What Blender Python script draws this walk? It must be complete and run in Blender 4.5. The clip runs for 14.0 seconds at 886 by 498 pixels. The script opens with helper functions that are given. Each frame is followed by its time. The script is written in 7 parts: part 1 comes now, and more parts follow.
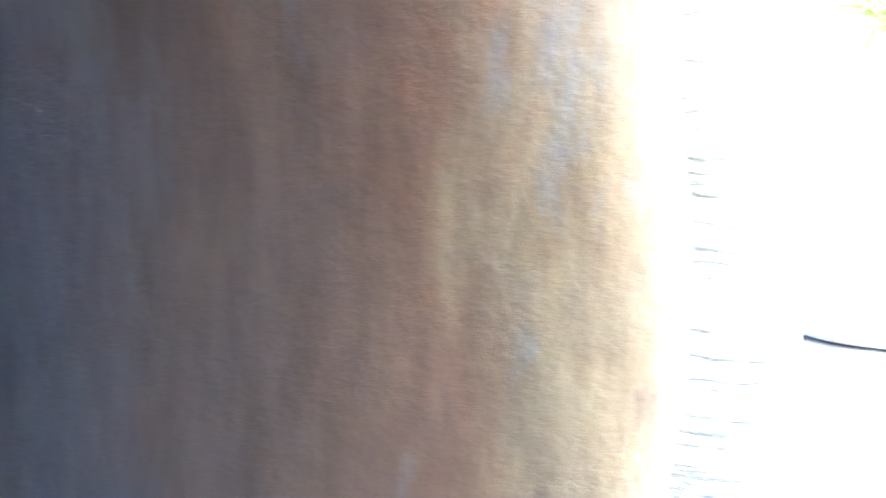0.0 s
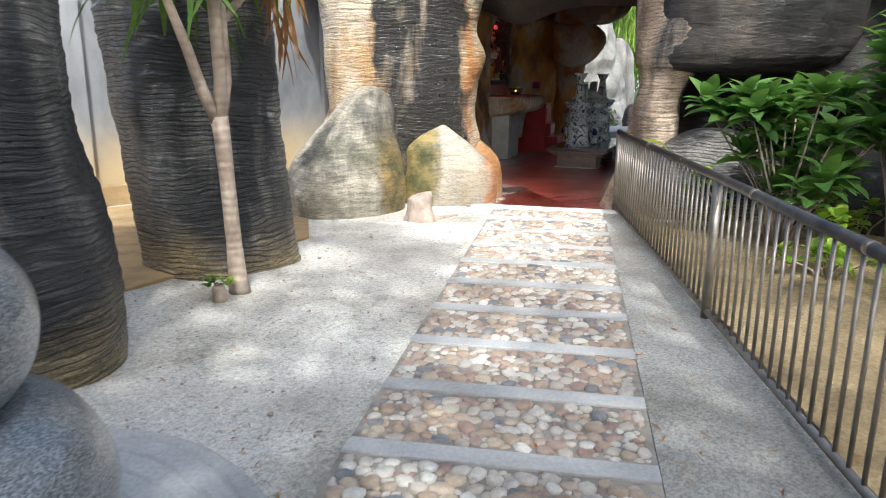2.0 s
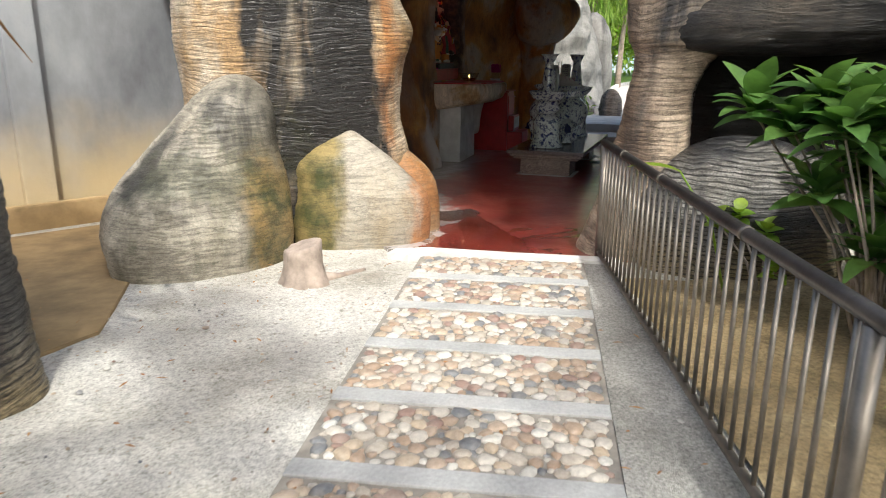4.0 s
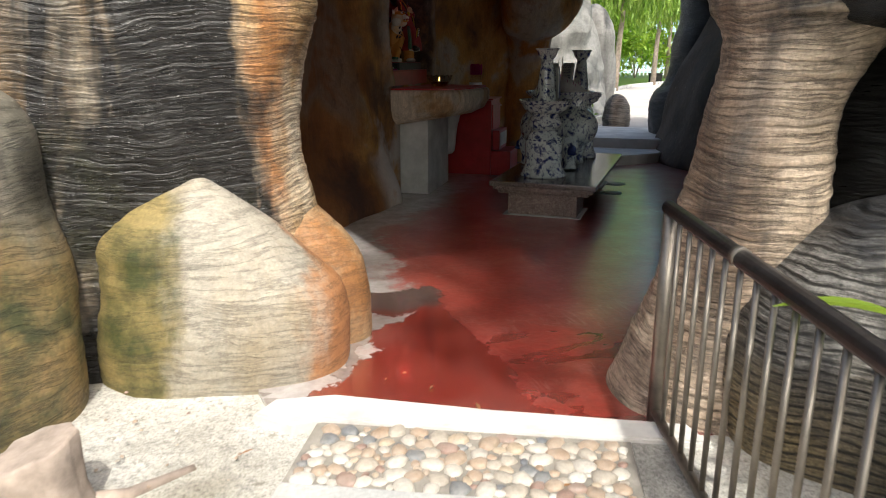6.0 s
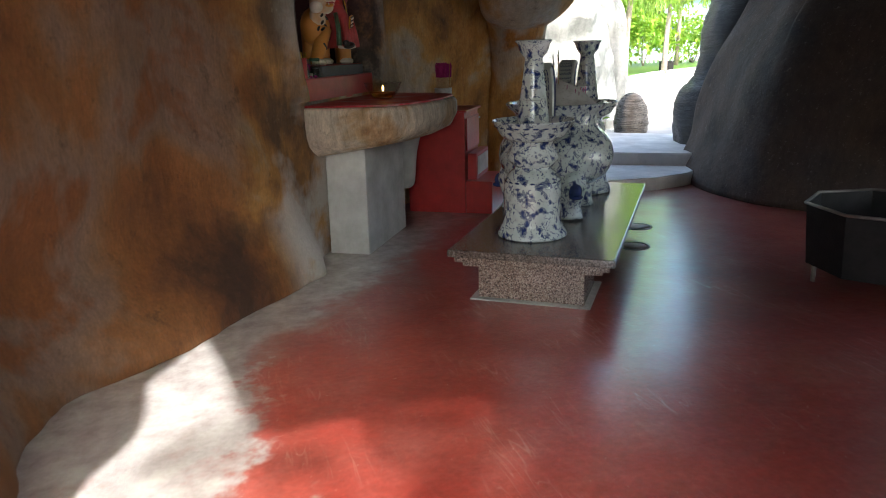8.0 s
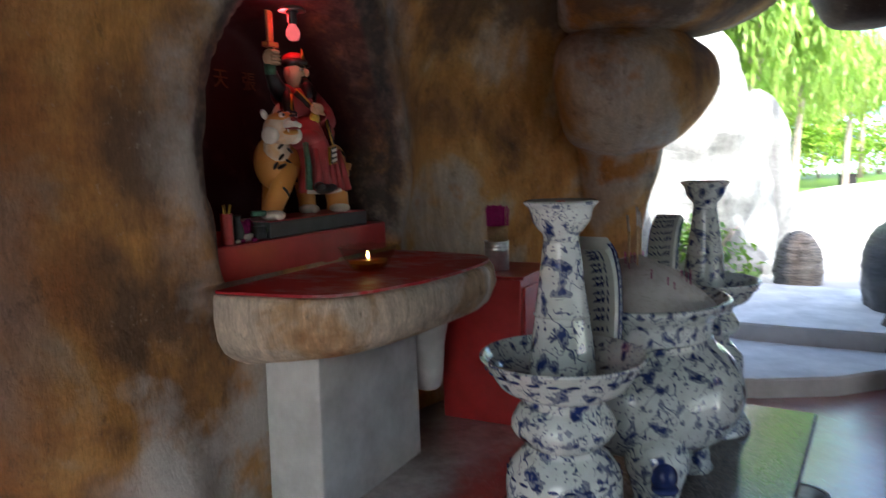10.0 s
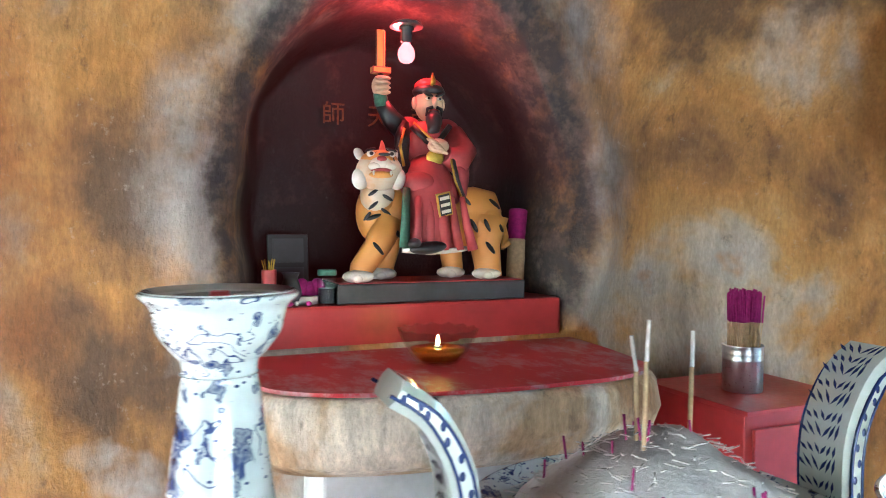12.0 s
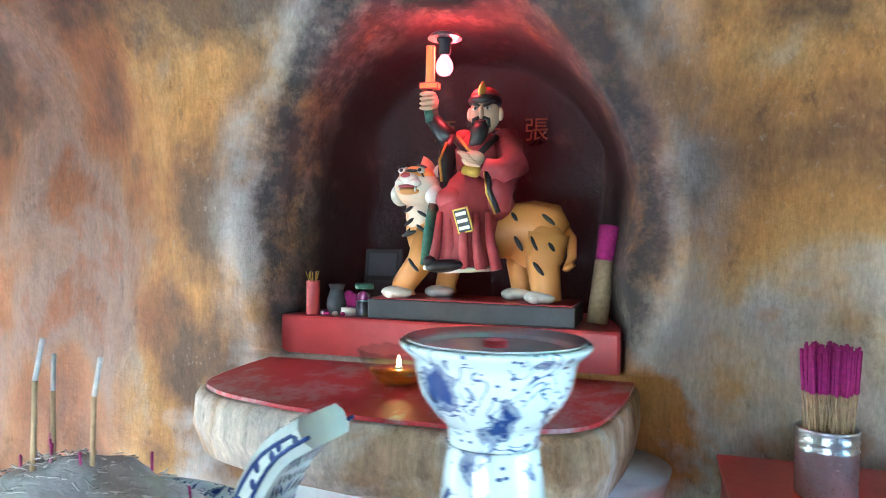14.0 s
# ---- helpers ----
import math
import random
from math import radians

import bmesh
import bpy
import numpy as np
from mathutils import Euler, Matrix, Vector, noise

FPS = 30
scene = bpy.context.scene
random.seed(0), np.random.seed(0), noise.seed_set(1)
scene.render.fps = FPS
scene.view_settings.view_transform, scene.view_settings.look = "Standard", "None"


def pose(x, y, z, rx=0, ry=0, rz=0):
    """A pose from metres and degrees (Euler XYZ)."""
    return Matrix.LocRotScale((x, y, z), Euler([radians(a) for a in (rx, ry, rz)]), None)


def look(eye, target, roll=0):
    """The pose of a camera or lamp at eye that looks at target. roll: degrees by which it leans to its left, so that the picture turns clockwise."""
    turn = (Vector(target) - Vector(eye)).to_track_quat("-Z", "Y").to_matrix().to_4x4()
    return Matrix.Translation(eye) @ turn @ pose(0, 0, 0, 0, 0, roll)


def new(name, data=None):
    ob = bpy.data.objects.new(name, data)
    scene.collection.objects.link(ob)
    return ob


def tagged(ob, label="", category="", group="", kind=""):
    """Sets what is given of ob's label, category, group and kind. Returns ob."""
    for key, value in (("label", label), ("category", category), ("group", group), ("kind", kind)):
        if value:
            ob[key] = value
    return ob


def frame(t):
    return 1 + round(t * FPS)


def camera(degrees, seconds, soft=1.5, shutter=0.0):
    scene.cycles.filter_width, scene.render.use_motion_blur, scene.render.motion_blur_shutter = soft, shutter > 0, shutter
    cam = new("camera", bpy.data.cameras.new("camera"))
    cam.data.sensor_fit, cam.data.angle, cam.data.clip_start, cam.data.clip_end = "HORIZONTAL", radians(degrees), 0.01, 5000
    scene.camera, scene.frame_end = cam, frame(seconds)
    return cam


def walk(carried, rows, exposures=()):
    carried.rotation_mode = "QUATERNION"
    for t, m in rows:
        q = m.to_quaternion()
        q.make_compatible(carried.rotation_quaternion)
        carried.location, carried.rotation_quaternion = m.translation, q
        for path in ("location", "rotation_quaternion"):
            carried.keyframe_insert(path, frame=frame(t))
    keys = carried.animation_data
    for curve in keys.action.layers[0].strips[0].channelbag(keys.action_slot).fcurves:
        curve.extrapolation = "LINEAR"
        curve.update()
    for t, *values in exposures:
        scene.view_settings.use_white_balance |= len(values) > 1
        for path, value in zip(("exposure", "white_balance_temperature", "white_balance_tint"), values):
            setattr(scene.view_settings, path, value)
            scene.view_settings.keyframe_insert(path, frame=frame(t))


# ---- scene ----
cam = camera(64.0, 14.0, soft=1.0, shutter=0.22)
EXPO = [(0.0, 7.4, 5600, 7), (0.3, 5.0, 5400, 7), (0.5, 3.3, 5500, 6), (0.8, 2.4, 5500, 6), (1.2, 1.9, 5600, 5), (1.6, 1.55, 5700, 5), (2.2, 1.15, 5950, 6), (3.0, 0.98, 6100, 6), (5.5, 0.95, 6200, 6), (6.5, 1.25, 6250, 5), (7.5, 2.5, 6100, 3), (9.8, 2.6, 5600, 6), (10.5, 3.6, 5600, 4), (11.2, 4.7, 5500, 2), (12.0, 5.15, 5150, -2), (13.0, 5.4, 4850, -7), (14.0, 5.4, 4600, -8)]
PATH = [
    (0.0, (0.36, -0.29, 1.36), (-0.343, 1.543, 0.978), 1.5),
    (0.3, (0.60, -0.215, 1.368), (0.24, 1.715, 0.972), 1.2),
    (0.5, (0.735, -0.155, 1.378), (0.648, 1.8, 0.966), 0.8),
    (0.7, (0.913, -0.156, 1.402), (0.974, 1.798, 0.979), 0.3),
    (1, (1.109, 0.019, 1.439), (1.324, 1.955, 0.989), 0.2),
    (1.5, (1.417, 0.404, 1.427), (1.777, 2.315, 0.96), 0.6),
    (2, (1.785, 0.877, 1.384), (2.282, 2.755, 0.91), 0.4),
    (2.5, (2.076, 1.445, 1.392), (2.57, 3.315, 0.887), 0.5),
    (3, (2.424, 1.999, 1.442), (2.918, 3.863, 0.913), 0.2),
    (3.2, (2.505, 2.221, 1.45), (3.027, 4.077, 0.917), 0.3),
    (5.3, (3.584, 4.685, 1.337), (4.164, 6.529, 0.824), 0.2),
    (5.5, (3.655, 4.902, 1.347), (4.234, 6.745, 0.829), 0.2),
    (6, (3.912, 5.472, 1.344), (4.503, 7.311, 0.828), 0.0),
    (6.5, (4.129, 6.016, 1.344), (4.733, 7.849, 0.82), -0.1),
    (7, (4.375, 6.557, 1.348), (4.99, 8.384, 0.819), -0.3),
    (7.5, (4.667, 7.066, 1.36), (5.27, 8.898, 0.83), -0.7),
    (7.7, (4.817, 7.263, 1.371), (5.403, 9.098, 0.834), -1.1),
    (9.8, (6.154, 9.257, 1.556), (6.496, 11.201, 1.234), -2.0),
    (10, (6.281, 9.408, 1.552), (6.445, 11.387, 1.316), -1.8),
    (10.5, (6.624, 9.727, 1.543), (6.439, 11.717, 1.458), -1.2),
    (11, (6.949, 10.032, 1.545), (6.399, 11.954, 1.483), -0.9),
    (11.5, (7.276, 10.408, 1.535), (6.441, 12.225, 1.481), -0.3),
    (12, (7.591, 10.768, 1.528), (6.443, 12.404, 1.468), 0.3),
    (12.5, (7.858, 11.155, 1.537), (6.475, 12.599, 1.473), 0.8),
    (13, (8.096, 11.515, 1.556), (6.44, 12.635, 1.505), 1.2),
    (13.5, (8.288, 11.838, 1.553), (6.428, 12.667, 1.511), 0.9),
    (14, (8.467, 12.225, 1.551), (6.542, 12.767, 1.521), 1.1),
]
walk(cam, [(t, look(eye, target, roll)) for t, eye, target, roll in PATH], EXPO)

# ---- world, sun, lamps ----
SUN_DIR = Vector((0.10, 0.66, -0.80)).normalized()
world = bpy.data.worlds.new("world")
scene.world = world
world.use_nodes = True
wn = world.node_tree.nodes
sky = wn.new("ShaderNodeTexSky")
sky.sky_type = "NISHITA"
sky.sun_disc = False
sky.dust_density, sky.ozone_density = 6.0, 0.3
sky.sun_elevation = math.asin(-SUN_DIR.z)
sky.sun_rotation = math.atan2(-SUN_DIR.x, -SUN_DIR.y)
wn["Background"].inputs["Strength"].default_value = 0.15
world.node_tree.links.new(sky.outputs[0], wn["Background"].inputs[0])
sun = new("sun", bpy.data.lights.new("sun", "SUN"))
sun.data.energy, sun.data.angle, sun.data.color = 2.2, radians(1.4), (1.0, 0.95, 0.87)
sun.matrix_world = look((0, 0, 12), Vector((0, 0, 12)) + SUN_DIR)


# ---- material helpers ----
class Mat:
    def __init__(self, name, rough=0.7, metal=0.0, coat=0.0):
        self.m = bpy.data.materials.new(name)
        self.m.use_nodes = True
        self.t = self.m.node_tree
        self.b = self.t.nodes["Principled BSDF"]
        self.b.inputs["Roughness"].default_value = rough
        self.b.inputs["Metallic"].default_value = metal
        self.b.inputs["Coat Weight"].default_value = coat
        self.b.inputs["Coat Roughness"].default_value = 0.10
        self.co = self.t.nodes.new("ShaderNodeTexCoord").outputs["Object"]

    def link(self, a, b):
        if isinstance(a, (int, float)):
            b.default_value = (a, a, a, 1.0) if b.type == "RGBA" else a
        elif isinstance(a, tuple):
            b.default_value = (*a, 1.0) if len(a) == 3 and len(b.default_value) == 4 else a
        else:
            self.t.links.new(a, b)

    def scaled(self, sx, sy, sz, rz=0.0, vec=None):
        n = self.t.nodes.new("ShaderNodeMapping")
        n.inputs["Scale"].default_value = (sx, sy, sz)
        n.inputs["Rotation"].default_value = (0, 0, rz)
        self.link(vec or self.co, n.inputs[0])
        return n.outputs[0]

    def noise(self, scale, detail=4.0, rough=0.55, vec=None, warp=0.0):
        n = self.t.nodes.new("ShaderNodeTexNoise")
        n.inputs["Scale"].default_value, n.inputs["Detail"].default_value = scale, detail
        n.inputs["Roughness"].default_value, n.inputs["Distortion"].default_value = rough, warp
        self.link(vec or self.co, n.inputs["Vector"])
        return n.outputs["Fac"]

    def cells(self, scale, vec=None, feature="F1", out="Distance"):
        n = self.t.nodes.new("ShaderNodeTexVoronoi")
        n.feature = feature
        n.inputs["Scale"].default_value = scale
        self.link(vec or self.co, n.inputs["Vector"])
        return n.outputs[out]

    def wave(self, scale, warp=0.0, direction="Z", vec=None, detail=2.0, kind="BANDS", profile="SIN"):
        n = self.t.nodes.new("ShaderNodeTexWave")
        n.wave_type, n.wave_profile = kind, profile
        if kind == "BANDS":
            n.bands_direction = direction
        else:
            n.rings_direction = direction
        n.inputs["Scale"].default_value, n.inputs["Distortion"].default_value = scale, warp
        n.inputs["Detail"].default_value = detail
        self.link(vec or self.co, n.inputs["Vector"])
        return n.outputs["Fac"]

    def ramp(self, fac, stops, hard=False):
        n = self.t.nodes.new("ShaderNodeValToRGB")
        if hard:
            n.color_ramp.interpolation = "CONSTANT"
        e = n.color_ramp.elements
        while len(e) < len(stops):
            e.new(0.5)
        for s, (p, c) in zip(e, stops):
            s.position = p
            s.color = (c, c, c, 1) if isinstance(c, (int, float)) else (*c, 1)
        self.link(fac, n.inputs[0])
        return n.outputs[0]

    def mix(self, fac, a, b, blend="MIX"):
        n = self.t.nodes.new("ShaderNodeMix")
        n.data_type, n.blend_type = "RGBA", blend
        self.link(fac, n.inputs[0])
        self.link(a, n.inputs[6])
        self.link(b, n.inputs[7])
        return n.outputs[2]

    def math(self, op, a, b=0.0, clamp=False):
        n = self.t.nodes.new("ShaderNodeMath")
        n.operation, n.use_clamp = op, clamp
        self.link(a, n.inputs[0])
        self.link(b, n.inputs[1])
        return n.outputs[0]

    def axis(self, i, vec=None):
        n = self.t.nodes.new("ShaderNodeSeparateXYZ")
        self.link(vec or self.co, n.inputs[0])
        return n.outputs[i]

    def span(self, v, lo, hi, a=0.0, b=1.0):
        n = self.t.nodes.new("ShaderNodeMapRange")
        n.interpolation_type = "SMOOTHSTEP"
        for k, x in zip(range(5), (v, lo, hi, a, b)):
            self.link(x, n.inputs[k])
        return n.outputs[0]

    def rand(self, island=False):
        n = self.t.nodes.new("ShaderNodeNewGeometry" if island else "ShaderNodeObjectInfo")
        return n.outputs["Random Per Island" if island else "Random"]

    def bump(self, h, strength=0.5, dist=0.01, under=None):
        n = self.t.nodes.new("ShaderNodeBump")
        n.inputs["Strength"].default_value, n.inputs["Distance"].default_value = strength, dist
        self.link(h, n.inputs["Height"])
        if under is not None:
            self.link(under, n.inputs["Normal"])
        self.link(n.outputs[0], self.b.inputs["Normal"])
        return n.outputs[0]

    def set(self, **kw):
        for k, v in kw.items():
            self.link(v, self.b.inputs[k.replace("_", " ").capitalize().replace("Base color", "Base Color")])
        return self


def strata(name, dark, pale, stain, cover=0.5, ridge=34.0, gloss=0.75, foot=None, scale=0.7, moss=0.0, band=None, rust=None, lines=0.85, grain=0.8, beds=0.0, mossy=None, relief=1.0, damp=None):
    """Moulded cement rock with fine level ridges, black weathering and stains. band, rust: plan stretches along x that a black run or a rusty run follows."""
    k = Mat(name, gloss)
    wob = k.noise(1.3, 3.0, 0.5, k.scaled(1, 1, 1.6))
    shifted = k.t.nodes.new("ShaderNodeVectorMath")
    shifted.operation = "MULTIPLY_ADD"
    k.link(wob, shifted.inputs[0])
    shifted.inputs[1].default_value = (0, 0, 0.22)
    k.link(k.co, shifted.inputs[2])
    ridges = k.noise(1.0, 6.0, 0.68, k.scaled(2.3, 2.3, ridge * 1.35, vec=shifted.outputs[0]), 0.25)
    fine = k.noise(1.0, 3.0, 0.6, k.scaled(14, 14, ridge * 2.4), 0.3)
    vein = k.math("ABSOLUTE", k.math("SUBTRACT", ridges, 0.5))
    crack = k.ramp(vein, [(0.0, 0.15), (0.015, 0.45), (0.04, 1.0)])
    big = k.noise(scale, 6.0, 0.62, k.scaled(1.6, 1.6, 0.5), 0.6)
    grit = k.noise(70.0, 4.0, 0.7)
    if band:
        mid = k.math("ADD", k.axis(0), k.math("MULTIPLY", k.math("SUBTRACT", k.noise(1.7, 5.0, 0.6, k.scaled(1, 1, 0.6)), 0.5), 1.1))
        inside = k.math("MULTIPLY", k.span(mid, band[0] - 0.1, band[0] + 0.12), k.span(mid, band[1] - 0.12, band[1] + 0.1, 1.0, 0.0))
        big = k.math("SUBTRACT", big, k.math("SUBTRACT", k.math("MULTIPLY", inside, 0.20), 0.04))
    black = k.ramp(big, [(cover - 0.07, 1.0), (cover + 0.06, 0.0)])
    tone = k.mix(k.ramp(k.noise(2.4, 6.0, 0.65, k.scaled(1, 1, 0.45)), [(0.44, 0.0), (0.62, 1.0)]), pale, stain)
    if rust:
        mid = k.math("ADD", k.axis(0), k.math("MULTIPLY", k.math("SUBTRACT", k.noise(2.6, 5.0, 0.6, k.scaled(1, 1, 0.5)), 0.5), 0.8))
        tone = k.mix(k.math("MULTIPLY", k.span(mid, rust[0] - 0.08, rust[0] + 0.08), k.span(mid, rust[1] - 0.08, rust[1] + 0.08, 0.85, 0.0)), tone, (0.40, 0.155, 0.04))
    body = k.mix(black, tone, dark)
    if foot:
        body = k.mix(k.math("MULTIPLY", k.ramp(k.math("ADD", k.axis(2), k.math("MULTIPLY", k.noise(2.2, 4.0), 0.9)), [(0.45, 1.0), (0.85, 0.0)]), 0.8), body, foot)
    if mossy is not None:
        # one upright mossy run on the damp side
        mid = k.math("ADD", k.axis(0), k.math("MULTIPLY", k.math("SUBTRACT", k.noise(2.2, 6.0, 0.65, k.scaled(1, 1, 0.5)), 0.5), 0.5))
        body = k.mix(k.span(mid, mossy - 0.06, mossy + 0.07, moss, 0.0), body, k.mix(k.ramp(k.noise(4.0, 5.0, 0.6), [(0.38, 0.0), (0.62, 1.0)]), (0.055, 0.06, 0.016), (0.25, 0.19, 0.07)))
    elif moss:
        body = k.mix(k.math("MULTIPLY", k.ramp(k.noise(1.3, 6.0, 0.65, k.scaled(1.5, 1.5, 0.8)), [(0.53, 0.0), (0.60, 1.0)]), moss), body, (0.06, 0.065, 0.016))
    if damp is not None:
        # olive and ochre algae on the damp lower flank
        mid = k.math("ADD", k.axis(0), k.math("MULTIPLY", k.math("SUBTRACT", k.noise(2.4, 6.0, 0.65, k.scaled(1, 1, 0.6)), 0.5), 0.45))
        high = k.math("ADD", k.axis(2), k.math("MULTIPLY", k.noise(3.0, 5.0), 0.5))
        mask = k.math("MULTIPLY", k.span(mid, damp - 0.07, damp + 0.07), k.span(high, 0.75, 1.15, 0.9, 0.0))
        body = k.mix(mask, body, k.mix(k.ramp(k.noise(4.5, 5.0, 0.65), [(0.38, 0.0), (0.60, 1.0)]), (0.05, 0.055, 0.016), (0.26, 0.17, 0.06)))
    # ridge lines darken the colour too, on top of the bump
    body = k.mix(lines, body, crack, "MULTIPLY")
    body = k.mix(grain, body, k.ramp(grit, [(0.3, 0.4), (0.7, 1.5)]), "MULTIPLY")
    body = k.mix(grain * 0.7, body, k.ramp(fine, [(0.35, 0.45), (0.6, 1.3)]), "MULTIPLY")
    if beds:
        # thin level courses, broken here and there
        course = k.wave(9.5, 3.2, "Z", vec=k.scaled(0.55, 0.55, 1.0, vec=shifted.outputs[0]), detail=3.0)
        gap = k.math("MULTIPLY", k.ramp(course, [(0.0, 1.0), (0.10, 0.75), (0.32, 0.0)]), k.ramp(k.noise(3.2, 4.0, 0.6), [(0.34, 0.25), (0.52, 1.0)]))
        body = k.mix(k.math("MULTIPLY", gap, beds), body, k.mix(1.0, body, (0.12, 0.115, 0.11), "MULTIPLY"))
        crack = k.math("SUBTRACT", crack, gap)
    h = k.math("ADD", k.math("ADD", ridges, k.math("MULTIPLY", crack, 0.22)), k.math("MULTIPLY", fine, 0.30))
    k.bump(h, 0.85, 0.020 * relief, None)
    k.set(base_color=body, roughness=k.math("SUBTRACT", gloss, k.math("MULTIPLY", k.math("MULTIPLY", black, fine), 0.5)))
    return k.m


def dappled(name, tones, scale=1.2, rough=0.8, bump=0.5, streak=0.35, soot=False):
    """Hand-coloured cave plaster: soft clouds of brown, ochre and grey, brushed downwards and speckled."""
    k = Mat(name, rough)
    clouds = k.noise(scale, 6.0, 0.56, k.scaled(1, 1, 0.8), 0.35)
    col = k.ramp(clouds, [(0.36 + 0.28 * i / (len(tones) - 1), c) for i, c in enumerate(tones)])
    brush = k.noise(6.0, 6.0, 0.68, k.scaled(3.4, 3.4, 0.7), 0.15)
    col = k.mix(streak, col, k.ramp(brush, [(0.32, 0.40), (0.64, 1.45)]), "MULTIPLY")
    grain = k.noise(1.0, 5.0, 0.72, k.scaled(85, 85, 30))
    col = k.mix(0.40, col, k.ramp(grain, [(0.34, 0.55), (0.52, 1.0), (0.68, 1.4)]), "MULTIPLY")
    col = k.mix(k.math("MULTIPLY", k.ramp(k.noise(30.0, 5.0, 0.75), [(0.60, 0.0), (0.70, 1.0)]), 0.30), col, (0.50, 0.44, 0.36))
    col = k.mix(k.math("MULTIPLY", k.ramp(k.noise(11.0, 6.0, 0.75, k.scaled(1, 1, 0.6)), [(0.30, 1.0), (0.42, 0.0)]), 0.55), col, (0.055, 0.035, 0.022))
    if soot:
        # charred lip, a bleached rim round it, and colour darkening with niche depth
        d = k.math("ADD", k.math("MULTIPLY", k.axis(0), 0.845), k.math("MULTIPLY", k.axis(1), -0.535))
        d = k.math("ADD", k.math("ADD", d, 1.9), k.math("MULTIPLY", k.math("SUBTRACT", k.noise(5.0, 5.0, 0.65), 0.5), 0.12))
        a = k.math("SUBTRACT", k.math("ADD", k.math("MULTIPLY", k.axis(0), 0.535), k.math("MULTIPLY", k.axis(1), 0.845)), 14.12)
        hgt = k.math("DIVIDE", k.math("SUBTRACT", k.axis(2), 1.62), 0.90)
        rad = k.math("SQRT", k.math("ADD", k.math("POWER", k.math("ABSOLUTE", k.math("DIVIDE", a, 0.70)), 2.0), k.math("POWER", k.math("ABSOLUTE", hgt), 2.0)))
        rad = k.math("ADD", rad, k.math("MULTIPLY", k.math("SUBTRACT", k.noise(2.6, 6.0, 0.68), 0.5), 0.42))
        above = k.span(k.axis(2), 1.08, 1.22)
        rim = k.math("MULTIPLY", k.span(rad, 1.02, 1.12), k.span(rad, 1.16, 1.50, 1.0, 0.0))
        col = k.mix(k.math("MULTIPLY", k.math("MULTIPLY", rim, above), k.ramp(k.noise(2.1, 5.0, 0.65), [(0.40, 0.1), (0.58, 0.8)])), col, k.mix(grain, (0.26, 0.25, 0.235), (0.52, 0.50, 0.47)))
        # dark patches that grow denser towards the top of the wall
        top_dark = k.math("ADD", k.noise(1.5, 6.0, 0.62), k.math("MULTIPLY", k.span(k.axis(2), 1.7, 2.9), 0.30))
        col = k.mix(k.ramp(top_dark, [(0.62, 0.0), (0.74, 0.8)]), col, k.mix(grain, (0.03, 0.022, 0.016), (0.13, 0.085, 0.05)))
        # plaster well left of the niche is multiplied darker
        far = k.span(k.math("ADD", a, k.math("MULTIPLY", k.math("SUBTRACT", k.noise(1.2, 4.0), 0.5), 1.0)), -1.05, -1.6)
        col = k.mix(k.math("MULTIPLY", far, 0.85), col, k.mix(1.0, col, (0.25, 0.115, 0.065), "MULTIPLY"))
        low = k.math("MULTIPLY", k.span(k.math("ABSOLUTE", k.math("ADD", a, 0.55)), 0.50, 0.85, 1.0, 0.0), k.span(k.math("ADD", k.axis(2), k.math("MULTIPLY", k.noise(1.8, 5.0), 0.9)), 1.15, 1.75, 1.0, 0.0))
        low = k.math("MULTIPLY", low, k.ramp(k.noise(1.4, 5.0, 0.6), [(0.40, 0.0), (0.52, 0.95)]))
        col = k.mix(low, col, k.mix(grain, (0.40, 0.38, 0.355), (0.66, 0.63, 0.60)))
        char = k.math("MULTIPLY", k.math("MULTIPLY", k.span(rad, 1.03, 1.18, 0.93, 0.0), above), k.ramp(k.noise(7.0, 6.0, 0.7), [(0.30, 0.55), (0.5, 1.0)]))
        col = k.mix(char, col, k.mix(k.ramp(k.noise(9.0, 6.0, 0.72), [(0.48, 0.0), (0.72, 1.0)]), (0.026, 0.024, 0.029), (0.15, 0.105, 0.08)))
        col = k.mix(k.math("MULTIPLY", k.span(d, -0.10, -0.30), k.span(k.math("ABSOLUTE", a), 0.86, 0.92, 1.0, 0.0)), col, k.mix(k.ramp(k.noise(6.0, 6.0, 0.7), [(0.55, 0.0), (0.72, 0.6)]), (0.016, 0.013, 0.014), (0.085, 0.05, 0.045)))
    b = k.bump(k.noise(9.0, 8.0, 0.68), bump, 0.03)
    k.bump(grain, 0.35, 0.008, b)
    k.set(base_color=col)
    return k.m


def plain(name, col, rough=0.6, metal=0.0, var=0.2, scale=14.0, bump=0.12, coat=0.0):
    k = Mat(name, rough, metal, coat)
    dirt = k.noise(scale, 5.0, 0.62)
    fine = k.noise(scale * 7, 3.0)
    c = k.mix(1.0, col, k.ramp(dirt, [(0.28, 1.0 - var), (0.70, 1.0 + var * 0.6)]), "MULTIPLY")
    k.set(base_color=c, roughness=k.math("ADD", k.math("MULTIPLY", fine, 0.16), rough - 0.08))
    if bump:
        k.bump(fine, bump, 0.004)
    return k.m


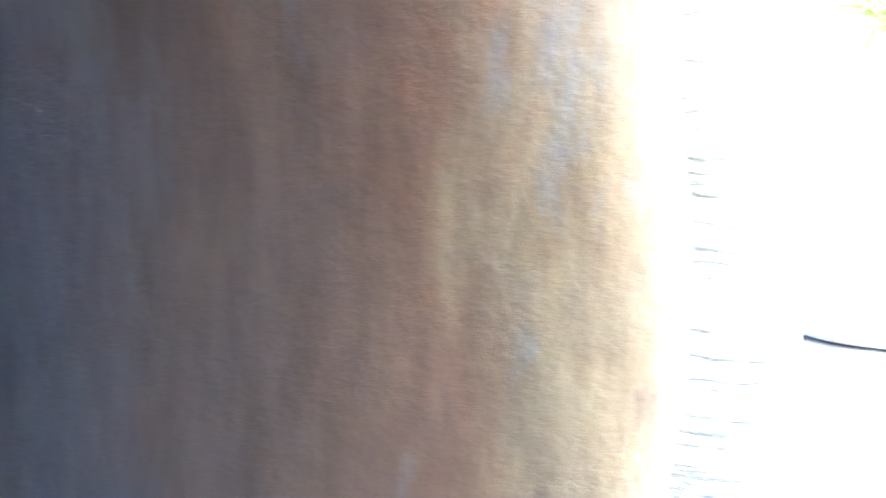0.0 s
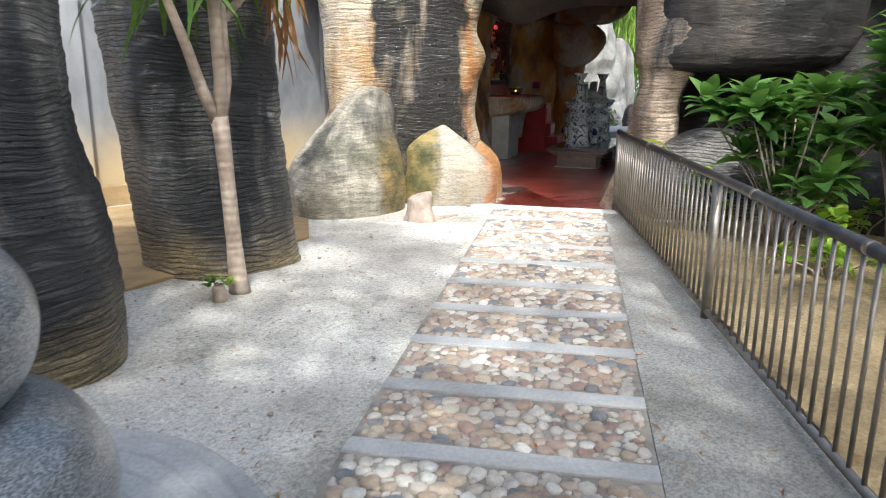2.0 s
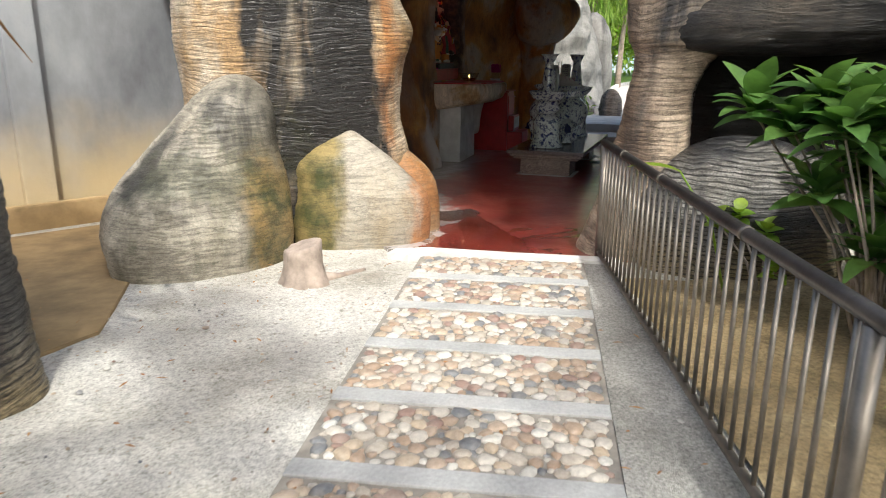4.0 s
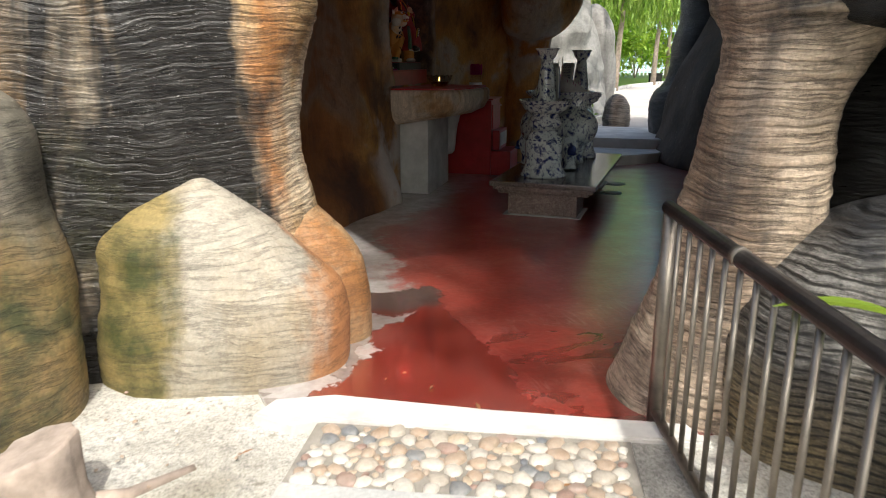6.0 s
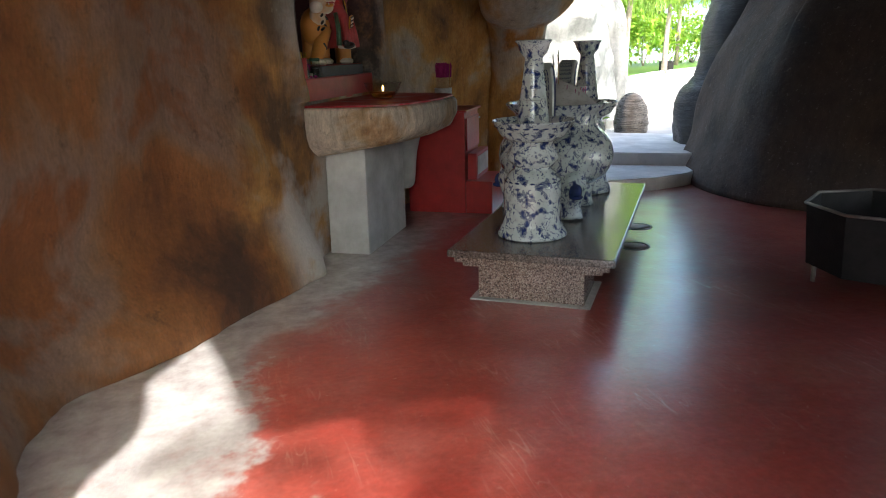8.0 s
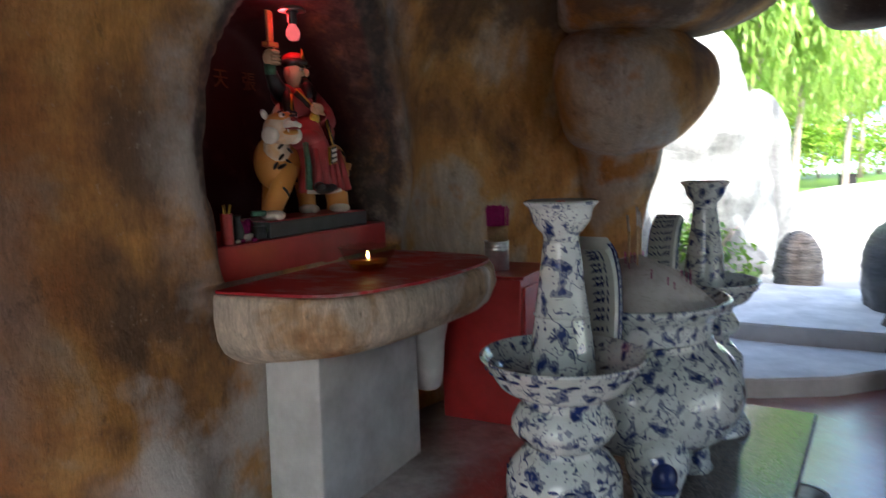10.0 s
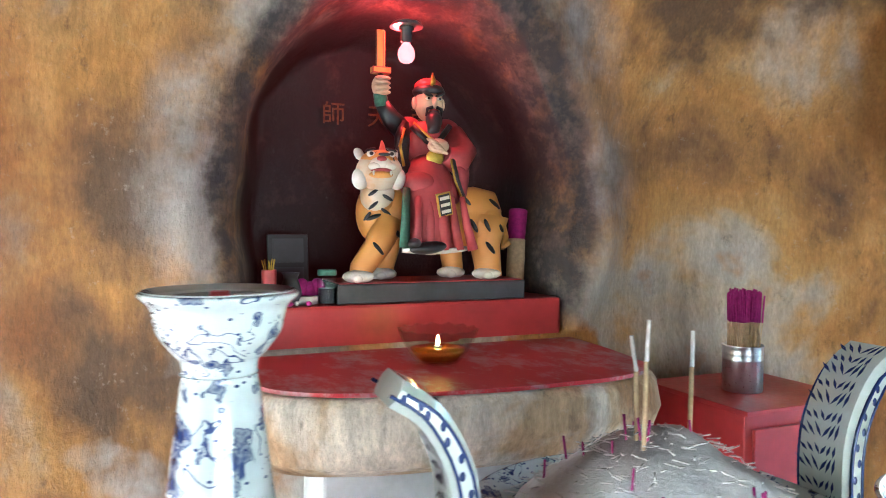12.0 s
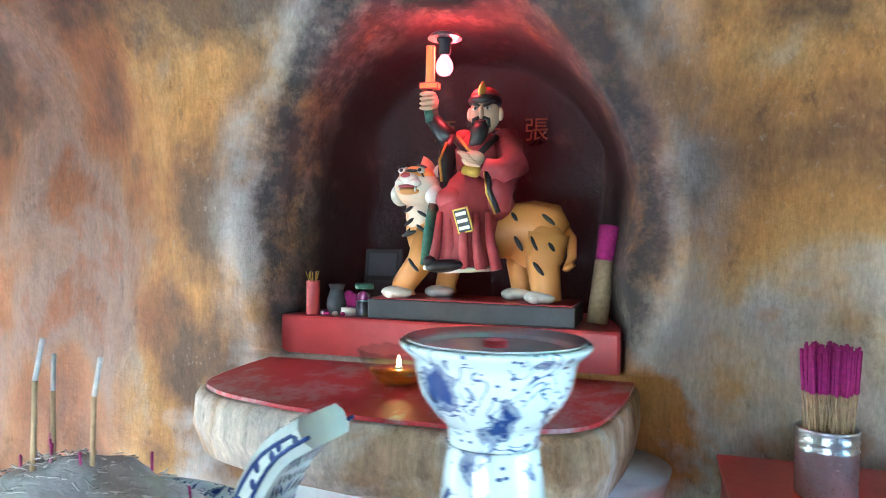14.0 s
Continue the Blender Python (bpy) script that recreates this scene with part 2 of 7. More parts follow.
def granite(name, tones, scale=150.0, rough=0.35, coat=0.0):
    k = Mat(name, rough, 0, coat)
    speck = k.cells(scale, out="Color")
    n = k.noise(scale * 1.4, 2.0)
    col = k.ramp(k.math("ADD", k.math("MULTIPLY", k.axis(0, speck), 0.55), k.math("MULTIPLY", n, 0.45)), [(0.22 + 0.52 * i / (len(tones) - 1), c) for i, c in enumerate(tones)])
    col = k.mix(0.5, col, k.ramp(k.noise(3.0, 5.0), [(0.3, 0.72), (0.7, 1.18)]), "MULTIPLY")
    col = k.mix(k.ramp(k.noise(scale * 0.32, 2.0), [(0.66, 0.0), (0.70, 0.8)]), col, tones[0])
    k.bump(n, 0.15, 0.003)
    k.set(base_color=col, roughness=k.math("ADD", k.math("MULTIPLY", k.noise(5.0, 4.0), 0.3), rough - 0.15))
    return k.m


def leafy(name, a, b, rough=0.45):
    k = Mat(name, rough)
    col = k.mix(k.rand(True), a, b)
    col = k.mix(0.6, col, k.ramp(k.noise(20.0, 3.0), [(0.3, 0.65), (0.7, 1.25)]), "MULTIPLY")
    k.set(base_color=col)
    thin, blend = k.t.nodes.new("ShaderNodeBsdfTranslucent"), k.t.nodes.new("ShaderNodeMixShader")
    k.link(k.mix(1.0, col, (1.5, 1.5, 0.9), "MULTIPLY"), thin.inputs[0])
    blend.inputs[0].default_value = 0.4
    k.t.links.new(k.b.outputs[0], blend.inputs[1])
    k.t.links.new(thin.outputs[0], blend.inputs[2])
    k.t.links.new(blend.outputs[0], k.t.nodes["Material Output"].inputs[0])
    return k.m


def porcelain(name, cells, seed=0.0):
    """White glaze under-painted in cobalt: scrolls, clouds and thin border bands."""
    k = Mat(name, 0.16, 0, 0.5)
    v = k.scaled(1, 1, 1.1)
    scroll = k.math("ABSOLUTE", k.math("SUBTRACT", k.noise(cells * 0.9, 1.5, 0.5, v, 1.0 + seed), 0.5))
    lines = k.math("MULTIPLY", k.ramp(scroll, [(0.0, 1.0), (0.014, 0.9), (0.022, 0.0)]), k.ramp(k.noise(cells * 0.7, 1.0), [(0.47, 0.0), (0.50, 1.0)]))
    bloom = k.math("ADD", k.noise(cells * 1.25, 1.0, 0.4, k.scaled(1, 1, 0.85)), k.math("MULTIPLY", k.noise(cells * 4.2, 2.0, 0.5), 0.28))
    spray = k.ramp(bloom, [(0.715, 0.0), (0.73, 0.95), (0.77, 0.5), (0.83, 1.0)])
    leaf = k.ramp(k.cells(cells * 2.6, k.scaled(1, 1, 1.7)), [(0.17, 0.95), (0.21, 0.0)])
    leaf = k.math("MULTIPLY", leaf, k.ramp(k.noise(cells * 0.8, 1.0), [(0.40, 0.0), (0.44, 1.0)]))
    ink = k.math("MAXIMUM", k.math("MAXIMUM", lines, leaf), spray)
    wash = k.mix(k.noise(cells * 3.0, 3.0), (0.008, 0.016, 0.10), (0.03, 0.065, 0.23))
    col = k.mix(ink, k.mix(k.noise(8.0, 4.0), (0.56, 0.65, 0.65), (0.70, 0.76, 0.73)), wash)
    col = k.mix(0.25, col, k.ramp(k.noise(22.0, 5.0), [(0.35, 0.6), (0.6, 1.1)]), "MULTIPLY")
    k.bump(k.noise(30.0, 2.0), 0.04, 0.004)
    k.set(base_color=col)
    return k.m


# ---- materials ----
SAND = Mat("pale_sand", 0.95)
_c = SAND.ramp(SAND.noise(1.1, 6.0, 0.65), [(0.30, (0.30, 0.275, 0.225)), (0.52, (0.52, 0.50, 0.45)), (0.75, (0.64, 0.62, 0.57))])
_c = SAND.mix(0.75, _c, SAND.ramp(SAND.noise(95.0, 3.0, 0.7), [(0.30, 0.40), (0.48, 0.97), (0.72, 1.35)]), "MULTIPLY")
_c = SAND.mix(0.7, _c, SAND.ramp(SAND.noise(38.0, 5.0, 0.75), [(0.34, 0.48), (0.50, 1.0), (0.66, 1.25)]), "MULTIPLY")
_c = SAND.mix(SAND.math("MULTIPLY", SAND.ramp(SAND.noise(14.0, 6.0, 0.75), [(0.58, 0.0), (0.66, 1.0)]), 0.7), _c, (0.16, 0.14, 0.10))
_b = SAND.bump(SAND.noise(7.0, 6.0, 0.7), 0.5, 0.03)
SAND.bump(SAND.noise(120.0, 3.0, 0.7), 0.6, 0.008, _b)
SAND.set(base_color=_c)
SAND = SAND.m
SOIL = Mat("dry_garden_soil", 0.95)
_c = SOIL.ramp(SOIL.noise(1.6, 6.0, 0.65), [(0.3, (0.10, 0.075, 0.04)), (0.5, (0.30, 0.22, 0.11)), (0.72, (0.44, 0.35, 0.20))])
_c = SOIL.mix(0.8, _c, SOIL.ramp(SOIL.noise(45.0, 4.0, 0.7), [(0.3, 0.4), (0.65, 1.3)]), "MULTIPLY")
SOIL.bump(SOIL.noise(26.0, 6.0, 0.75), 0.8, 0.03)
SOIL.set(base_color=_c)
SOIL = SOIL.m
OCHRE_SOIL = plain("ochre_soil", (0.31, 0.215, 0.105), 0.95, var=0.45, scale=3.0, bump=0.8)
CEMENT = Mat("grey_cement", 0.85)
_c = CEMENT.ramp(CEMENT.noise(1.7, 6.0, 0.65), [(0.30, (0.30, 0.30, 0.29)), (0.55, (0.44, 0.44, 0.43)), (0.72, (0.54, 0.53, 0.50))])
_c = CEMENT.mix(0.5, _c, CEMENT.ramp(CEMENT.noise(55.0, 4.0, 0.7), [(0.3, 0.62), (0.7, 1.2)]), "MULTIPLY")
CEMENT.bump(CEMENT.noise(48.0, 5.0, 0.7), 0.35, 0.008)
CEMENT.set(base_color=_c)
CEMENT = CEMENT.m
VERGE = Mat("gritty_grey_verge", 0.95)
_c = VERGE.ramp(VERGE.noise(1.4, 6.0, 0.65), [(0.30, (0.20, 0.19, 0.165)), (0.52, (0.36, 0.345, 0.31)), (0.75, (0.50, 0.485, 0.45))])
_c = VERGE.mix(0.8, _c, VERGE.ramp(VERGE.noise(80.0, 4.0, 0.75), [(0.34, 0.35), (0.52, 1.0), (0.68, 1.5)]), "MULTIPLY")
_c = VERGE.mix(VERGE.math("MULTIPLY", VERGE.ramp(VERGE.cells(60.0, out="Distance"), [(0.10, 1.0), (0.18, 0.0)]), 0.35), _c, (0.62, 0.59, 0.54))
VERGE.bump(VERGE.noise(75.0, 5.0, 0.75), 0.7, 0.012)
VERGE.set(base_color=_c)
VERGE = VERGE.m
LIP = plain("bleached_cement", (0.62, 0.60, 0.57), 0.85, var=0.3, scale=5.0, bump=0.4)
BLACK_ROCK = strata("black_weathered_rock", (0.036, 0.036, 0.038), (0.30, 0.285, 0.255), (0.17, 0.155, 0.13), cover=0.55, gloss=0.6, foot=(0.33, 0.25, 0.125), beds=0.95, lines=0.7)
# paler copy of BLACK_ROCK, with strong daylight put into its colour
BRIGHTENED_ROCK = strata("brightened_weathered_rock", (0.05, 0.05, 0.052), (0.46, 0.43, 0.37), (0.36, 0.32, 0.25), cover=0.38, foot=(0.36, 0.29, 0.17), beds=0.6, lines=0.55, grain=0.6)
PALE_ROCK = strata("pale_streaked_rock", (0.018, 0.016, 0.014), (0.54, 0.46, 0.35), (0.42, 0.27, 0.13), cover=0.44, gloss=0.55, scale=0.8, moss=0.2, band=(3.10, 4.08), rust=(4.07, 4.20), beds=0.4, lines=0.6, grain=0.6, relief=0.7)
BOULDER_ROCK = strata("cream_boulder_rock", (0.10, 0.085, 0.055), (0.37, 0.335, 0.275), (0.32, 0.265, 0.185), cover=0.33, ridge=15, gloss=0.7, scale=0.8, moss=1.0, mossy=3.68, rust=(4.25, 4.6), lines=0.40, grain=0.35, relief=0.4)
MOSS_ROCK = strata("mossy_boulder_rock", (0.085, 0.078, 0.062), (0.41, 0.37, 0.30), (0.29, 0.26, 0.20), cover=0.43, ridge=20, gloss=0.7, scale=0.9, moss=0.35, lines=0.5, grain=0.45, relief=0.5, damp=3.02)
RUST_ROCK = strata("rust_stained_rock", (0.13, 0.075, 0.035), (0.38, 0.28, 0.17), (0.30, 0.14, 0.05), cover=0.36, ridge=16, gloss=0.6, scale=1.4, lines=0.4, grain=0.4, relief=0.5)
TAN_ROCK = strata("tan_ridged_rock", (0.07, 0.065, 0.06), (0.50, 0.40, 0.30), (0.30, 0.22, 0.155), cover=0.45, ridge=22, gloss=0.55, scale=0.9, lines=0.65, grain=0.5, beds=0.35, relief=0.65)
# shade under the overhangs and behind the shrubs is put into this colour
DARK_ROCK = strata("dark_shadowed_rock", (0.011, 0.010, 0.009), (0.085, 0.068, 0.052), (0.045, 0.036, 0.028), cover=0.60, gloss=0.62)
GREY_ROCK = strata("grey_smooth_rock", (0.09, 0.085, 0.08), (0.29, 0.28, 0.26), (0.20, 0.195, 0.18), cover=0.42, ridge=7, gloss=0.8, lines=0.12, grain=0.3)
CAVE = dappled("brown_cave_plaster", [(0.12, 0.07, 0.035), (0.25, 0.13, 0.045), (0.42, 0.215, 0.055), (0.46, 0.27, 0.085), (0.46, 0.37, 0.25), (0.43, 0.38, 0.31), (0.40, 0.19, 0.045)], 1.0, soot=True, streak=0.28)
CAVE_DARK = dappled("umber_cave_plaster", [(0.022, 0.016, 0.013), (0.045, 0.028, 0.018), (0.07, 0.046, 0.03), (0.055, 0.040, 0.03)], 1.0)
NEAR_BROWN = Mat("rust_brown_shaded_plaster", 0.8)
# tones run along x to carry the curved wall's shading in the colour
_x = NEAR_BROWN.math("ADD", NEAR_BROWN.axis(0), NEAR_BROWN.math("MULTIPLY", NEAR_BROWN.math("SUBTRACT", NEAR_BROWN.noise(2.0, 6.0, 0.65, NEAR_BROWN.scaled(1.4, 1.4, 0.7)), 0.5), 0.85))
_c = NEAR_BROWN.ramp(NEAR_BROWN.span(_x, -1.15, 0.45), [(0.0, (0.11, 0.10, 0.115)), (0.25, (0.13, 0.085, 0.068)), (0.50, (0.15, 0.088, 0.060)), (0.76, (0.15, 0.074, 0.040)), (0.88, (0.19, 0.125, 0.068)), (0.95, (0.17, 0.105, 0.05)), (1.0, (0.06, 0.03, 0.018))])
_c = NEAR_BROWN.mix(0.45, _c, NEAR_BROWN.ramp(NEAR_BROWN.noise(5.0, 6.0, 0.66, NEAR_BROWN.scaled(2.2, 2.2, 0.6)), [(0.32, 0.5), (0.64, 1.45)]), "MULTIPLY")
_c = NEAR_BROWN.mix(NEAR_BROWN.math("MULTIPLY", NEAR_BROWN.ramp(NEAR_BROWN.noise(3.0, 6.0, 0.7, NEAR_BROWN.scaled(1.6, 1.6, 0.5)), [(0.58, 0.0), (0.66, 1.0)]), 0.45), _c, (0.14, 0.13, 0.13))
NEAR_BROWN.bump(NEAR_BROWN.noise(9.0, 7.0, 0.66), 0.4, 0.03)
NEAR_BROWN.set(base_color=_c)
NEAR_BROWN = NEAR_BROWN.m
# shade of the cave roof is put into this near-black ceiling colour
CAVE_UNLIT = dappled("darkened_cave_ceiling", [(0.016, 0.013, 0.011), (0.030, 0.023, 0.018), (0.05, 0.038, 0.028), (0.035, 0.028, 0.022)], 1.0)
NICHE = dappled("sooty_niche_plaster", [(0.012, 0.010, 0.011), (0.022, 0.017, 0.017), (0.05, 0.035, 0.03), (0.03, 0.026, 0.026)], 2.2)
LEDGE_ROCK = dappled("buff_ledge_plaster", [(0.30, 0.16, 0.065), (0.46, 0.32, 0.18), (0.60, 0.52, 0.41), (0.56, 0.48, 0.38), (0.42, 0.28, 0.15)], 2.0, streak=0.5)
WALL_GREY = Mat("stained_grey_wall", 0.85)
_c = WALL_GREY.ramp(WALL_GREY.noise(0.9, 6.0, 0.6, WALL_GREY.scaled(1, 1, 0.5)), [(0.3, (0.09, 0.095, 0.105)), (0.5, (0.23, 0.24, 0.255)), (0.7, (0.36, 0.37, 0.38))])
_c = WALL_GREY.mix(WALL_GREY.span(WALL_GREY.math("ADD", WALL_GREY.axis(2), WALL_GREY.math("MULTIPLY", WALL_GREY.noise(1.8, 5.0), 0.8)), 0.55, 1.5, 0.85, 0.0), _c, (0.46, 0.35, 0.18))
WALL_GREY.bump(WALL_GREY.noise(12.0, 6.0, 0.7), 0.35, 0.02)
WALL_GREY.set(base_color=_c)
WALL_GREY = WALL_GREY.m
GOURD = granite("honed_grey_granite", [(0.07, 0.07, 0.073), (0.16, 0.163, 0.167), (0.24, 0.243, 0.247), (0.40, 0.40, 0.40)], 230.0, 0.36, 0.6)
TABLE_STONE = granite("brown_speckled_granite", [(0.035, 0.03, 0.028), (0.17, 0.12, 0.10), (0.28, 0.21, 0.175), (0.42, 0.36, 0.31)], 190.0, 0.22)
STEEL = plain("weathered_steel", (0.27, 0.24, 0.205), 0.45, 0.8, 0.35, 9.0, 0.1)
RAIL_DARK = plain("worn_dark_handrail", (0.085, 0.078, 0.076), 0.38, 0.5, 0.5, 10.0, 0.15)
BLACK_METAL = plain("sooty_black_metal", (0.022, 0.02, 0.018), 0.5, 0.6, 0.4, 12.0, 0.2)
TIN = plain("ribbed_tin", (0.56, 0.57, 0.57), 0.30, 0.85, 0.2, 20.0, 0.05)
RED_PAINT = plain("worn_red_gloss_paint", (0.44, 0.035, 0.035), 0.35, 0, 0.25, 6.0, 0.12)
RED_DUSTY = Mat("dusty_red_paint", 0.5)
_c = RED_DUSTY.mix(RED_DUSTY.ramp(RED_DUSTY.noise(5.0, 7.0, 0.7, RED_DUSTY.scaled(1.4, 0.8, 1)), [(0.49, 0.0), (0.64, 0.8)]), (0.42, 0.018, 0.026), (0.44, 0.36, 0.35))
RED_DUSTY.set(base_color=_c)
RED_DUSTY.bump(RED_DUSTY.noise(60.0, 3.0), 0.15, 0.004)
RED_DUSTY = RED_DUSTY.m
WHITE_COL = plain("whitewashed_cement", (0.60, 0.61, 0.60), 0.8, 0, 0.3, 4.0, 0.3)
BLUEWHITE = porcelain("blue_and_white_porcelain", 19.0)
BLUEWHITE_B = porcelain("blue_and_white_porcelain_scrolls", 23.0, 0.5)
CELADON = plain("pale_celadon_glaze", (0.56, 0.62, 0.57), 0.15, 0, 0.15, 12.0, 0.02, 0.5)
INK = plain("dark_cobalt_ink", (0.022, 0.04, 0.15), 0.25, 0, 0.3, 30.0, 0.0)
ASH = Mat("incense_ash", 1.0)
ASH.set(base_color=ASH.ramp(ASH.noise(16.0, 6.0, 0.7), [(0.3, (0.58, 0.56, 0.53)), (0.5, (0.72, 0.71, 0.69)), (0.72, (0.80, 0.79, 0.78))]))
ASH.bump(ASH.noise(60.0, 6.0, 0.8), 0.5, 0.012)
ASH = ASH.m
MAGENTA = plain("magenta_incense_tips", (0.34, 0.012, 0.16), 0.85, 0, 0.3, 60.0, 0.3)
BAMBOO = plain("bamboo_sticks", (0.50, 0.36, 0.19), 0.7, 0, 0.3, 60.0, 0.2)
BURNT = plain("pale_burnt_ash", (0.62, 0.60, 0.56), 0.95, 0, 0.2, 60.0, 0.2)
BARK = Mat("ringed_pale_bark", 0.85)
_c = BARK.ramp(BARK.noise(7.0, 5.0, 0.6, BARK.scaled(1, 1, 0.5)), [(0.3, (0.22, 0.165, 0.125)), (0.55, (0.40, 0.32, 0.25)), (0.72, (0.52, 0.46, 0.39))])
_r = BARK.wave(5.5, 5.5, "Z", detail=4.0)
BARK.bump(_r, 0.35, 0.010)
BARK.set(base_color=BARK.mix(0.16, _c, BARK.ramp(_r, [(0.1, 0.55), (0.5, 1.1)]), "MULTIPLY"))
BARK = BARK.m
STUMP = plain("weathered_grey_stump", (0.36, 0.29, 0.24), 0.9, 0, 0.5, 9.0, 0.7)
LEAF = leafy("strap_leaf_green", (0.055, 0.13, 0.018), (0.13, 0.22, 0.03))
LEAF_BROAD = leafy("broad_leaf_green", (0.05, 0.13, 0.032), (0.13, 0.24, 0.06), 0.35)
LEAF_LIME = leafy("lime_variegated_leaf", (0.16, 0.30, 0.03), (0.30, 0.40, 0.06), 0.4)
LEAF_DEAD = leafy("dry_brown_leaf", (0.26, 0.12, 0.055), (0.36, 0.20, 0.10), 0.8)
LEAF_WILLOW = leafy("weeping_leaf", (0.16, 0.28, 0.04), (0.28, 0.38, 0.08))
GRASS = leafy("lawn_grass", (0.10, 0.20, 0.03), (0.20, 0.30, 0.06))
GILT_DULL = plain("sooty_gilt", (0.13, 0.07, 0.025), 0.6, 0.2, 0.5, 30.0, 0.2)
GOLD = plain("gilt", (0.62, 0.42, 0.06), 0.35, 0.6, 0.3, 40.0, 0.2)
SKIN = plain("painted_cream", (0.60, 0.42, 0.27), 0.5, 0, 0.15, 20.0, 0.05)
ROBE = plain("faded_red_robe", (0.36, 0.05, 0.055), 0.55, 0, 0.3, 12.0, 0.1)
BLACK_PAINT = plain("black_paint", (0.018, 0.017, 0.018), 0.4, 0, 0.3, 20.0, 0.1)
PLINTH = plain("slate_black_paint", (0.045, 0.047, 0.05), 0.5, 0, 0.3, 10.0, 0.1)
WHITE_PAINT = plain("chalky_white", (0.70, 0.67, 0.60), 0.6, 0, 0.15, 16.0, 0.05)
GREEN_TRIM = plain("patterned_green_trim", (0.05, 0.14, 0.09), 0.5, 0, 0.5, 60.0, 0.1)
TIGER = Mat("striped_orange", 0.5)
_s = TIGER.ramp(TIGER.noise(26.0, 4.0, 0.6), [(0.70, 0.0), (0.76, 0.5)])
_c = TIGER.mix(TIGER.noise(5.0, 4.0), (0.58, 0.22, 0.035), (0.66, 0.34, 0.09))
TIGER.set(base_color=TIGER.mix(_s, _c, (0.55, 0.42, 0.26)))
TIGER = TIGER.m
TIGER_WHITE = Mat("striped_white", 0.5)
_s = TIGER_WHITE.ramp(TIGER_WHITE.noise(7.0, 4.0, 0.6), [(0.50, 0.0), (0.66, 0.8)])
TIGER_WHITE.set(base_color=TIGER_WHITE.mix(_s, (0.66, 0.56, 0.43), (0.60, 0.34, 0.14)))
TIGER_WHITE = TIGER_WHITE.m
GLASS = Mat("clear_glass", 0.03)
_n = GLASS.t.nodes
_clear, _gloss, _mix, _fres = _n.new("ShaderNodeBsdfTransparent"), _n.new("ShaderNodeBsdfGlossy"), _n.new("ShaderNodeMixShader"), _n.new("ShaderNodeLayerWeight")
_clear.inputs[0].default_value = (0.90, 0.92, 0.90, 1)
_gloss.inputs["Roughness"].default_value = 0.05
_fres.inputs[0].default_value = 0.3
GLASS.t.links.new(GLASS.math("ADD", GLASS.math("MULTIPLY", GLASS.math("POWER", _fres.outputs["Facing"], 3.0), 0.45), 0.04), _mix.inputs[0])
GLASS.t.links.new(_clear.outputs[0], _mix.inputs[1])
GLASS.t.links.new(_gloss.outputs[0], _mix.inputs[2])
GLASS.t.links.new(_mix.outputs[0], _n["Material Output"].inputs[0])
GLASS = GLASS.m
OIL = Mat("amber_oil", 0.05)
OIL.set(base_color=(0.75, 0.30, 0.03))
OIL.b.inputs["Transmission Weight"].default_value = 0.7
OIL = OIL.m


def glow(name, col, strength):
    k = Mat(name)
    k.set(base_color=col)
    k.b.inputs["Emission Color"].default_value = (*col, 1)
    k.b.inputs["Emission Strength"].default_value = strength
    return k.m


BULB = glow("lit_red_bulb", (1.0, 0.16, 0.15), 0.11)
FLAME = glow("small_flame", (1.0, 0.55, 0.12), 9.0)


# ---- mesh helpers ----
def part(name, bm, material, parent=None, label=""):
    """Link a bmesh as one mesh object, under a thing or a part."""
    me = bpy.data.meshes.new(name)
    bm.to_mesh(me)
    bm.free()
    for m in material if isinstance(material, (list, tuple)) else [material]:
        me.materials.append(m)
    ob = new(name, me)
    if parent is not None:
        ob.parent = parent
    if label:
        tagged(ob, label)
    return ob


def mesh_of(name, verts, faces, material, parent=None, smooth=True):
    me = bpy.data.meshes.new(name)
    me.from_pydata(verts, [], faces)
    me.materials.append(material)
    if smooth:
        me.polygons.foreach_set("use_smooth", [True] * len(me.polygons))
    me.update()
    ob = new(name, me)
    if parent is not None:
        ob.parent = parent
    return ob


def thing(name, label, category, m=None, group="", kind=""):
    ob = new(name)
    if m is not None:
        ob.matrix_world = m
    return tagged(ob, label, category, group, kind)


def box(bm, x0, y0, z0, x1, y1, z1, bevel=0.0, mat=0, m=None):
    r = bmesh.ops.create_cube(bm, size=1.0)
    vs = r["verts"]
    bmesh.ops.scale(bm, vec=(x1 - x0, y1 - y0, z1 - z0), verts=vs)
    bmesh.ops.translate(bm, vec=((x0 + x1) / 2, (y0 + y1) / 2, (z0 + z1) / 2), verts=vs)
    fs = {f for v in vs for f in v.link_faces}
    if bevel:
        es = list({e for v in vs for e in v.link_edges})
        r = bmesh.ops.bevel(bm, geom=es, offset=bevel, segments=2, affect="EDGES", profile=0.6)
        fs = set(r["faces"]) | {f for f in fs if f.is_valid}
        vs = list({v for f in fs for v in f.verts})
    for f in fs:
        f.material_index = mat
    if m is not None:
        bmesh.ops.transform(bm, matrix=m, verts=vs)
    return bm


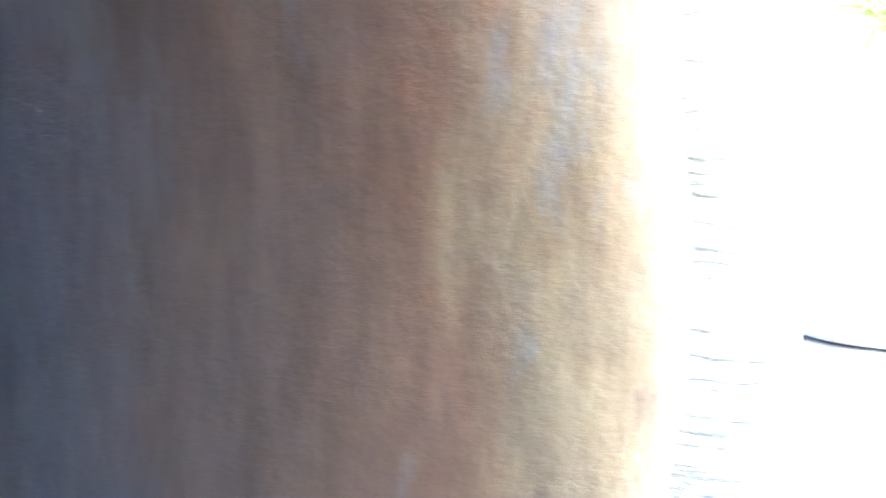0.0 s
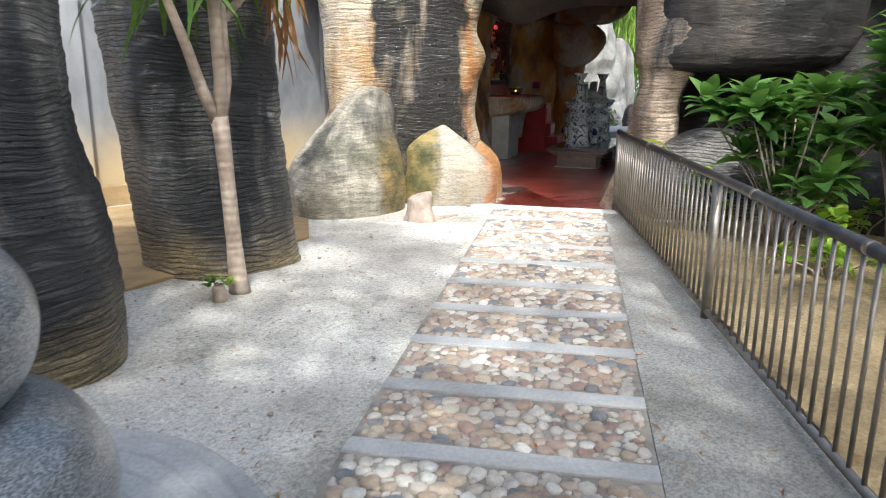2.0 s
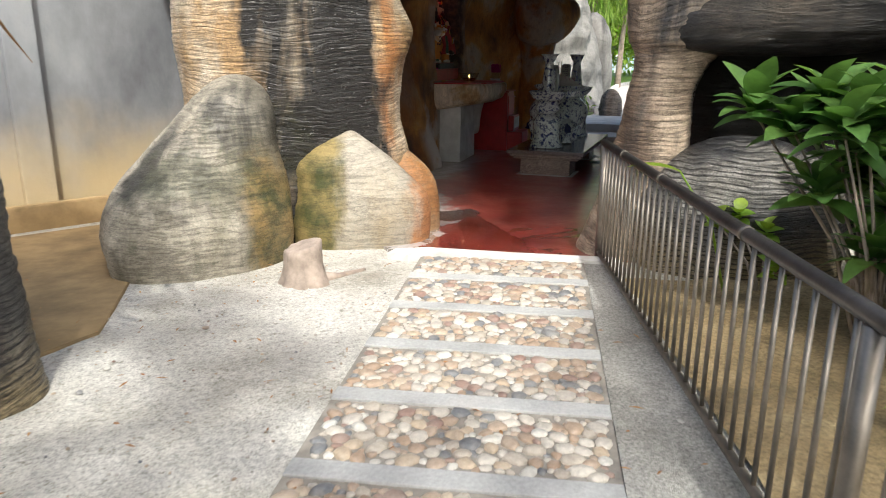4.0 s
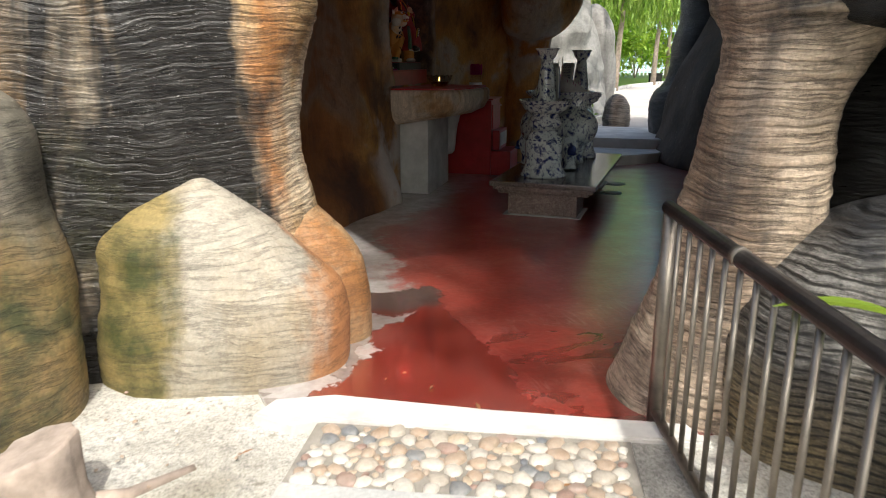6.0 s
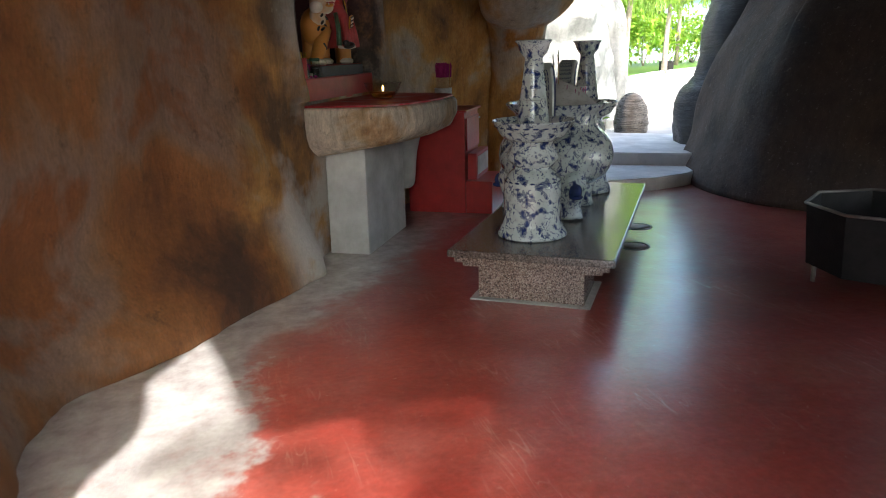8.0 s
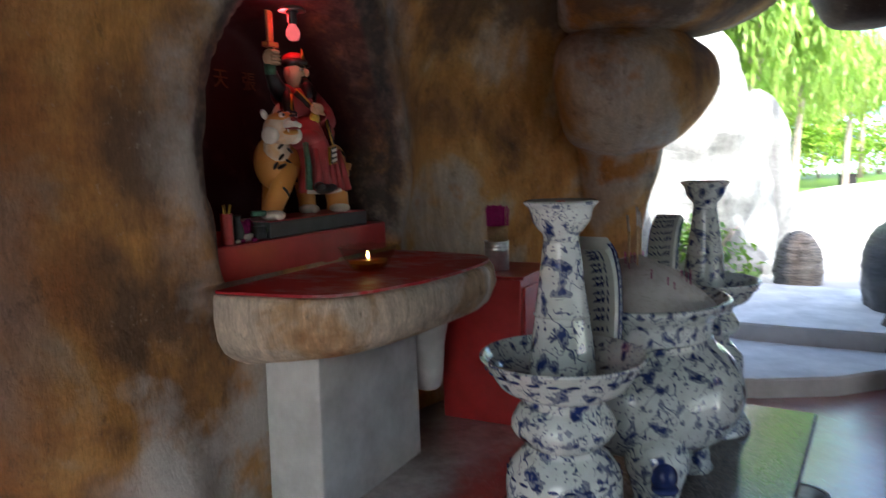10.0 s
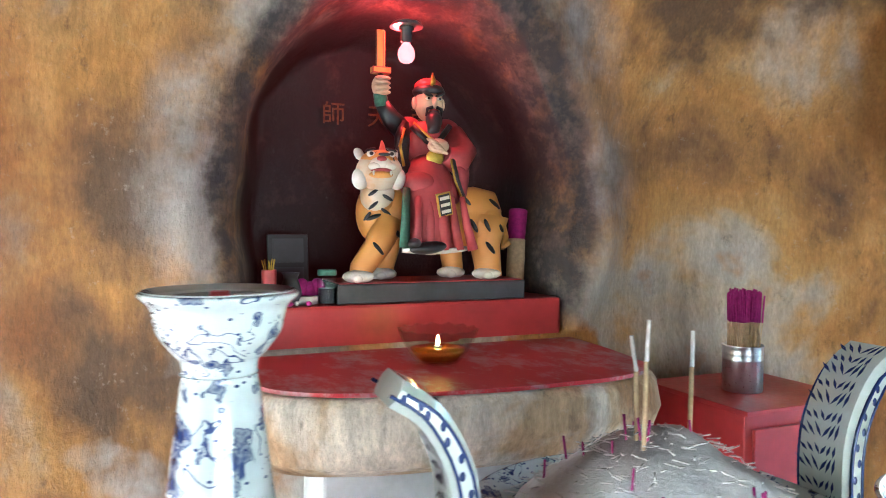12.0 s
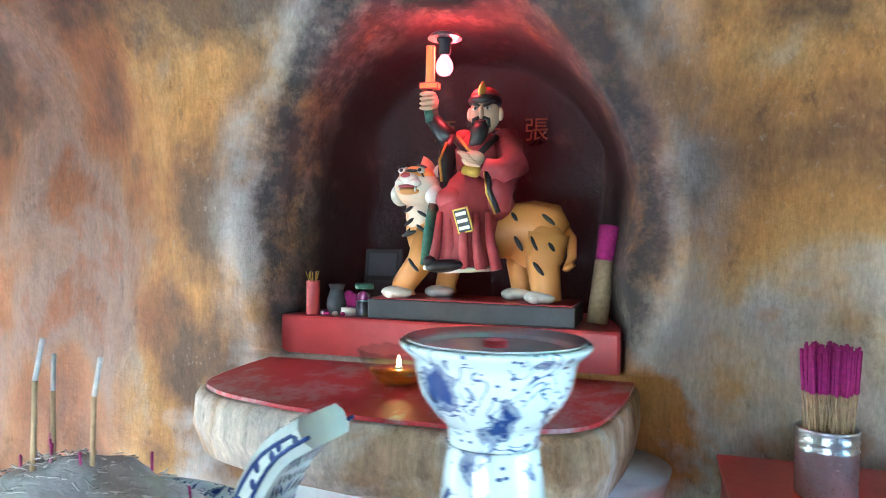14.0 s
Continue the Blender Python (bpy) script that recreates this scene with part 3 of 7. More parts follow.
def lathe(bm, prof, seg=48, mat=0, m=None):
    """Turned shape from (radius, z) rows."""
    rows = []
    for r, z in prof:
        rows.append([bm.verts.new((max(r, 1e-4) * math.cos(2 * math.pi * i / seg), max(r, 1e-4) * math.sin(2 * math.pi * i / seg), z)) for i in range(seg)])
    fs = []
    for a, b in zip(rows, rows[1:]):
        for i in range(seg):
            fs.append(bm.faces.new((a[i], a[(i + 1) % seg], b[(i + 1) % seg], b[i])))
    fs.append(bm.faces.new(rows[0][::-1]))
    fs.append(bm.faces.new(rows[-1]))
    for f in fs:
        f.material_index, f.smooth = mat, len(f.verts) == 4
    if m is not None:
        bmesh.ops.transform(bm, matrix=m, verts=[v for r in rows for v in r])
    return bm


def smooth_rows(rows, n):
    """Rows of numbers, resampled along a Catmull-Rom curve."""
    out = []
    k = len(rows)
    for i in range(n):
        u = i / (n - 1) * (k - 1)
        j = min(int(u), k - 2)
        f = u - j
        p = [rows[max(j - 1, 0)], rows[j], rows[j + 1], rows[min(j + 2, k - 1)]]
        out.append(tuple(0.5 * (2 * b + (c - a) * f + (2 * a - 5 * b + 4 * c - d) * f * f + (3 * b - a - 3 * c + d) * f ** 3) for a, b, c, d in zip(*p)))
    return out


def tube(bm, pts, radii, seg=10, mat=0, cap=True, flat=1.0):
    """A bent round bar through pts, with a radius at each."""
    pts = [Vector(p) for p in pts]
    rows = []
    side = None
    for i, p in enumerate(pts):
        d = (pts[min(i + 1, len(pts) - 1)] - pts[max(i - 1, 0)]).normalized()
        if side is None:
            side = d.orthogonal().normalized()
        side = (side - d * side.dot(d)).normalized()
        up = d.cross(side)
        r = radii[i] if isinstance(radii, (list, tuple)) else radii
        rows.append([bm.verts.new(p + (side * math.cos(2 * math.pi * j / seg) + up * math.sin(2 * math.pi * j / seg) * flat) * r) for j in range(seg)])
    fs = []
    for a, b in zip(rows, rows[1:]):
        for j in range(seg):
            fs.append(bm.faces.new((a[j], a[(j + 1) % seg], b[(j + 1) % seg], b[j])))
    if cap:
        fs += [bm.faces.new(rows[0][::-1]), bm.faces.new(rows[-1])]
    for f in fs:
        f.material_index, f.smooth = mat, len(f.verts) == 4
    return bm


def ball(bm, c, r, mat=0, seg=20, rings=12, m=None):
    """An ellipsoid at c with half-axes r."""
    mm = Matrix.Translation(c) @ (m or Matrix()) @ Matrix.Diagonal((*r, 1))
    v = bmesh.ops.create_uvsphere(bm, u_segments=seg, v_segments=rings, radius=1.0, matrix=mm)["verts"]
    for f in {f for x in v for f in x.link_faces}:
        f.material_index, f.smooth = mat, True
    return bm


def rock(name, rows, material, seg=84, dz=0.03, lump=0.05, ridge=0.012, power=2.0, seed=0.0, parent=None, pitch=30.0):
    """Moulded rock built up in level rings. Rows: z, x, y, half-width along, half-width across, turn in degrees."""
    n = max(8, int((rows[-1][0] - rows[0][0]) / dz))
    verts, faces = [], []
    for z, x, y, a, b, turn in smooth_rows(rows, n):
        a, b, ct, st = max(a, 0.004), max(b, 0.004), math.cos(radians(turn)), math.sin(radians(turn))
        for i in range(seg):
            q = 2 * math.pi * i / seg
            c, s = math.cos(q), math.sin(q)
            c, s = math.copysign(abs(c) ** (2 / power), c), math.copysign(abs(s) ** (2 / power), s)
            px, py = x + a * c * ct - b * s * st, y + a * c * st + b * s * ct
            k = min(1.0, min(a, b) / 0.25)
            w = lump * k * (noise.noise((px * 1.7 + seed, py * 1.7, z * 1.3)) + 0.5 * noise.noise((px * 4 + seed, py * 4, z * 3)))
            w += ridge * k * noise.noise((px * 2.2, py * 2.2 + seed, z * pitch + 1.2 * noise.noise((px * 2, py * 2, z * 2))))
            l = math.hypot(px - x, py - y) or 1.0
            verts.append((px + (px - x) / l * w, py + (py - y) / l * w, z))
    for j in range(n - 1):
        for i in range(seg):
            k = (i + 1) % seg
            faces.append((j * seg + i, j * seg + k, (j + 1) * seg + k, (j + 1) * seg + i))
    faces.append(tuple(range(seg))[::-1])
    faces.append(tuple(range((n - 1) * seg, n * seg)))
    return mesh_of(name, verts, faces, material, parent)


def sheet(name, fn, nu, nv, back, material, parent=None, mats=None, pick=None):
    """A thick wall: front face fn(u, v), closed behind by the same points moved by back(u, v)."""
    verts, faces, idx = [], [], []
    for side in (0, 1):
        for j in range(nv + 1):
            for i in range(nu + 1):
                u, v = i / nu, j / nv
                p = Vector(fn(u, v)) if not side else Vector(fn(u, v)) + Vector(back(u, v))
                verts.append(p)
    w, half = nu + 1, (nu + 1) * (nv + 1)
    for j in range(nv):
        for i in range(nu):
            a = j * w + i
            faces.append((a, a + 1, a + w + 1, a + w))
            idx.append(pick(i / nu, j / nv) if pick else 0)
            faces.append((half + a, half + a + w, half + a + w + 1, half + a + 1))
            idx.append(0)
    rim = [i for i in range(nu)] + [nu + j * w for j in range(nv)] + [nv * w + i for i in range(nu, 0, -1)] + [j * w for j in range(nv, 0, -1)]
    for a, b in zip(rim, rim[1:] + rim[:1]):
        faces.append((b, a, half + a, half + b))
        idx.append(0)
    ob = mesh_of(name, verts, faces, material, parent)
    for m in mats or ():
        ob.data.materials.append(m)
    ob.data.polygons.foreach_set("material_index", idx)
    return ob


def leaf_rows(length, width, bend, fold=0.25, n=5):
    """Centre line and half-widths of one arching leaf, along +x."""
    out = []
    for i in range(n + 1):
        f = i / n
        out.append((length * f * (1 - 0.18 * bend * f), bend * length * (0.45 * f - 0.95 * f * f), width * math.sin(math.pi * min(0.98, 0.10 + 0.9 * f)) ** 0.8))
    return out, fold


def add_leaf(verts, faces, base, yaw, pitch, length, width, bend, roll=0.0, n=5):
    rows, fold = leaf_rows(length, width, bend, n=n)
    m = Matrix.Translation(base) @ Matrix.Rotation(yaw, 4, "Z") @ Matrix.Rotation(-pitch, 4, "Y") @ Matrix.Rotation(roll, 4, "X")
    k = len(verts)
    for x, z, w in rows:
        verts += [m @ Vector((x, -w, z + fold * w)), m @ Vector((x, 0, z)), m @ Vector((x, w, z + fold * w))]
    for i in range(n):
        a = k + 3 * i
        faces += [(a, a + 1, a + 4, a + 3), (a + 1, a + 2, a + 5, a + 4)]


def clump(rnd, centre, half, count, size, verts, faces, droop=0.5):
    """Loose leaves strewn through an uneven crown."""
    c = Vector(centre)
    for _ in range(count):
        d = Vector((rnd.gauss(0, 1), rnd.gauss(0, 1), rnd.gauss(0, 1))).normalized() * rnd.random() ** 0.4
        p = c + Vector((d.x * half[0], d.y * half[1], d.z * half[2]))
        if noise.noise(p * 1.3) < -0.22:
            continue
        add_leaf(verts, faces, p, rnd.uniform(0, 6.28), rnd.uniform(-0.9, 0.6), size * rnd.uniform(0.6, 1.2), size * rnd.uniform(0.16, 0.26), droop, rnd.uniform(-0.6, 0.6), 2)


# ---- plan frames ----
U, V, W0 = Vector((0.4233, 0.906, 0)), Vector((0.906, -0.4233, 0)), Vector((5.26, 7.45, 0))
EA, NA, A0 = Vector((0.535, 0.845, 0)), Vector((0.845, -0.535, 0)), Vector((5.9375, 12.929, 0))
TU, TV, T0 = Vector((0.599, 0.8005, 0)), Vector((0.8005, -0.599, 0)), Vector((7.24, 11.94, 0))


def on_walk(s, v, z=0.0):
    """Along the walkway from its far end, and across it from its rail side."""
    return W0 + U * s + V * v + Vector((0, 0, z))


def on_altar(a, d, z=0.0):
    """Along the altar, out from its wall, up."""
    return A0 + EA * a + NA * d + Vector((0, 0, z))


M_ALTAR = Matrix.Translation(A0) @ Matrix(((EA.x, -NA.x, 0, 0), (EA.y, -NA.y, 0, 0), (0, 0, 1, 0), (0, 0, 0, 1)))
M_TABLE = Matrix.Translation(T0) @ Matrix(((TV.x, TU.x, 0, 0), (TV.y, TU.y, 0, 0), (0, 0, 1, 0), (0, 0, 0, 1)))
M_WALK = Matrix.Translation(W0) @ Matrix(((V.x, U.x, 0, 0), (V.y, U.y, 0, 0), (0, 0, 1, 0), (0, 0, 0, 1)))


def step01(x, a, b):
    t = min(1.0, max(0.0, (x - a) / (b - a)))
    return t * t * (3 - 2 * t)


# ---- ground, one sheet to the horizon ----
def rise(x, y):
    q = (x - 9.3) * 0.62 + (y - 13.9) * 0.78
    return 0.24 * step01(q, 0.5, 1.1)


def axis_cuts(lo, hi, near_lo, near_hi, fine, coarse):
    c = [lo + (near_lo - lo) * (1 - (1 - i / coarse) ** 0.5) for i in range(coarse)]
    n = int((near_hi - near_lo) / fine)
    c += [near_lo + (near_hi - near_lo) * i / n for i in range(n + 1)]
    return c + [near_hi + (hi - near_hi) * (i / coarse) ** 2 for i in range(1, coarse + 1)]


xs, ys = axis_cuts(-1500, 1500, -3.0, 13.0, 0.09, 12), axis_cuts(-1500, 1500, -2.0, 18.0, 0.09, 12)
gv = []
for y in ys:
    for x in xs:
        z = rise(x, y)
        if -3 < x < 5 and -2 < y < 9:
            z += 0.010 * noise.noise((x * 2.1, y * 2.1, 0)) + 0.006 * noise.noise((x * 7, y * 7, 3)) - 0.006
        gv.append((x, y, z - 0.012 if 3.5 < x < 11 and 7.5 < y < 14 else z))
gf = [(j * len(xs) + i, j * len(xs) + i + 1, (j + 1) * len(xs) + i + 1, (j + 1) * len(xs) + i) for j in range(len(ys) - 1) for i in range(len(xs) - 1)]
tagged(mesh_of("ground", gv, gf, SAND), "pale trodden sand with scattered dry litter", "ground", kind="structure")


def slab(name, pts, z0, z1, material, label, category, kind="structure", bevel=0.0, parent=None):
    """A flat slab over a plan outline."""
    bm = bmesh.new()
    f = bm.faces.new([bm.verts.new((p[0], p[1], z0)) for p in pts])
    r = bmesh.ops.extrude_face_region(bm, geom=[f])
    bmesh.ops.translate(bm, vec=(0, 0, z1 - z0), verts=[v for v in r["geom"] if isinstance(v, bmesh.types.BMVert)])
    bmesh.ops.recalc_face_normals(bm, faces=bm.faces)
    if bevel:
        bmesh.ops.bevel(bm, geom=[e for e in bm.edges if all(v.co.z > z1 - 1e-5 for v in e.verts)], offset=bevel, segments=2, affect="EDGES")
    ob = part(name, bm, material, parent)
    return tagged(ob, label, category, kind=kind) if parent is None else ob


# cement verge beside the rail, garden bed behind it
RAIL_A, RAIL_B = Vector((5.43, 7.56, 0)), Vector((3.06, 0.75, 0))
RU = (RAIL_A - RAIL_B).normalized()
RN = Vector((RU.y, -RU.x, 0))
slab("pavement", [on_walk(0.0, 0.004), on_walk(-7.6, 0.004), RAIL_B + RN * 0.06, RAIL_A + RN * 0.06], -0.05, 0.006, VERGE, "gritty grey cement verge under the railing", "pavement")
bed = []
for j in range(60):
    for i in range(50):
        p = RAIL_B - RU * 1.0 + RN * (0.07 + i * 0.13) + RU * (j * 0.13)
        bed.append((p.x, p.y, 0.012 + 0.03 * step01(i, 0, 6) + 0.03 * noise.noise((p.x * 2, p.y * 2, 0)) + 0.015 * noise.noise((p.x * 8, p.y * 8, 0))))
tagged(mesh_of("garden_bed", bed, [(j * 50 + i, j * 50 + i + 1, (j + 1) * 50 + i + 1, (j + 1) * 50 + i) for j in range(59) for i in range(49)], SOIL), "dry sandy garden soil behind the railing", "soil", kind="structure")
slab("threshold", [on_walk(0.0, 0.28), on_walk(0.13, 0.22), on_walk(0.15, -0.5), on_walk(0.20, -1.15), on_walk(0.13, -1.38), on_walk(0.0, -1.42), on_walk(-0.06, -1.25), on_walk(0.0, -1.15)], -0.03, 0.028, LIP, "bleached cement lip between walkway and red floor", "threshold", bevel=0.008)

# ---- red cave floor ----
k = Mat("worn_red_floor_paint", 0.3, 0, 1.0)
k.b.inputs["Coat Roughness"].default_value = 0.24
k.b.inputs["Coat IOR"].default_value = 2.3
red = k.ramp(k.noise(1.3, 6.0, 0.6), [(0.3, (0.20, 0.028, 0.020)), (0.5, (0.28, 0.040, 0.028)), (0.72, (0.34, 0.070, 0.050))])
red = k.mix(k.math("MULTIPLY", k.ramp(k.noise(2.2, 8.0, 0.75), [(0.48, 0.0), (0.72, 1.0)]), 0.40), red, (0.38, 0.17, 0.145))
red = k.mix(0.45, red, k.ramp(k.noise(26.0, 7.0, 0.78), [(0.34, 0.55), (0.52, 1.0), (0.66, 1.5)]), "MULTIPLY")
# hair scratches and pale specks of wear
for rz, gap in ((0.5, 0.006), (-0.8, 0.005), (1.4, 0.005)):
    hair = k.math("ABSOLUTE", k.math("SUBTRACT", k.noise(1.0, 2.0, 0.5, k.scaled(9.0, 0.9, 1, rz), 0.4), 0.5))
    red = k.mix(k.math("MULTIPLY", k.ramp(hair, [(0.0, 1.0), (gap, 0.0)]), k.ramp(k.noise(2.6, 3.0), [(0.5, 0.0), (0.62, 0.5)])), red, (0.45, 0.27, 0.24))
red = k.mix(k.ramp(k.noise(55.0, 2.0, 0.6), [(0.735, 0.0), (0.75, 0.8)]), red, (0.50, 0.36, 0.33))
v = k.scaled(1, 1, 1, 0.0)
n1 = k.math("SUBTRACT", k.noise(2.2, 6.0, 0.65), 0.5)
x, y = k.axis(0), k.axis(1)
wall = k.math("ADD", k.math("ADD", k.math("MULTIPLY", x, 0.79), k.math("MULTIPLY", y, -0.613)), k.math("MULTIPLY", n1, 0.9))
edge = k.span(wall, -2.72, -2.42, 1.0, 0.0)
entry = k.math("ADD", k.math("ADD", k.math("MULTIPLY", x, 0.93), k.math("MULTIPLY", y, -0.12)), k.math("MULTIPLY", n1, 1.5))
entry = k.span(entry, 3.40, 3.56, 1.0, 0.0)
entry = k.math("MULTIPLY", entry, k.span(k.math("ADD", y, n1), 11.2, 11.7, 1.0, 0.0))
n2 = k.math("SUBTRACT", k.noise(3.6, 6.0, 0.65), 0.5)
yn, xn = k.math("ADD", y, k.math("MULTIPLY", n2, 0.45)), k.math("ADD", x, k.math("MULTIPLY", n1, 0.5))
entry = k.math("MULTIPLY", entry, k.span(yn, 9.38, 9.42))
# a bleached wedge left among the damp by the threshold
wedge = k.math("MULTIPLY", k.span(yn, 9.0, 9.03, 1.0, 0.0), k.span(k.math("SUBTRACT", yn, k.math("MULTIPLY", xn, 1.27)), 2.82, 2.85))
damp = k.math("MULTIPLY", k.math("MULTIPLY", k.span(yn, 9.40, 9.43, 1.0, 0.0), k.span(xn, 5.06, 5.10, 1.0, 0.0)), k.math("SUBTRACT", 1.0, wedge))
entry = k.math("MAXIMUM", entry, wedge)
bare = k.math("MAXIMUM", k.math("MULTIPLY", edge, k.span(yn, 9.38, 9.42)), k.math("MULTIPLY", entry, k.ramp(k.noise(3.4, 7.0, 0.7), [(0.30, 0.55), (0.46, 1.0)])))
grey = k.ramp(k.noise(6.0, 6.0, 0.7), [(0.3, (0.24, 0.20, 0.19)), (0.6, (0.46, 0.42, 0.40)), (0.75, (0.56, 0.52, 0.50))])
wet = k.math("MULTIPLY", k.ramp(k.noise(1.9, 4.0, 0.55, k.scaled(1, 1.5, 1), 0.5), [(0.50, 0.0), (0.515, 1.0)]), k.span(k.math("ADD", y, k.math("MULTIPLY", x, 0.55)), 11.0, 11.9, 1.0, 0.0))
wet = k.math("MAXIMUM", wet, damp)
col = k.mix(bare, red, grey)
col = k.mix(k.math("MULTIPLY", damp, k.span(yn, 9.02, 9.12)), col, (0.16, 0.11, 0.10))
col = k.mix(k.math("MULTIPLY", wet, 0.45), col, k.mix(1.0, col, (0.35, 0.30, 0.28), "MULTIPLY"))
rough = k.math("ADD", k.math("MULTIPLY", k.noise(3.0, 6.0, 0.7), 0.30), k.math("ADD", 0.22, k.math("MULTIPLY", bare, 0.25)))
k.set(base_color=col, roughness=k.mix(wet, rough, 0.06))
k.bump(k.math("MULTIPLY", k.math("ADD", k.noise(4.0, 5.0, 0.6), k.math("MULTIPLY", k.noise(40.0, 5.0, 0.7), 0.40)), k.math("SUBTRACT", 1.0, k.math("MULTIPLY", wet, 0.95))), 0.30, 0.02)
slab("floor", [on_walk(0.10, 0.3), on_walk(0.10, -1.4), (3.9, 9.0), (3.6, 11.0), (5.0, 13.6), (6.2, 14.6), (8.3, 15.0), (10.4, 14.2), (10.8, 11.0), (9.6, 8.4), (7.0, 7.2)], -0.05, 0.004, k.m, "red painted cement floor, worn to grey with damp patches", "floor")


# ---- cave walls ----
# back wall with the altar niche: foot line, then a height field along it
WALL_LINE = smooth_rows([(4.10, 9.05), (4.05, 9.9), (4.10, 10.6), (4.42, 11.0), (4.82, 11.5), (5.20, 11.85), (5.55, 12.32), (5.80, 12.71), (6.07, 13.14), (6.33, 13.55), (6.62, 14.0), (7.05, 14.32), (7.6, 14.5), (8.15, 14.62)], 240)


def niche_depth(a, z):
    """How deep the altar niche is carved at a, z."""
    if z < 1.1:
        return 0.0
    top = 2.43 - 0.38 * (abs(a) / 0.56) ** 2.5 + 0.03 * noise.noise((a * 5, 0, 1))
    side = step01(0.60 - abs(a - 0.01) + 0.035 * noise.noise((z * 4, 2, a)), -0.09, 0.10)
    return 0.62 * side * step01(top - z, -0.05, 0.12)


def back_wall(u, v):
    u = u / 0.28 * 0.54 if u < 0.28 else 0.54 + (u - 0.28) / 0.5 * 0.26 if u < 0.78 else 0.80 + (u - 0.78) / 0.22 * 0.20
    i = u * 239
    j = min(int(i), 238)
    p = Vector((*WALL_LINE[j], 0)).lerp(Vector((*WALL_LINE[j + 1], 0)), i - j)
    d = (Vector((*WALL_LINE[min(j + 2, 239)], 0)) - Vector((*WALL_LINE[max(j - 1, 0)], 0))).normalized()
    n = Vector((d.y, -d.x, 0))
    z = 3.3 * v
    rel = p - A0
    a = rel.dot(EA)
    out = 0.10 * noise.noise((p.x * 0.9, p.y * 0.9, z * 0.9)) + 0.05 * noise.noise((p.x * 2.3, p.y * 2.3, z * 2.0)) + 0.012 * noise.noise((p.x * 8, p.y * 8, z * 6))
    flat = step01(0.95 - abs(a), 0.0, 0.25)
    out *= 1 - 0.8 * flat
    out += 0.22 * step01(z, 0.55, 0.0) * (1 - flat) * step01(0.2 - a, 0, 0.5) + 0.10 * math.exp(-((a + 1.15) / 0.45) ** 2 - ((z - 0.75) / 0.5) ** 2)
    ring = math.exp(-((math.hypot((a - 0.01) / 0.84, (z - 1.62) / 0.92) - 1.0) / 0.10) ** 2)
    out += 0.05 * ring * (z > 1.1)
    out += 0.55 * step01(z, 1.9, 3.3) * (1 - 0.55 * flat)
    if abs(a) < 1.2:
        out -= niche_depth(a, z)
    return p + n * out + Vector((0, 0, z))


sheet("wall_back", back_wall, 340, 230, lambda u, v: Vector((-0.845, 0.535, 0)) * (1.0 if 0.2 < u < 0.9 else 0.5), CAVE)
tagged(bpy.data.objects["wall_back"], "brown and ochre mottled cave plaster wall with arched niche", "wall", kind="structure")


def line_wall(name, pts, z1, material, label, out=0.12, thick=0.6, nu=110, nv=60, lean=0.0, left=True):
    line = smooth_rows(pts, 120)

    def fn(u, v):
        i = u * 119
        j = min(int(i), 118)
        p = Vector((*line[j], 0)).lerp(Vector((*line[j + 1], 0)), i - j)
        d = (Vector((*line[min(j + 2, 119)], 0)) - Vector((*line[max(j - 1, 0)], 0))).normalized()
        n = Vector((d.y, -d.x, 0)) * (1 if left else -1)
        z = z1 * v
        w = out * (noise.noise((p.x * 0.8, p.y * 0.8, z * 0.8 + 7)) + 0.5 * noise.noise((p.x * 2.2, p.y * 2.2, z * 2)))
        w += 0.14 * step01(z, 0.5, 0.0) + lean * v * v
        return p + n * w + Vector((0, 0, z))

    def back(u, v):
        i = min(int(u * 119), 118)
        d = (Vector((*line[i + 1], 0)) - Vector((*line[i], 0))).normalized()
        return Vector((-d.y, d.x, 0)) * thick * (1 if left else -1)

    return tagged(sheet(name, fn, nu, nv, back, material), label, "wall", kind="structure")


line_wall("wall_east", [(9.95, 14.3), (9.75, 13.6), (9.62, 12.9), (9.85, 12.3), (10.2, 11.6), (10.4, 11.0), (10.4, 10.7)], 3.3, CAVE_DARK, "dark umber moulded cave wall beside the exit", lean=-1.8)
# ceiling, one rough slab; front dip added to keep skylight out
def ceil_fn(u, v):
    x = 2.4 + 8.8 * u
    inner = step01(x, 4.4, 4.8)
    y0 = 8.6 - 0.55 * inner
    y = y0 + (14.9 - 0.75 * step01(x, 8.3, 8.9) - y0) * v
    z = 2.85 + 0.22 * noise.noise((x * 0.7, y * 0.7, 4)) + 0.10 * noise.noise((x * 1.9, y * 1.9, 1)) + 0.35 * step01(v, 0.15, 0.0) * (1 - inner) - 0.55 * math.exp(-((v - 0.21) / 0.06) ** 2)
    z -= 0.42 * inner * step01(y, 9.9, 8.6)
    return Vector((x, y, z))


tagged(sheet("ceiling", ceil_fn, 90, 70, lambda u, v: Vector((0, 0, 0.7)), CAVE_UNLIT), "lumpy cave ceiling with its shade put into a near-black colour", "ceiling", kind="structure")

# unseen lintel added over the side opening, opposite the altar, to cut high light
line_wall("wall_light_stop", [(10.5, 11.0), (9.9, 9.9), (9.2, 8.9), (8.6, 8.2)], 2.2, CAVE_DARK, "unseen dark lintel added to cut light from the side opening", nu=50, nv=30).location.z = 1.4

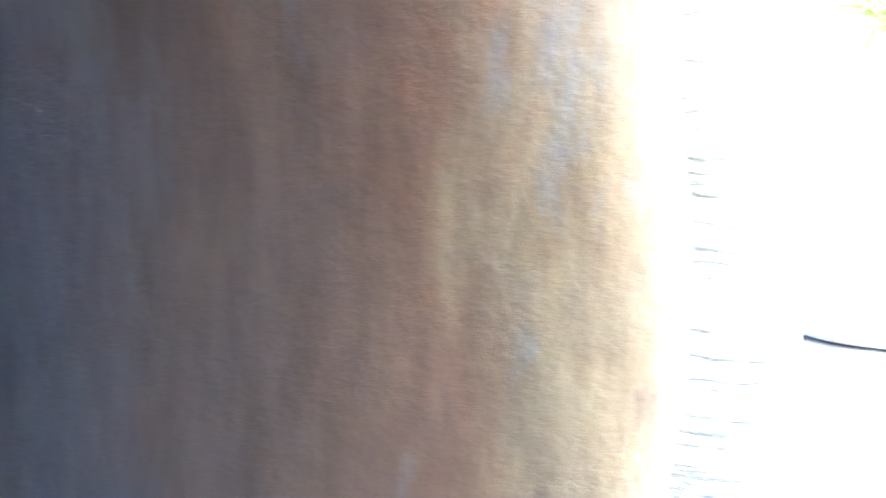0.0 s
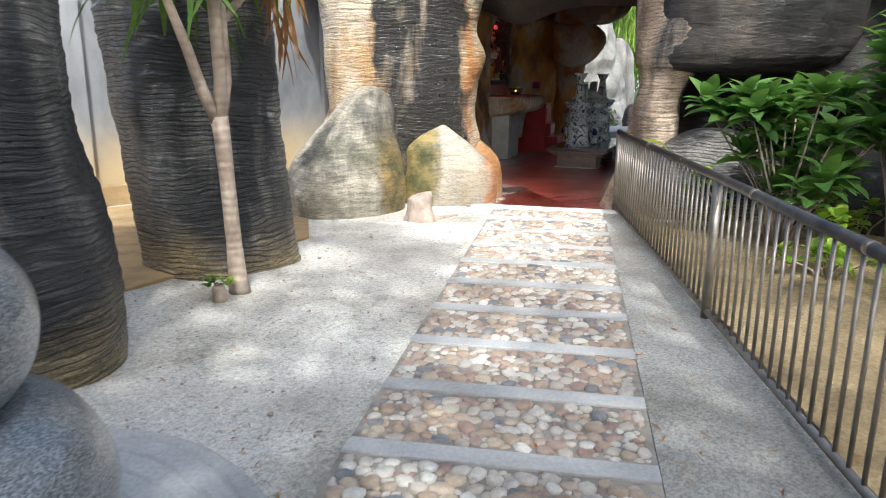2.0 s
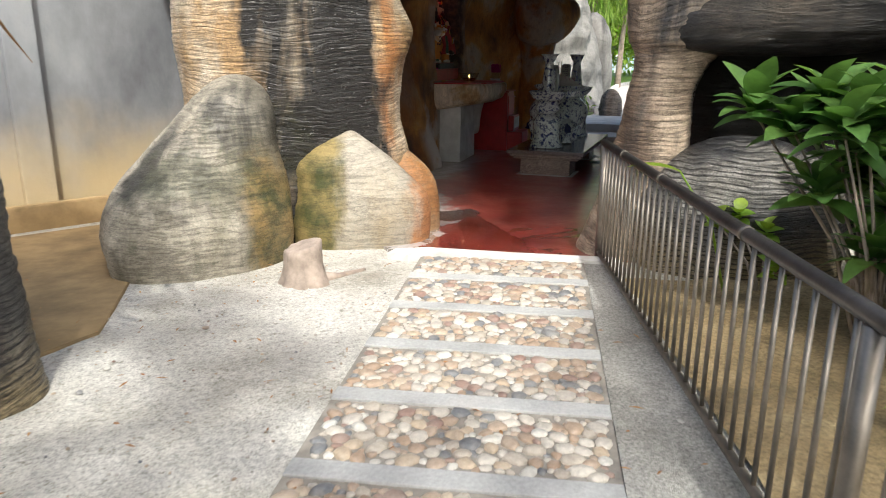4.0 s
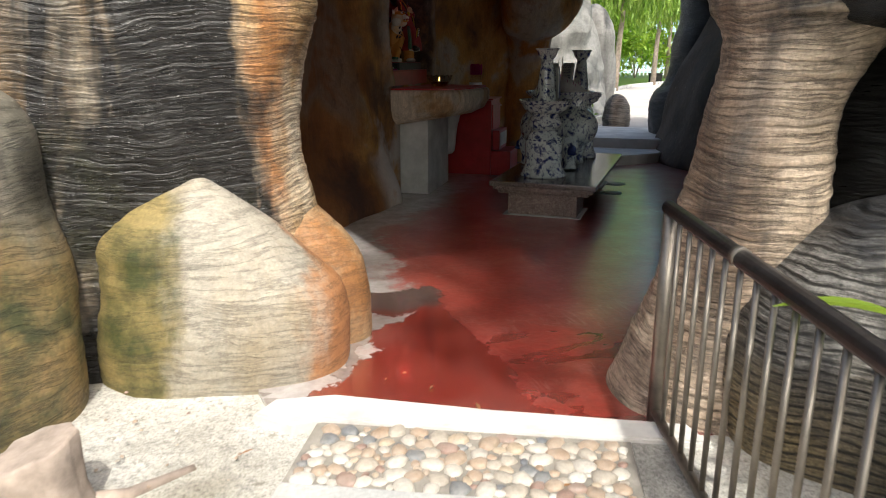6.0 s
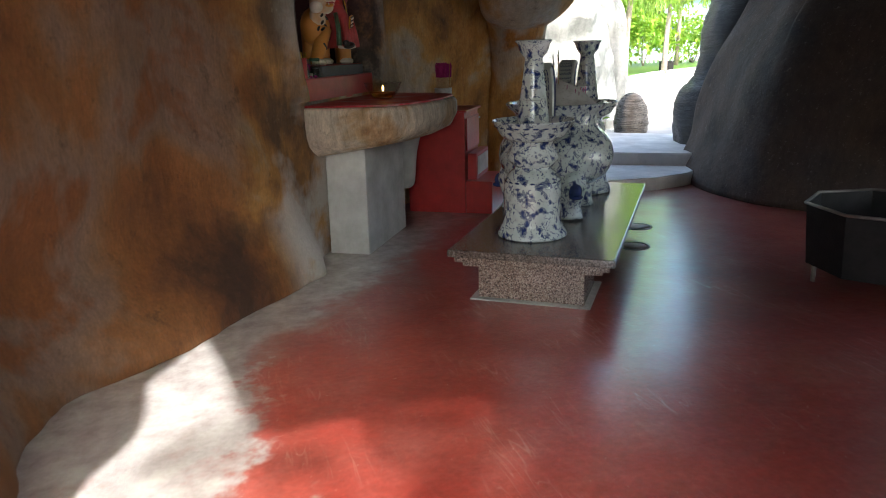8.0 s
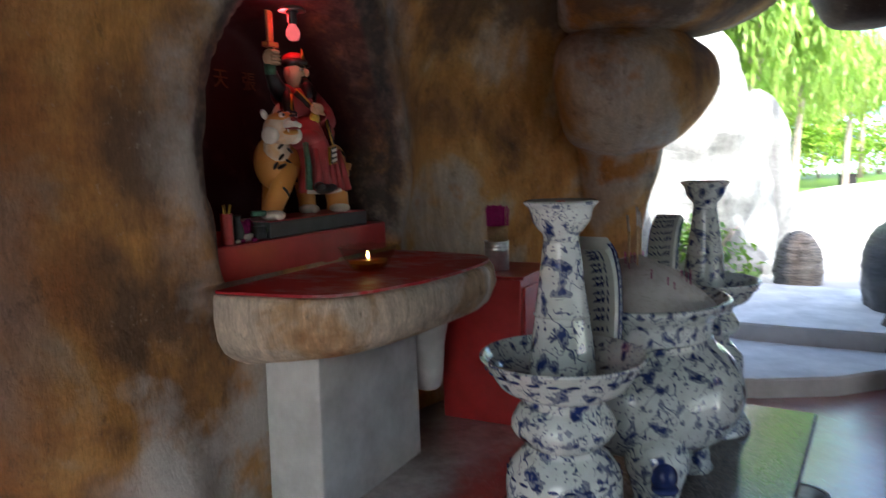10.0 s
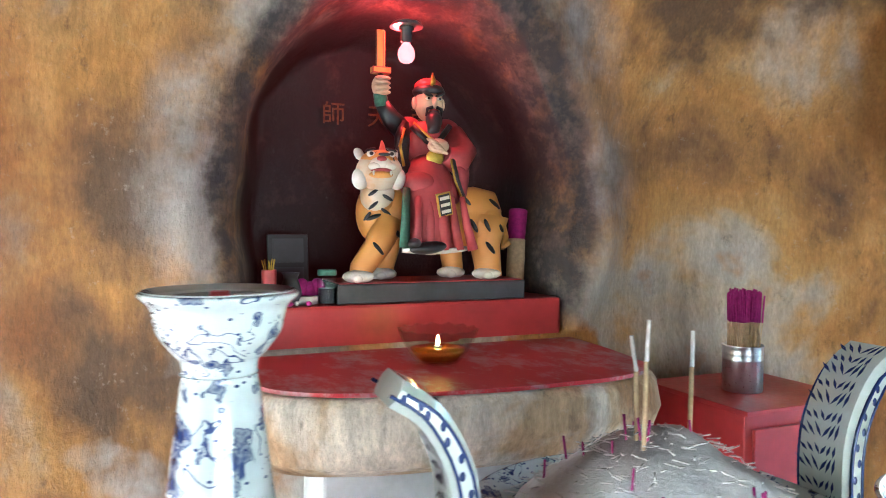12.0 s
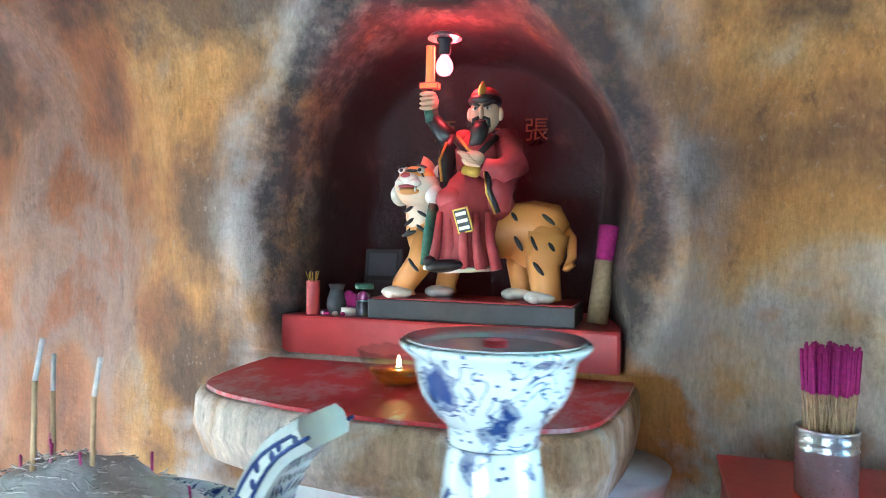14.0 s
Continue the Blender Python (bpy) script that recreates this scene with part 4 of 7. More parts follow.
# hanging rocks beside the exit
tagged(rock("hanging_rock", [(1.56, 8.0, 14.35, 0.05, 0.05, 20), (1.60, 8.0, 14.33, 0.26, 0.18, 20), (1.70, 8.0, 14.28, 0.44, 0.27, 20), (1.86, 8.03, 14.22, 0.58, 0.34, 20), (2.05, 8.06, 14.2, 0.67, 0.38, 20), (2.22, 8.05, 14.2, 0.64, 0.37, 20), (2.33, 8.02, 14.24, 0.54, 0.33, 20), (2.40, 8.0, 14.25, 0.42, 0.28, 20)], CAVE, 96, 0.025, 0.05, 0.006), "rounded brown plaster rock bulging from the cave wall", "rock")
tagged(rock("hanging_rock", [(2.37, 8.05, 14.2, 0.30, 0.2, 20), (2.42, 8.1, 14.15, 0.62, 0.42, 20), (2.62, 8.25, 14.1, 0.85, 0.5, 20), (3.0, 8.3, 14.1, 0.95, 0.6, 20)], CAVE, 96, 0.025, 0.05, 0.006, seed=3), "larger brown rock hanging above the exit opening", "rock")
tagged(rock("rock_pillar", [(-0.02, 7.95, 14.6, 0.30, 0.3, 20), (0.5, 7.92, 14.58, 0.22, 0.26, 20), (1.0, 7.95, 14.55, 0.20, 0.24, 20), (1.5, 8.0, 14.5, 0.28, 0.28, 20), (1.7, 8.0, 14.45, 0.35, 0.3, 20)], CAVE, 72, 0.03, 0.05, 0.003, seed=5), "slim tan rock pillar under the bulging rocks", "rock")

# ---- entrance rocks ----
tagged(rock("rock_pillar", [(-0.03, 3.36, 9.24, 1.02, 0.66, -4), (0.35, 3.37, 9.24, 1.03, 0.64, -4), (0.62, 3.42, 9.24, 0.97, 0.62, -4), (0.95, 3.46, 9.22, 0.86, 0.58, -4), (1.3, 3.48, 9.22, 0.86, 0.58, -4), (1.6, 3.50, 9.22, 0.90, 0.60, -4), (1.85, 3.48, 9.22, 0.88, 0.60, -4), (2.1, 3.49, 9.22, 0.91, 0.62, -4), (2.6, 3.52, 9.22, 1.0, 0.66, -4), (3.6, 3.52, 9.25, 1.1, 0.8, -4)], PALE_ROCK, 150, 0.018, 0.06, 0.007, 2.8, seed=2, pitch=42), "wide streaked rock pillar, black and rust over cream, beside the cave mouth", "rock")
tagged(rock("boulder", [(-0.03, 3.89, 8.68, 0.55, 0.36, -12), (0.18, 3.90, 8.68, 0.56, 0.38, -12), (0.36, 3.90, 8.68, 0.53, 0.36, -12), (0.48, 3.85, 8.69, 0.47, 0.32, -12), (0.60, 3.79, 8.7, 0.40, 0.28, -12), (0.70, 3.77, 8.72, 0.29, 0.22, -12), (0.80, 3.77, 8.75, 0.17, 0.14, -12), (0.875, 3.79, 8.77, 0.075, 0.07, -12), (0.90, 3.80, 8.78, 0.015, 0.015, -12)], BOULDER_ROCK, 128, 0.012, 0.03, 0.005, 2.35, seed=9), "squat cream boulder with mossy and rusty patches", "rock")
tagged(rock("boulder", [(-0.03, 4.33, 8.88, 0.27, 0.25, 10), (0.2, 4.34, 8.88, 0.28, 0.26, 10), (0.42, 4.31, 8.90, 0.25, 0.25, 10), (0.56, 4.25, 8.94, 0.22, 0.22, 10), (0.68, 4.16, 9.0, 0.19, 0.18, 10), (0.78, 4.08, 9.05, 0.10, 0.10, 10)], RUST_ROCK, 96, 0.012, 0.06, 0.006, 2.3, seed=14), "rust-orange rock lump wedged behind the cream boulder", "rock")
tagged(rock("boulder", [(-0.03, 2.72, 8.32, 0.66, 0.48, 18), (0.25, 2.70, 8.34, 0.68, 0.5, 18), (0.5, 2.74, 8.4, 0.62, 0.45, 20), (0.75, 2.82, 8.48, 0.47, 0.36, 25), (1.0, 2.93, 8.56, 0.34, 0.3, 25), (1.17, 2.98, 8.6, 0.22, 0.2, 25), (1.26, 3.0, 8.62, 0.10, 0.09, 25), (1.28, 3.0, 8.62, 0.02, 0.02, 25)], MOSS_ROCK, 112, 0.016, 0.05, 0.005, 2.1, seed=12), "tall leaning grey boulder with mossy ridges", "rock")
tagged(rock("rock_pillar", [(-0.03, 5.83, 7.73, 0.44, 0.42, -25), (0.2, 5.84, 7.71, 0.38, 0.37, -25), (0.5, 5.87, 7.68, 0.31, 0.32, -25), (0.9, 5.89, 7.66, 0.25, 0.28, -25), (1.2, 5.92, 7.65, 0.23, 0.27, -25), (1.42, 5.98, 7.62, 0.27, 0.31, -25), (1.65, 6.15, 7.6, 0.50, 0.5, -25), (2.6, 6.5, 7.5, 0.9, 0.6, -25), (3.5, 6.6, 7.6, 1.1, 0.8, -25)], TAN_ROCK, 120, 0.016, 0.04, 0.008, 2.1, seed=21, pitch=36), "tan ridged rock pillar with flared foot at the cave mouth", "rock")
# added dark backing where the recess behind the pillar lies in shade
tagged(rock("rock_mass", [(-0.03, 7.25, 7.85, 0.95, 0.40, -15), (0.8, 7.25, 7.85, 0.9, 0.38, -15), (1.6, 7.25, 7.85, 0.95, 0.42, -15), (3.4, 7.3, 7.9, 1.1, 0.6, -15)], DARK_ROCK, 96, 0.03, 0.10, 0.012, seed=24), "dark backing rock added to fill the shaded recess behind the pillar", "rock")
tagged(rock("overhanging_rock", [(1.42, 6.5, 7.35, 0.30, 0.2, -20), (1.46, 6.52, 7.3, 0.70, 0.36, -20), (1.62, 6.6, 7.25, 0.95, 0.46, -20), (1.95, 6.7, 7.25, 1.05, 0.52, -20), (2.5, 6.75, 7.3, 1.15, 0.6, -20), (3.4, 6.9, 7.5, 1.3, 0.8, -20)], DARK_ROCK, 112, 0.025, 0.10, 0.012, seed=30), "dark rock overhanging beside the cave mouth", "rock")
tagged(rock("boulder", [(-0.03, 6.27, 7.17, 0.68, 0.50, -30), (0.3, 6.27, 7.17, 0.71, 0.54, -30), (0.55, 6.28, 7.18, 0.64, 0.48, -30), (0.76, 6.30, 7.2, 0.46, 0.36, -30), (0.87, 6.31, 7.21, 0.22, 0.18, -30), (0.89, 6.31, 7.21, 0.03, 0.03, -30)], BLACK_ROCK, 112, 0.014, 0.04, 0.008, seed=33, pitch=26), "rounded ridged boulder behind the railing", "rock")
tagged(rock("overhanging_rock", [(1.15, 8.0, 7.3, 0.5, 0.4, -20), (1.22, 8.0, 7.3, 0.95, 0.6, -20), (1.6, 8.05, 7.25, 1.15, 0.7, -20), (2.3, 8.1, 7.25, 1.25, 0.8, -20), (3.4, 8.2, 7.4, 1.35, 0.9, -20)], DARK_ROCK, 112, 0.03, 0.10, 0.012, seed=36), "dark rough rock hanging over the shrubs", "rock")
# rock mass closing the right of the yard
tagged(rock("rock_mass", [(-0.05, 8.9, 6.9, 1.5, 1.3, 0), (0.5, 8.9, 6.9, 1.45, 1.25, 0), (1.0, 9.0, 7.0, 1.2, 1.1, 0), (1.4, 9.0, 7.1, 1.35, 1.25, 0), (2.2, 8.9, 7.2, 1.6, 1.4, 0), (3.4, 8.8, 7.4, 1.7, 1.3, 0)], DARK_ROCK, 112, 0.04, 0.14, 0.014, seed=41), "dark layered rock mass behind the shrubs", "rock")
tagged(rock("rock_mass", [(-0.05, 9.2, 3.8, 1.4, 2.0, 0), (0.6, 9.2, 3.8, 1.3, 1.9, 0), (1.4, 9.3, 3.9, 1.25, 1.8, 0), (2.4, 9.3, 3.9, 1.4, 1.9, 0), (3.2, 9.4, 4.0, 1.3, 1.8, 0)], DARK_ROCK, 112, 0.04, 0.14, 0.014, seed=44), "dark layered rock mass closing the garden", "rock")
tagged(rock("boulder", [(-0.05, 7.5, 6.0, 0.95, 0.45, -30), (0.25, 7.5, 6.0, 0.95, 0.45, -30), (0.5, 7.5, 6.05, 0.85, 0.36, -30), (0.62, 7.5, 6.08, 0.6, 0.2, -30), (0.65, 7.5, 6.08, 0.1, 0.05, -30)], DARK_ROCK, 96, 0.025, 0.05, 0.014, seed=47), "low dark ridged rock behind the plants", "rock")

# ---- pillars left of the yard ----
def slab_pillar(rows, label, seed, seg=112, mat=BLACK_ROCK, power=2.9):
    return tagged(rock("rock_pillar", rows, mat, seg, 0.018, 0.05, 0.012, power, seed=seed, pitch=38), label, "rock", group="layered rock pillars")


slab_pillar([(-0.03, 1.50, 6.45, 0.54, 0.52, 30), (0.4, 1.46, 6.5, 0.54, 0.52, 30), (1.2, 1.38, 6.55, 0.55, 0.52, 30), (2.2, 1.30, 6.6, 0.58, 0.52, 30), (3.3, 1.25, 6.6, 0.56, 0.5, 30)], "broad black layered rock pillar with pale streak", 51)
slab_pillar([(-0.03, 0.56, 4.58, 0.54, 0.52, 5), (0.5, 0.52, 4.62, 0.53, 0.5, 5), (1.4, 0.40, 4.7, 0.53, 0.5, 5), (2.2, 0.30, 4.7, 0.55, 0.5, 5), (3.3, 0.25, 4.7, 0.55, 0.5, 5)], "black layered rock pillar behind the stone gourd", 55)
slab_pillar([(-0.03, -0.72, 5.2, 0.56, 0.5, 10), (0.6, -0.78, 5.2, 0.54, 0.48, 10), (1.4, -0.95, 5.25, 0.52, 0.48, 10), (3.2, -1.1, 5.3, 0.54, 0.48, 10)], "black layered rock pillar leaning away", 58)
slab_pillar([(-0.03, -0.75, 3.6, 0.40, 0.4, 0), (0.6, -0.72, 3.6, 0.38, 0.38, 0), (1.0, -0.72, 3.6, 0.30, 0.3, 0), (1.2, -0.72, 3.6, 0.05, 0.05, 0)], "low black layered rock stub", 59)
slab_pillar([(-0.03, 0.22, 1.82, 0.46, 0.34, 0), (0.5, 0.18, 1.84, 0.45, 0.33, 0), (1.4, 0.13, 1.86, 0.44, 0.33, 0), (2.2, 0.08, 1.86, 0.45, 0.34, 0), (3.2, 0.05, 1.9, 0.46, 0.36, 0)], "layered rock pillar at the passage end, brightened in its colour", 62, mat=BRIGHTENED_ROCK)
tagged(rock("passage_rock", [(-0.03, -1.36, 1.02, 1.70, 0.30, 3), (0.6, -1.37, 1.02, 1.70, 0.30, 3), (1.3, -1.38, 1.02, 1.70, 0.28, 3), (2.0, -1.42, 1.02, 1.70, 0.30, 3), (3.2, -1.5, 1.05, 1.8, 0.4, 3)], NEAR_BROWN, 140, 0.03, 0.04, 0.004, 3.2, seed=66), "rust and ochre mottled passage rock wall, sideways shading in its colour", "rock")

# unseen roof and wall, added to keep daylight off the passage rock
def passage_roof(u, v):
    x = -3.4 + 6.4 * u
    y = -3.2 + (3.5 + 0.75 * step01(x, 0.75, 0.35)) * v
    return Vector((x, y, 2.25 + 0.08 * noise.noise((x * 1.2, y * 1.2, 9)) + 0.5 * step01(v, 0.9, 1.0) * 0.3))


tagged(sheet("ceiling_passage", passage_roof, 60, 40, lambda u, v: Vector((0, 0, 0.2)), CAVE_DARK), "unseen dark roof added to shade the rock passage", "ceiling", kind="structure")
line_wall("wall_passage", [(-3.3, 1.2), (-3.3, -1.0), (-2.6, -3.0), (0.0, -3.1), (1.6, -3.0), (2.2, -2.3), (2.25, -1.0), (2.15, 0.3)], 2.4, CAVE_DARK, "unseen dark wall added to close and shade the rock passage", left=False)

# ---- grey boundary wall with pilasters ----
gw0, gw1 = Vector((-5.0, 6.6, 0)), Vector((3.6, 10.9, 0))
gd = (gw1 - gw0).normalized()
m_gw = Matrix.Translation(gw0) @ Matrix(((gd.x, -gd.y, 0, 0), (gd.y, gd.x, 0, 0), (0, 0, 1, 0), (0, 0, 0, 1)))
bm = box(bmesh.new(), 0, 0, -0.05, (gw1 - gw0).length, 0.2, 2.35, 0.01)
wall_north = part("wall_north", bm, WALL_GREY)
wall_north.matrix_world = m_gw
tagged(wall_north, "water-stained grey cement boundary wall with pilasters", "wall", kind="structure")
for i in range(6):
    part("pilaster", box(bmesh.new(), 0.8 + 1.55 * i, -0.09, -0.05, 1.05 + 1.55 * i, -0.003, 2.3, 0.012), WALL_GREY, wall_north)
part("ledge", box(bmesh.new(), 0, -0.16, -0.05, (gw1 - gw0).length, -0.095, 0.22, 0.02), OCHRE_SOIL, wall_north, "ochre-stained footing ledge")
slab("soil_strip", [(-3.5, 5.6), (0.9, 5.7), (2.2, 7.0), (2.3, 8.6), (2.6, 10.0), (-4.0, 7.0)], -0.03, 0.012, OCHRE_SOIL, "ochre soil strip behind the pillars", "soil", bevel=0.006)


# ==== yard things ====
rnd = random.Random(7)

# stone gourd on its ring slab
gourd = thing("gourd_sculpture", "large honed grey granite gourd standing on a round slab", "sculpture", Matrix.Translation((0.87, 2.66, 0.0)))
low = [(0.30, 0.03), (0.40, 0.06), (0.485, 0.16), (0.525, 0.29), (0.52, 0.40), (0.47, 0.51), (0.40, 0.57), (0.34, 0.600)]
part("lower_bulb", lathe(bmesh.new(), smooth_rows(low, 40), 96), GOURD, gourd)
up = [(0.25, 0.60), (0.315, 0.625), (0.365, 0.70), (0.385, 0.79), (0.375, 0.88), (0.325, 0.965), (0.24, 1.03), (0.175, 1.09), (0.14, 1.16), (0.118, 1.24), (0.113, 1.262)]
part("upper_bulb", lathe(bmesh.new(), smooth_rows(up, 48), 96), GOURD, gourd)
bm = bmesh.new()
tip = [(0.110, 1.268), (0.113, 1.30), (0.106, 1.37), (0.088, 1.45), (0.062, 1.53), (0.040, 1.588), (0.033, 1.602), (0.018, 1.606)]
part("stem_tip", lathe(bm, smooth_rows(tip, 30), 64), GOURD, gourd, "separate tapering granite stem tip")


def ring_slab():
    """Cement disc with scored growth rings and an uneven rim."""
    verts, faces = [], []
    seg, rows = 120, 150
    for j in range(rows + 1):
        f = j / rows
        for i in range(seg):
            q = 2 * math.pi * i / seg
            r = (0.95 + 0.05 * noise.noise((math.cos(q) * 1.2, math.sin(q) * 1.2, 0))) * f
            ring = math.sin(f * 62 + 2.2 * noise.noise((math.cos(q) * 1.5, math.sin(q) * 1.5, f * 2)))
            z = 0.034 - 0.016 * max(0.0, ring - 0.86) / 0.14 - (0.05 if j == rows else 0.0)
            verts.append((0.89 + r * math.cos(q), 2.72 + r * math.sin(q), z))
    for j in range(rows):
        for i in range(seg):
            k = (i + 1) % seg
            faces.append((j * seg + i, j * seg + k, (j + 1) * seg + k, (j + 1) * seg + i))
    return mesh_of("ring_slab", verts, faces, CEMENT)


tagged(ring_slab(), "round grey cement slab scored with growth rings", "slab")

# stump beside the boulders
st = thing("tree_stump", "weathered grey tree stump cut flat", "stump", Matrix.Translation((3.34, 7.62, 0.0)))
bm = bmesh.new()
rows = []
for z, r in ((-0.02, 0.17), (0.03, 0.145), (0.10, 0.125), (0.18, 0.12), (0.232, 0.118), (0.242, 0.11)):
    rows.append([bm.verts.new((r * (1 + 0.16 * noise.noise((math.cos(q) * 1.6, math.sin(q) * 1.6, z * 2)) + 0.04 * math.sin(9 * q)) * math.cos(q), r * (1 + 0.16 * noise.noise((math.cos(q) * 1.6, math.sin(q) * 1.6, z * 2)) + 0.04 * math.sin(9 * q)) * math.sin(q), z + 0.03 * math.cos(q) * (z > 0.2))) for q in [i * math.pi / 18 for i in range(36)]])
for a, b in zip(rows, rows[1:]):
    for i in range(36):
        bm.faces.new((a[i], a[(i + 1) % 36], b[(i + 1) % 36], b[i])).smooth = True
bm.faces.new(rows[-1])
part("trunk", bm, STUMP, st)
part("root", tube(bmesh.new(), [(0.09, 0.02, 0.0), (0.22, 0.07, -0.012), (0.42, 0.17, -0.014)], [0.05, 0.024, 0.016], 10), STUMP, st)

# forked strap-leaved tree
TREE = Vector((1.62, 5.52, 0))
tree = thing("dracaena_tree", "forked pale-trunked tree with long green strap leaves", "tree", Matrix.Translation(TREE))
part("trunk", tube(bmesh.new(), [(0.02, 0, -0.03), (0.01, 0, 0.1), (0.0, 0, 0.35), (-0.015, 0.01, 0.7), (-0.03, 0.02, 1.0), (-0.04, 0.02, 1.13)], [0.075, 0.06, 0.05, 0.048, 0.052, 0.055], 14), BARK, tree)
part("limb", tube(bmesh.new(), [(-0.04, 0.02, 1.08), (-0.02, 0.02, 1.35), (-0.03, 0.03, 1.8), (-0.02, 0.03, 2.2)], [0.050, 0.040, 0.038, 0.03], 12), BARK, tree)
part("limb", tube(bmesh.new(), [(-0.04, 0.02, 1.08), (-0.13, 0.0, 1.3), (-0.20, -0.02, 1.55), (-0.30, -0.04, 1.85)], [0.045, 0.036, 0.032, 0.025], 12), BARK, tree)
part("limb", tube(bmesh.new(), [(-0.03, 0.03, 1.12), (0.02, 0.06, 1.35), (0.01, 0.08, 1.8), (0.05, 0.1, 2.1)], [0.040, 0.030, 0.028, 0.02], 12), BARK, tree)
for (hx, hy, hz), cnt in (((-0.02, 0.03, 2.15), 46), ((-0.30, -0.04, 1.9), 36), ((0.06, 0.1, 2.05), 34)):
    verts, faces = [], []
    for i in range(cnt):
        up = rnd.random()
        add_leaf(verts, faces, Vector((hx, hy, hz + 0.28 * up)), rnd.uniform(0, 6.28), -0.25 + 1.3 * up + rnd.uniform(-0.25, 0.25), rnd.uniform(0.5, 0.78), rnd.uniform(0.020, 0.032), rnd.uniform(0.7, 1.25), rnd.uniform(-0.5, 0.5), 7)
    mesh_of("leaf_rosette", verts, faces, LEAF, tree)
verts, faces = [], []
for i in range(26):
    add_leaf(verts, faces, Vector((0.42 + rnd.uniform(-0.10, 0.10), 0.75 + rnd.uniform(-0.1, 0.1), 1.95 + rnd.uniform(-0.2, 0.35))), rnd.uniform(0, 6.28), rnd.uniform(-1.6, -1.1), rnd.uniform(0.3, 0.6), rnd.uniform(0.014, 0.022), rnd.uniform(-0.2, 0.2), rnd.uniform(-1, 1), 5)
mesh_of("dead_leaves", verts, faces, LEAF_DEAD, tree)
part("limb", tube(bmesh.new(), [(0.01, 0.08, 1.7), (0.2, 0.35, 1.95), (0.42, 0.75, 2.2)], [0.03, 0.025, 0.02], 10), BARK, tree)
verts, faces = [], []
for i in range(44):
    up = rnd.random()
    add_leaf(verts, faces, Vector((0.42, 0.75, 2.2 + 0.25 * up)), rnd.uniform(0, 6.28), -0.2 + 1.2 * up, rnd.uniform(0.45, 0.7), rnd.uniform(0.02, 0.03), rnd.uniform(0.8, 1.3), rnd.uniform(-0.5, 0.5), 7)
mesh_of("leaf_rosette", verts, faces, LEAF, tree)

# sprout at its foot
sprout = thing("sprouting_stub", "sprouting cut stub with small green leaves", "plant", Matrix.Translation(TREE + Vector((-0.10, -0.16, 0))))
part("stub", tube(bmesh.new(), [(0, 0, -0.02), (0.0, 0, 0.05), (-0.01, 0, 0.10)], [0.05, 0.045, 0.04], 12), STUMP, sprout)
for side in (-1, 1):
    verts, faces = [], []
    for i in range(26):
        add_leaf(verts, faces, Vector((0.05 * side + rnd.uniform(-0.03, 0.03), rnd.uniform(-0.03, 0.03), 0.09 + rnd.uniform(0, 0.05))), rnd.uniform(0, 6.28), rnd.uniform(0.0, 1.2), rnd.uniform(0.03, 0.06), rnd.uniform(0.010, 0.016), 0.5, 0, 3)
    mesh_of("sprout", verts, faces, LEAF_LIME if side > 0 else LEAF, sprout)

# railing
rail = thing("railing", "weathered steel railing with worn dark handrail and thin uprights", "railing", Matrix.Translation(RAIL_A) @ Matrix(((RU.x, RN.x, 0, 0), (RU.y, RN.y, 0, 0), (0, 0, 1, 0), (0, 0, 0, 1))))
RL = (RAIL_A - RAIL_B).length
part("handrail", tube(bmesh.new(), [(0.03, 0, 0.835), (-RL * 0.5, 0, 0.838), (-RL, 0, 0.835)], 0.026, 14), RAIL_DARK, rail, "worn black handrail showing rusty metal")
part("bottom_rail", tube(bmesh.new(), [(0.02, 0, 0.05), (-RL, 0, 0.05)], 0.019, 12), STEEL, rail)
for x in (0.0, -3.42, -RL + 0.1):
    bm = tube(bmesh.new(), [(x, 0, -0.02), (x, 0, 0.82)], 0.028, 14)
    part("post", bm, STEEL, rail)
me = bpy.data.meshes.new("upright")
bm = tube(bmesh.new(), [(0, 0, 0.05), (0, 0, 0.82)], 0.0095, 8)
bm.to_mesh(me)
bm.free()
me.materials.append(STEEL)
for i in range(1, int(RL / 0.108)):
    if abs(i * 0.108 - 3.42) > 0.05:
        o = new("upright", me)
        o.parent = rail
        o.location = (-i * 0.108, 0, 0)
for x in (-0.62, -1.5, -2.6, -4.0, -5.1):
    part("clamp", tube(bmesh.new(), [(x, 0, 0.837), (x - 0.035, 0, 0.837)], 0.0285, 14), STEEL, rail, "dull metal joint sleeve")


# broad-leaved shrub
def shrub(name, label, at, heads, size, mat, stem_r=0.02, per=16, wide=0.24):
    t = thing(name, label, "shrub", Matrix.Translation(at))
    for hx, hy, hz in heads:
        part("stem", tube(bmesh.new(), [(0.1 * hx, 0.1 * hy, -0.02), (0.35 * hx, 0.35 * hy, hz * 0.45), (hx, hy, hz)], [stem_r * 1.4, stem_r, stem_r * 0.6], 8), STUMP, t)
        verts, faces = [], []
        for i in range(per):
            up = i / per
            add_leaf(verts, faces, Vector((hx, hy, hz + 0.10 * up - 0.04)), i * 2.4 + rnd.uniform(-0.3, 0.3), -0.15 + 1.15 * up + rnd.uniform(-0.2, 0.2), size * rnd.uniform(0.75, 1.1), size * wide * rnd.uniform(0.8, 1.15), rnd.uniform(0.25, 0.6), rnd.uniform(-0.3, 0.3), 6)
        mesh_of("leaf_rosette", verts, faces, mat, t)
    return t


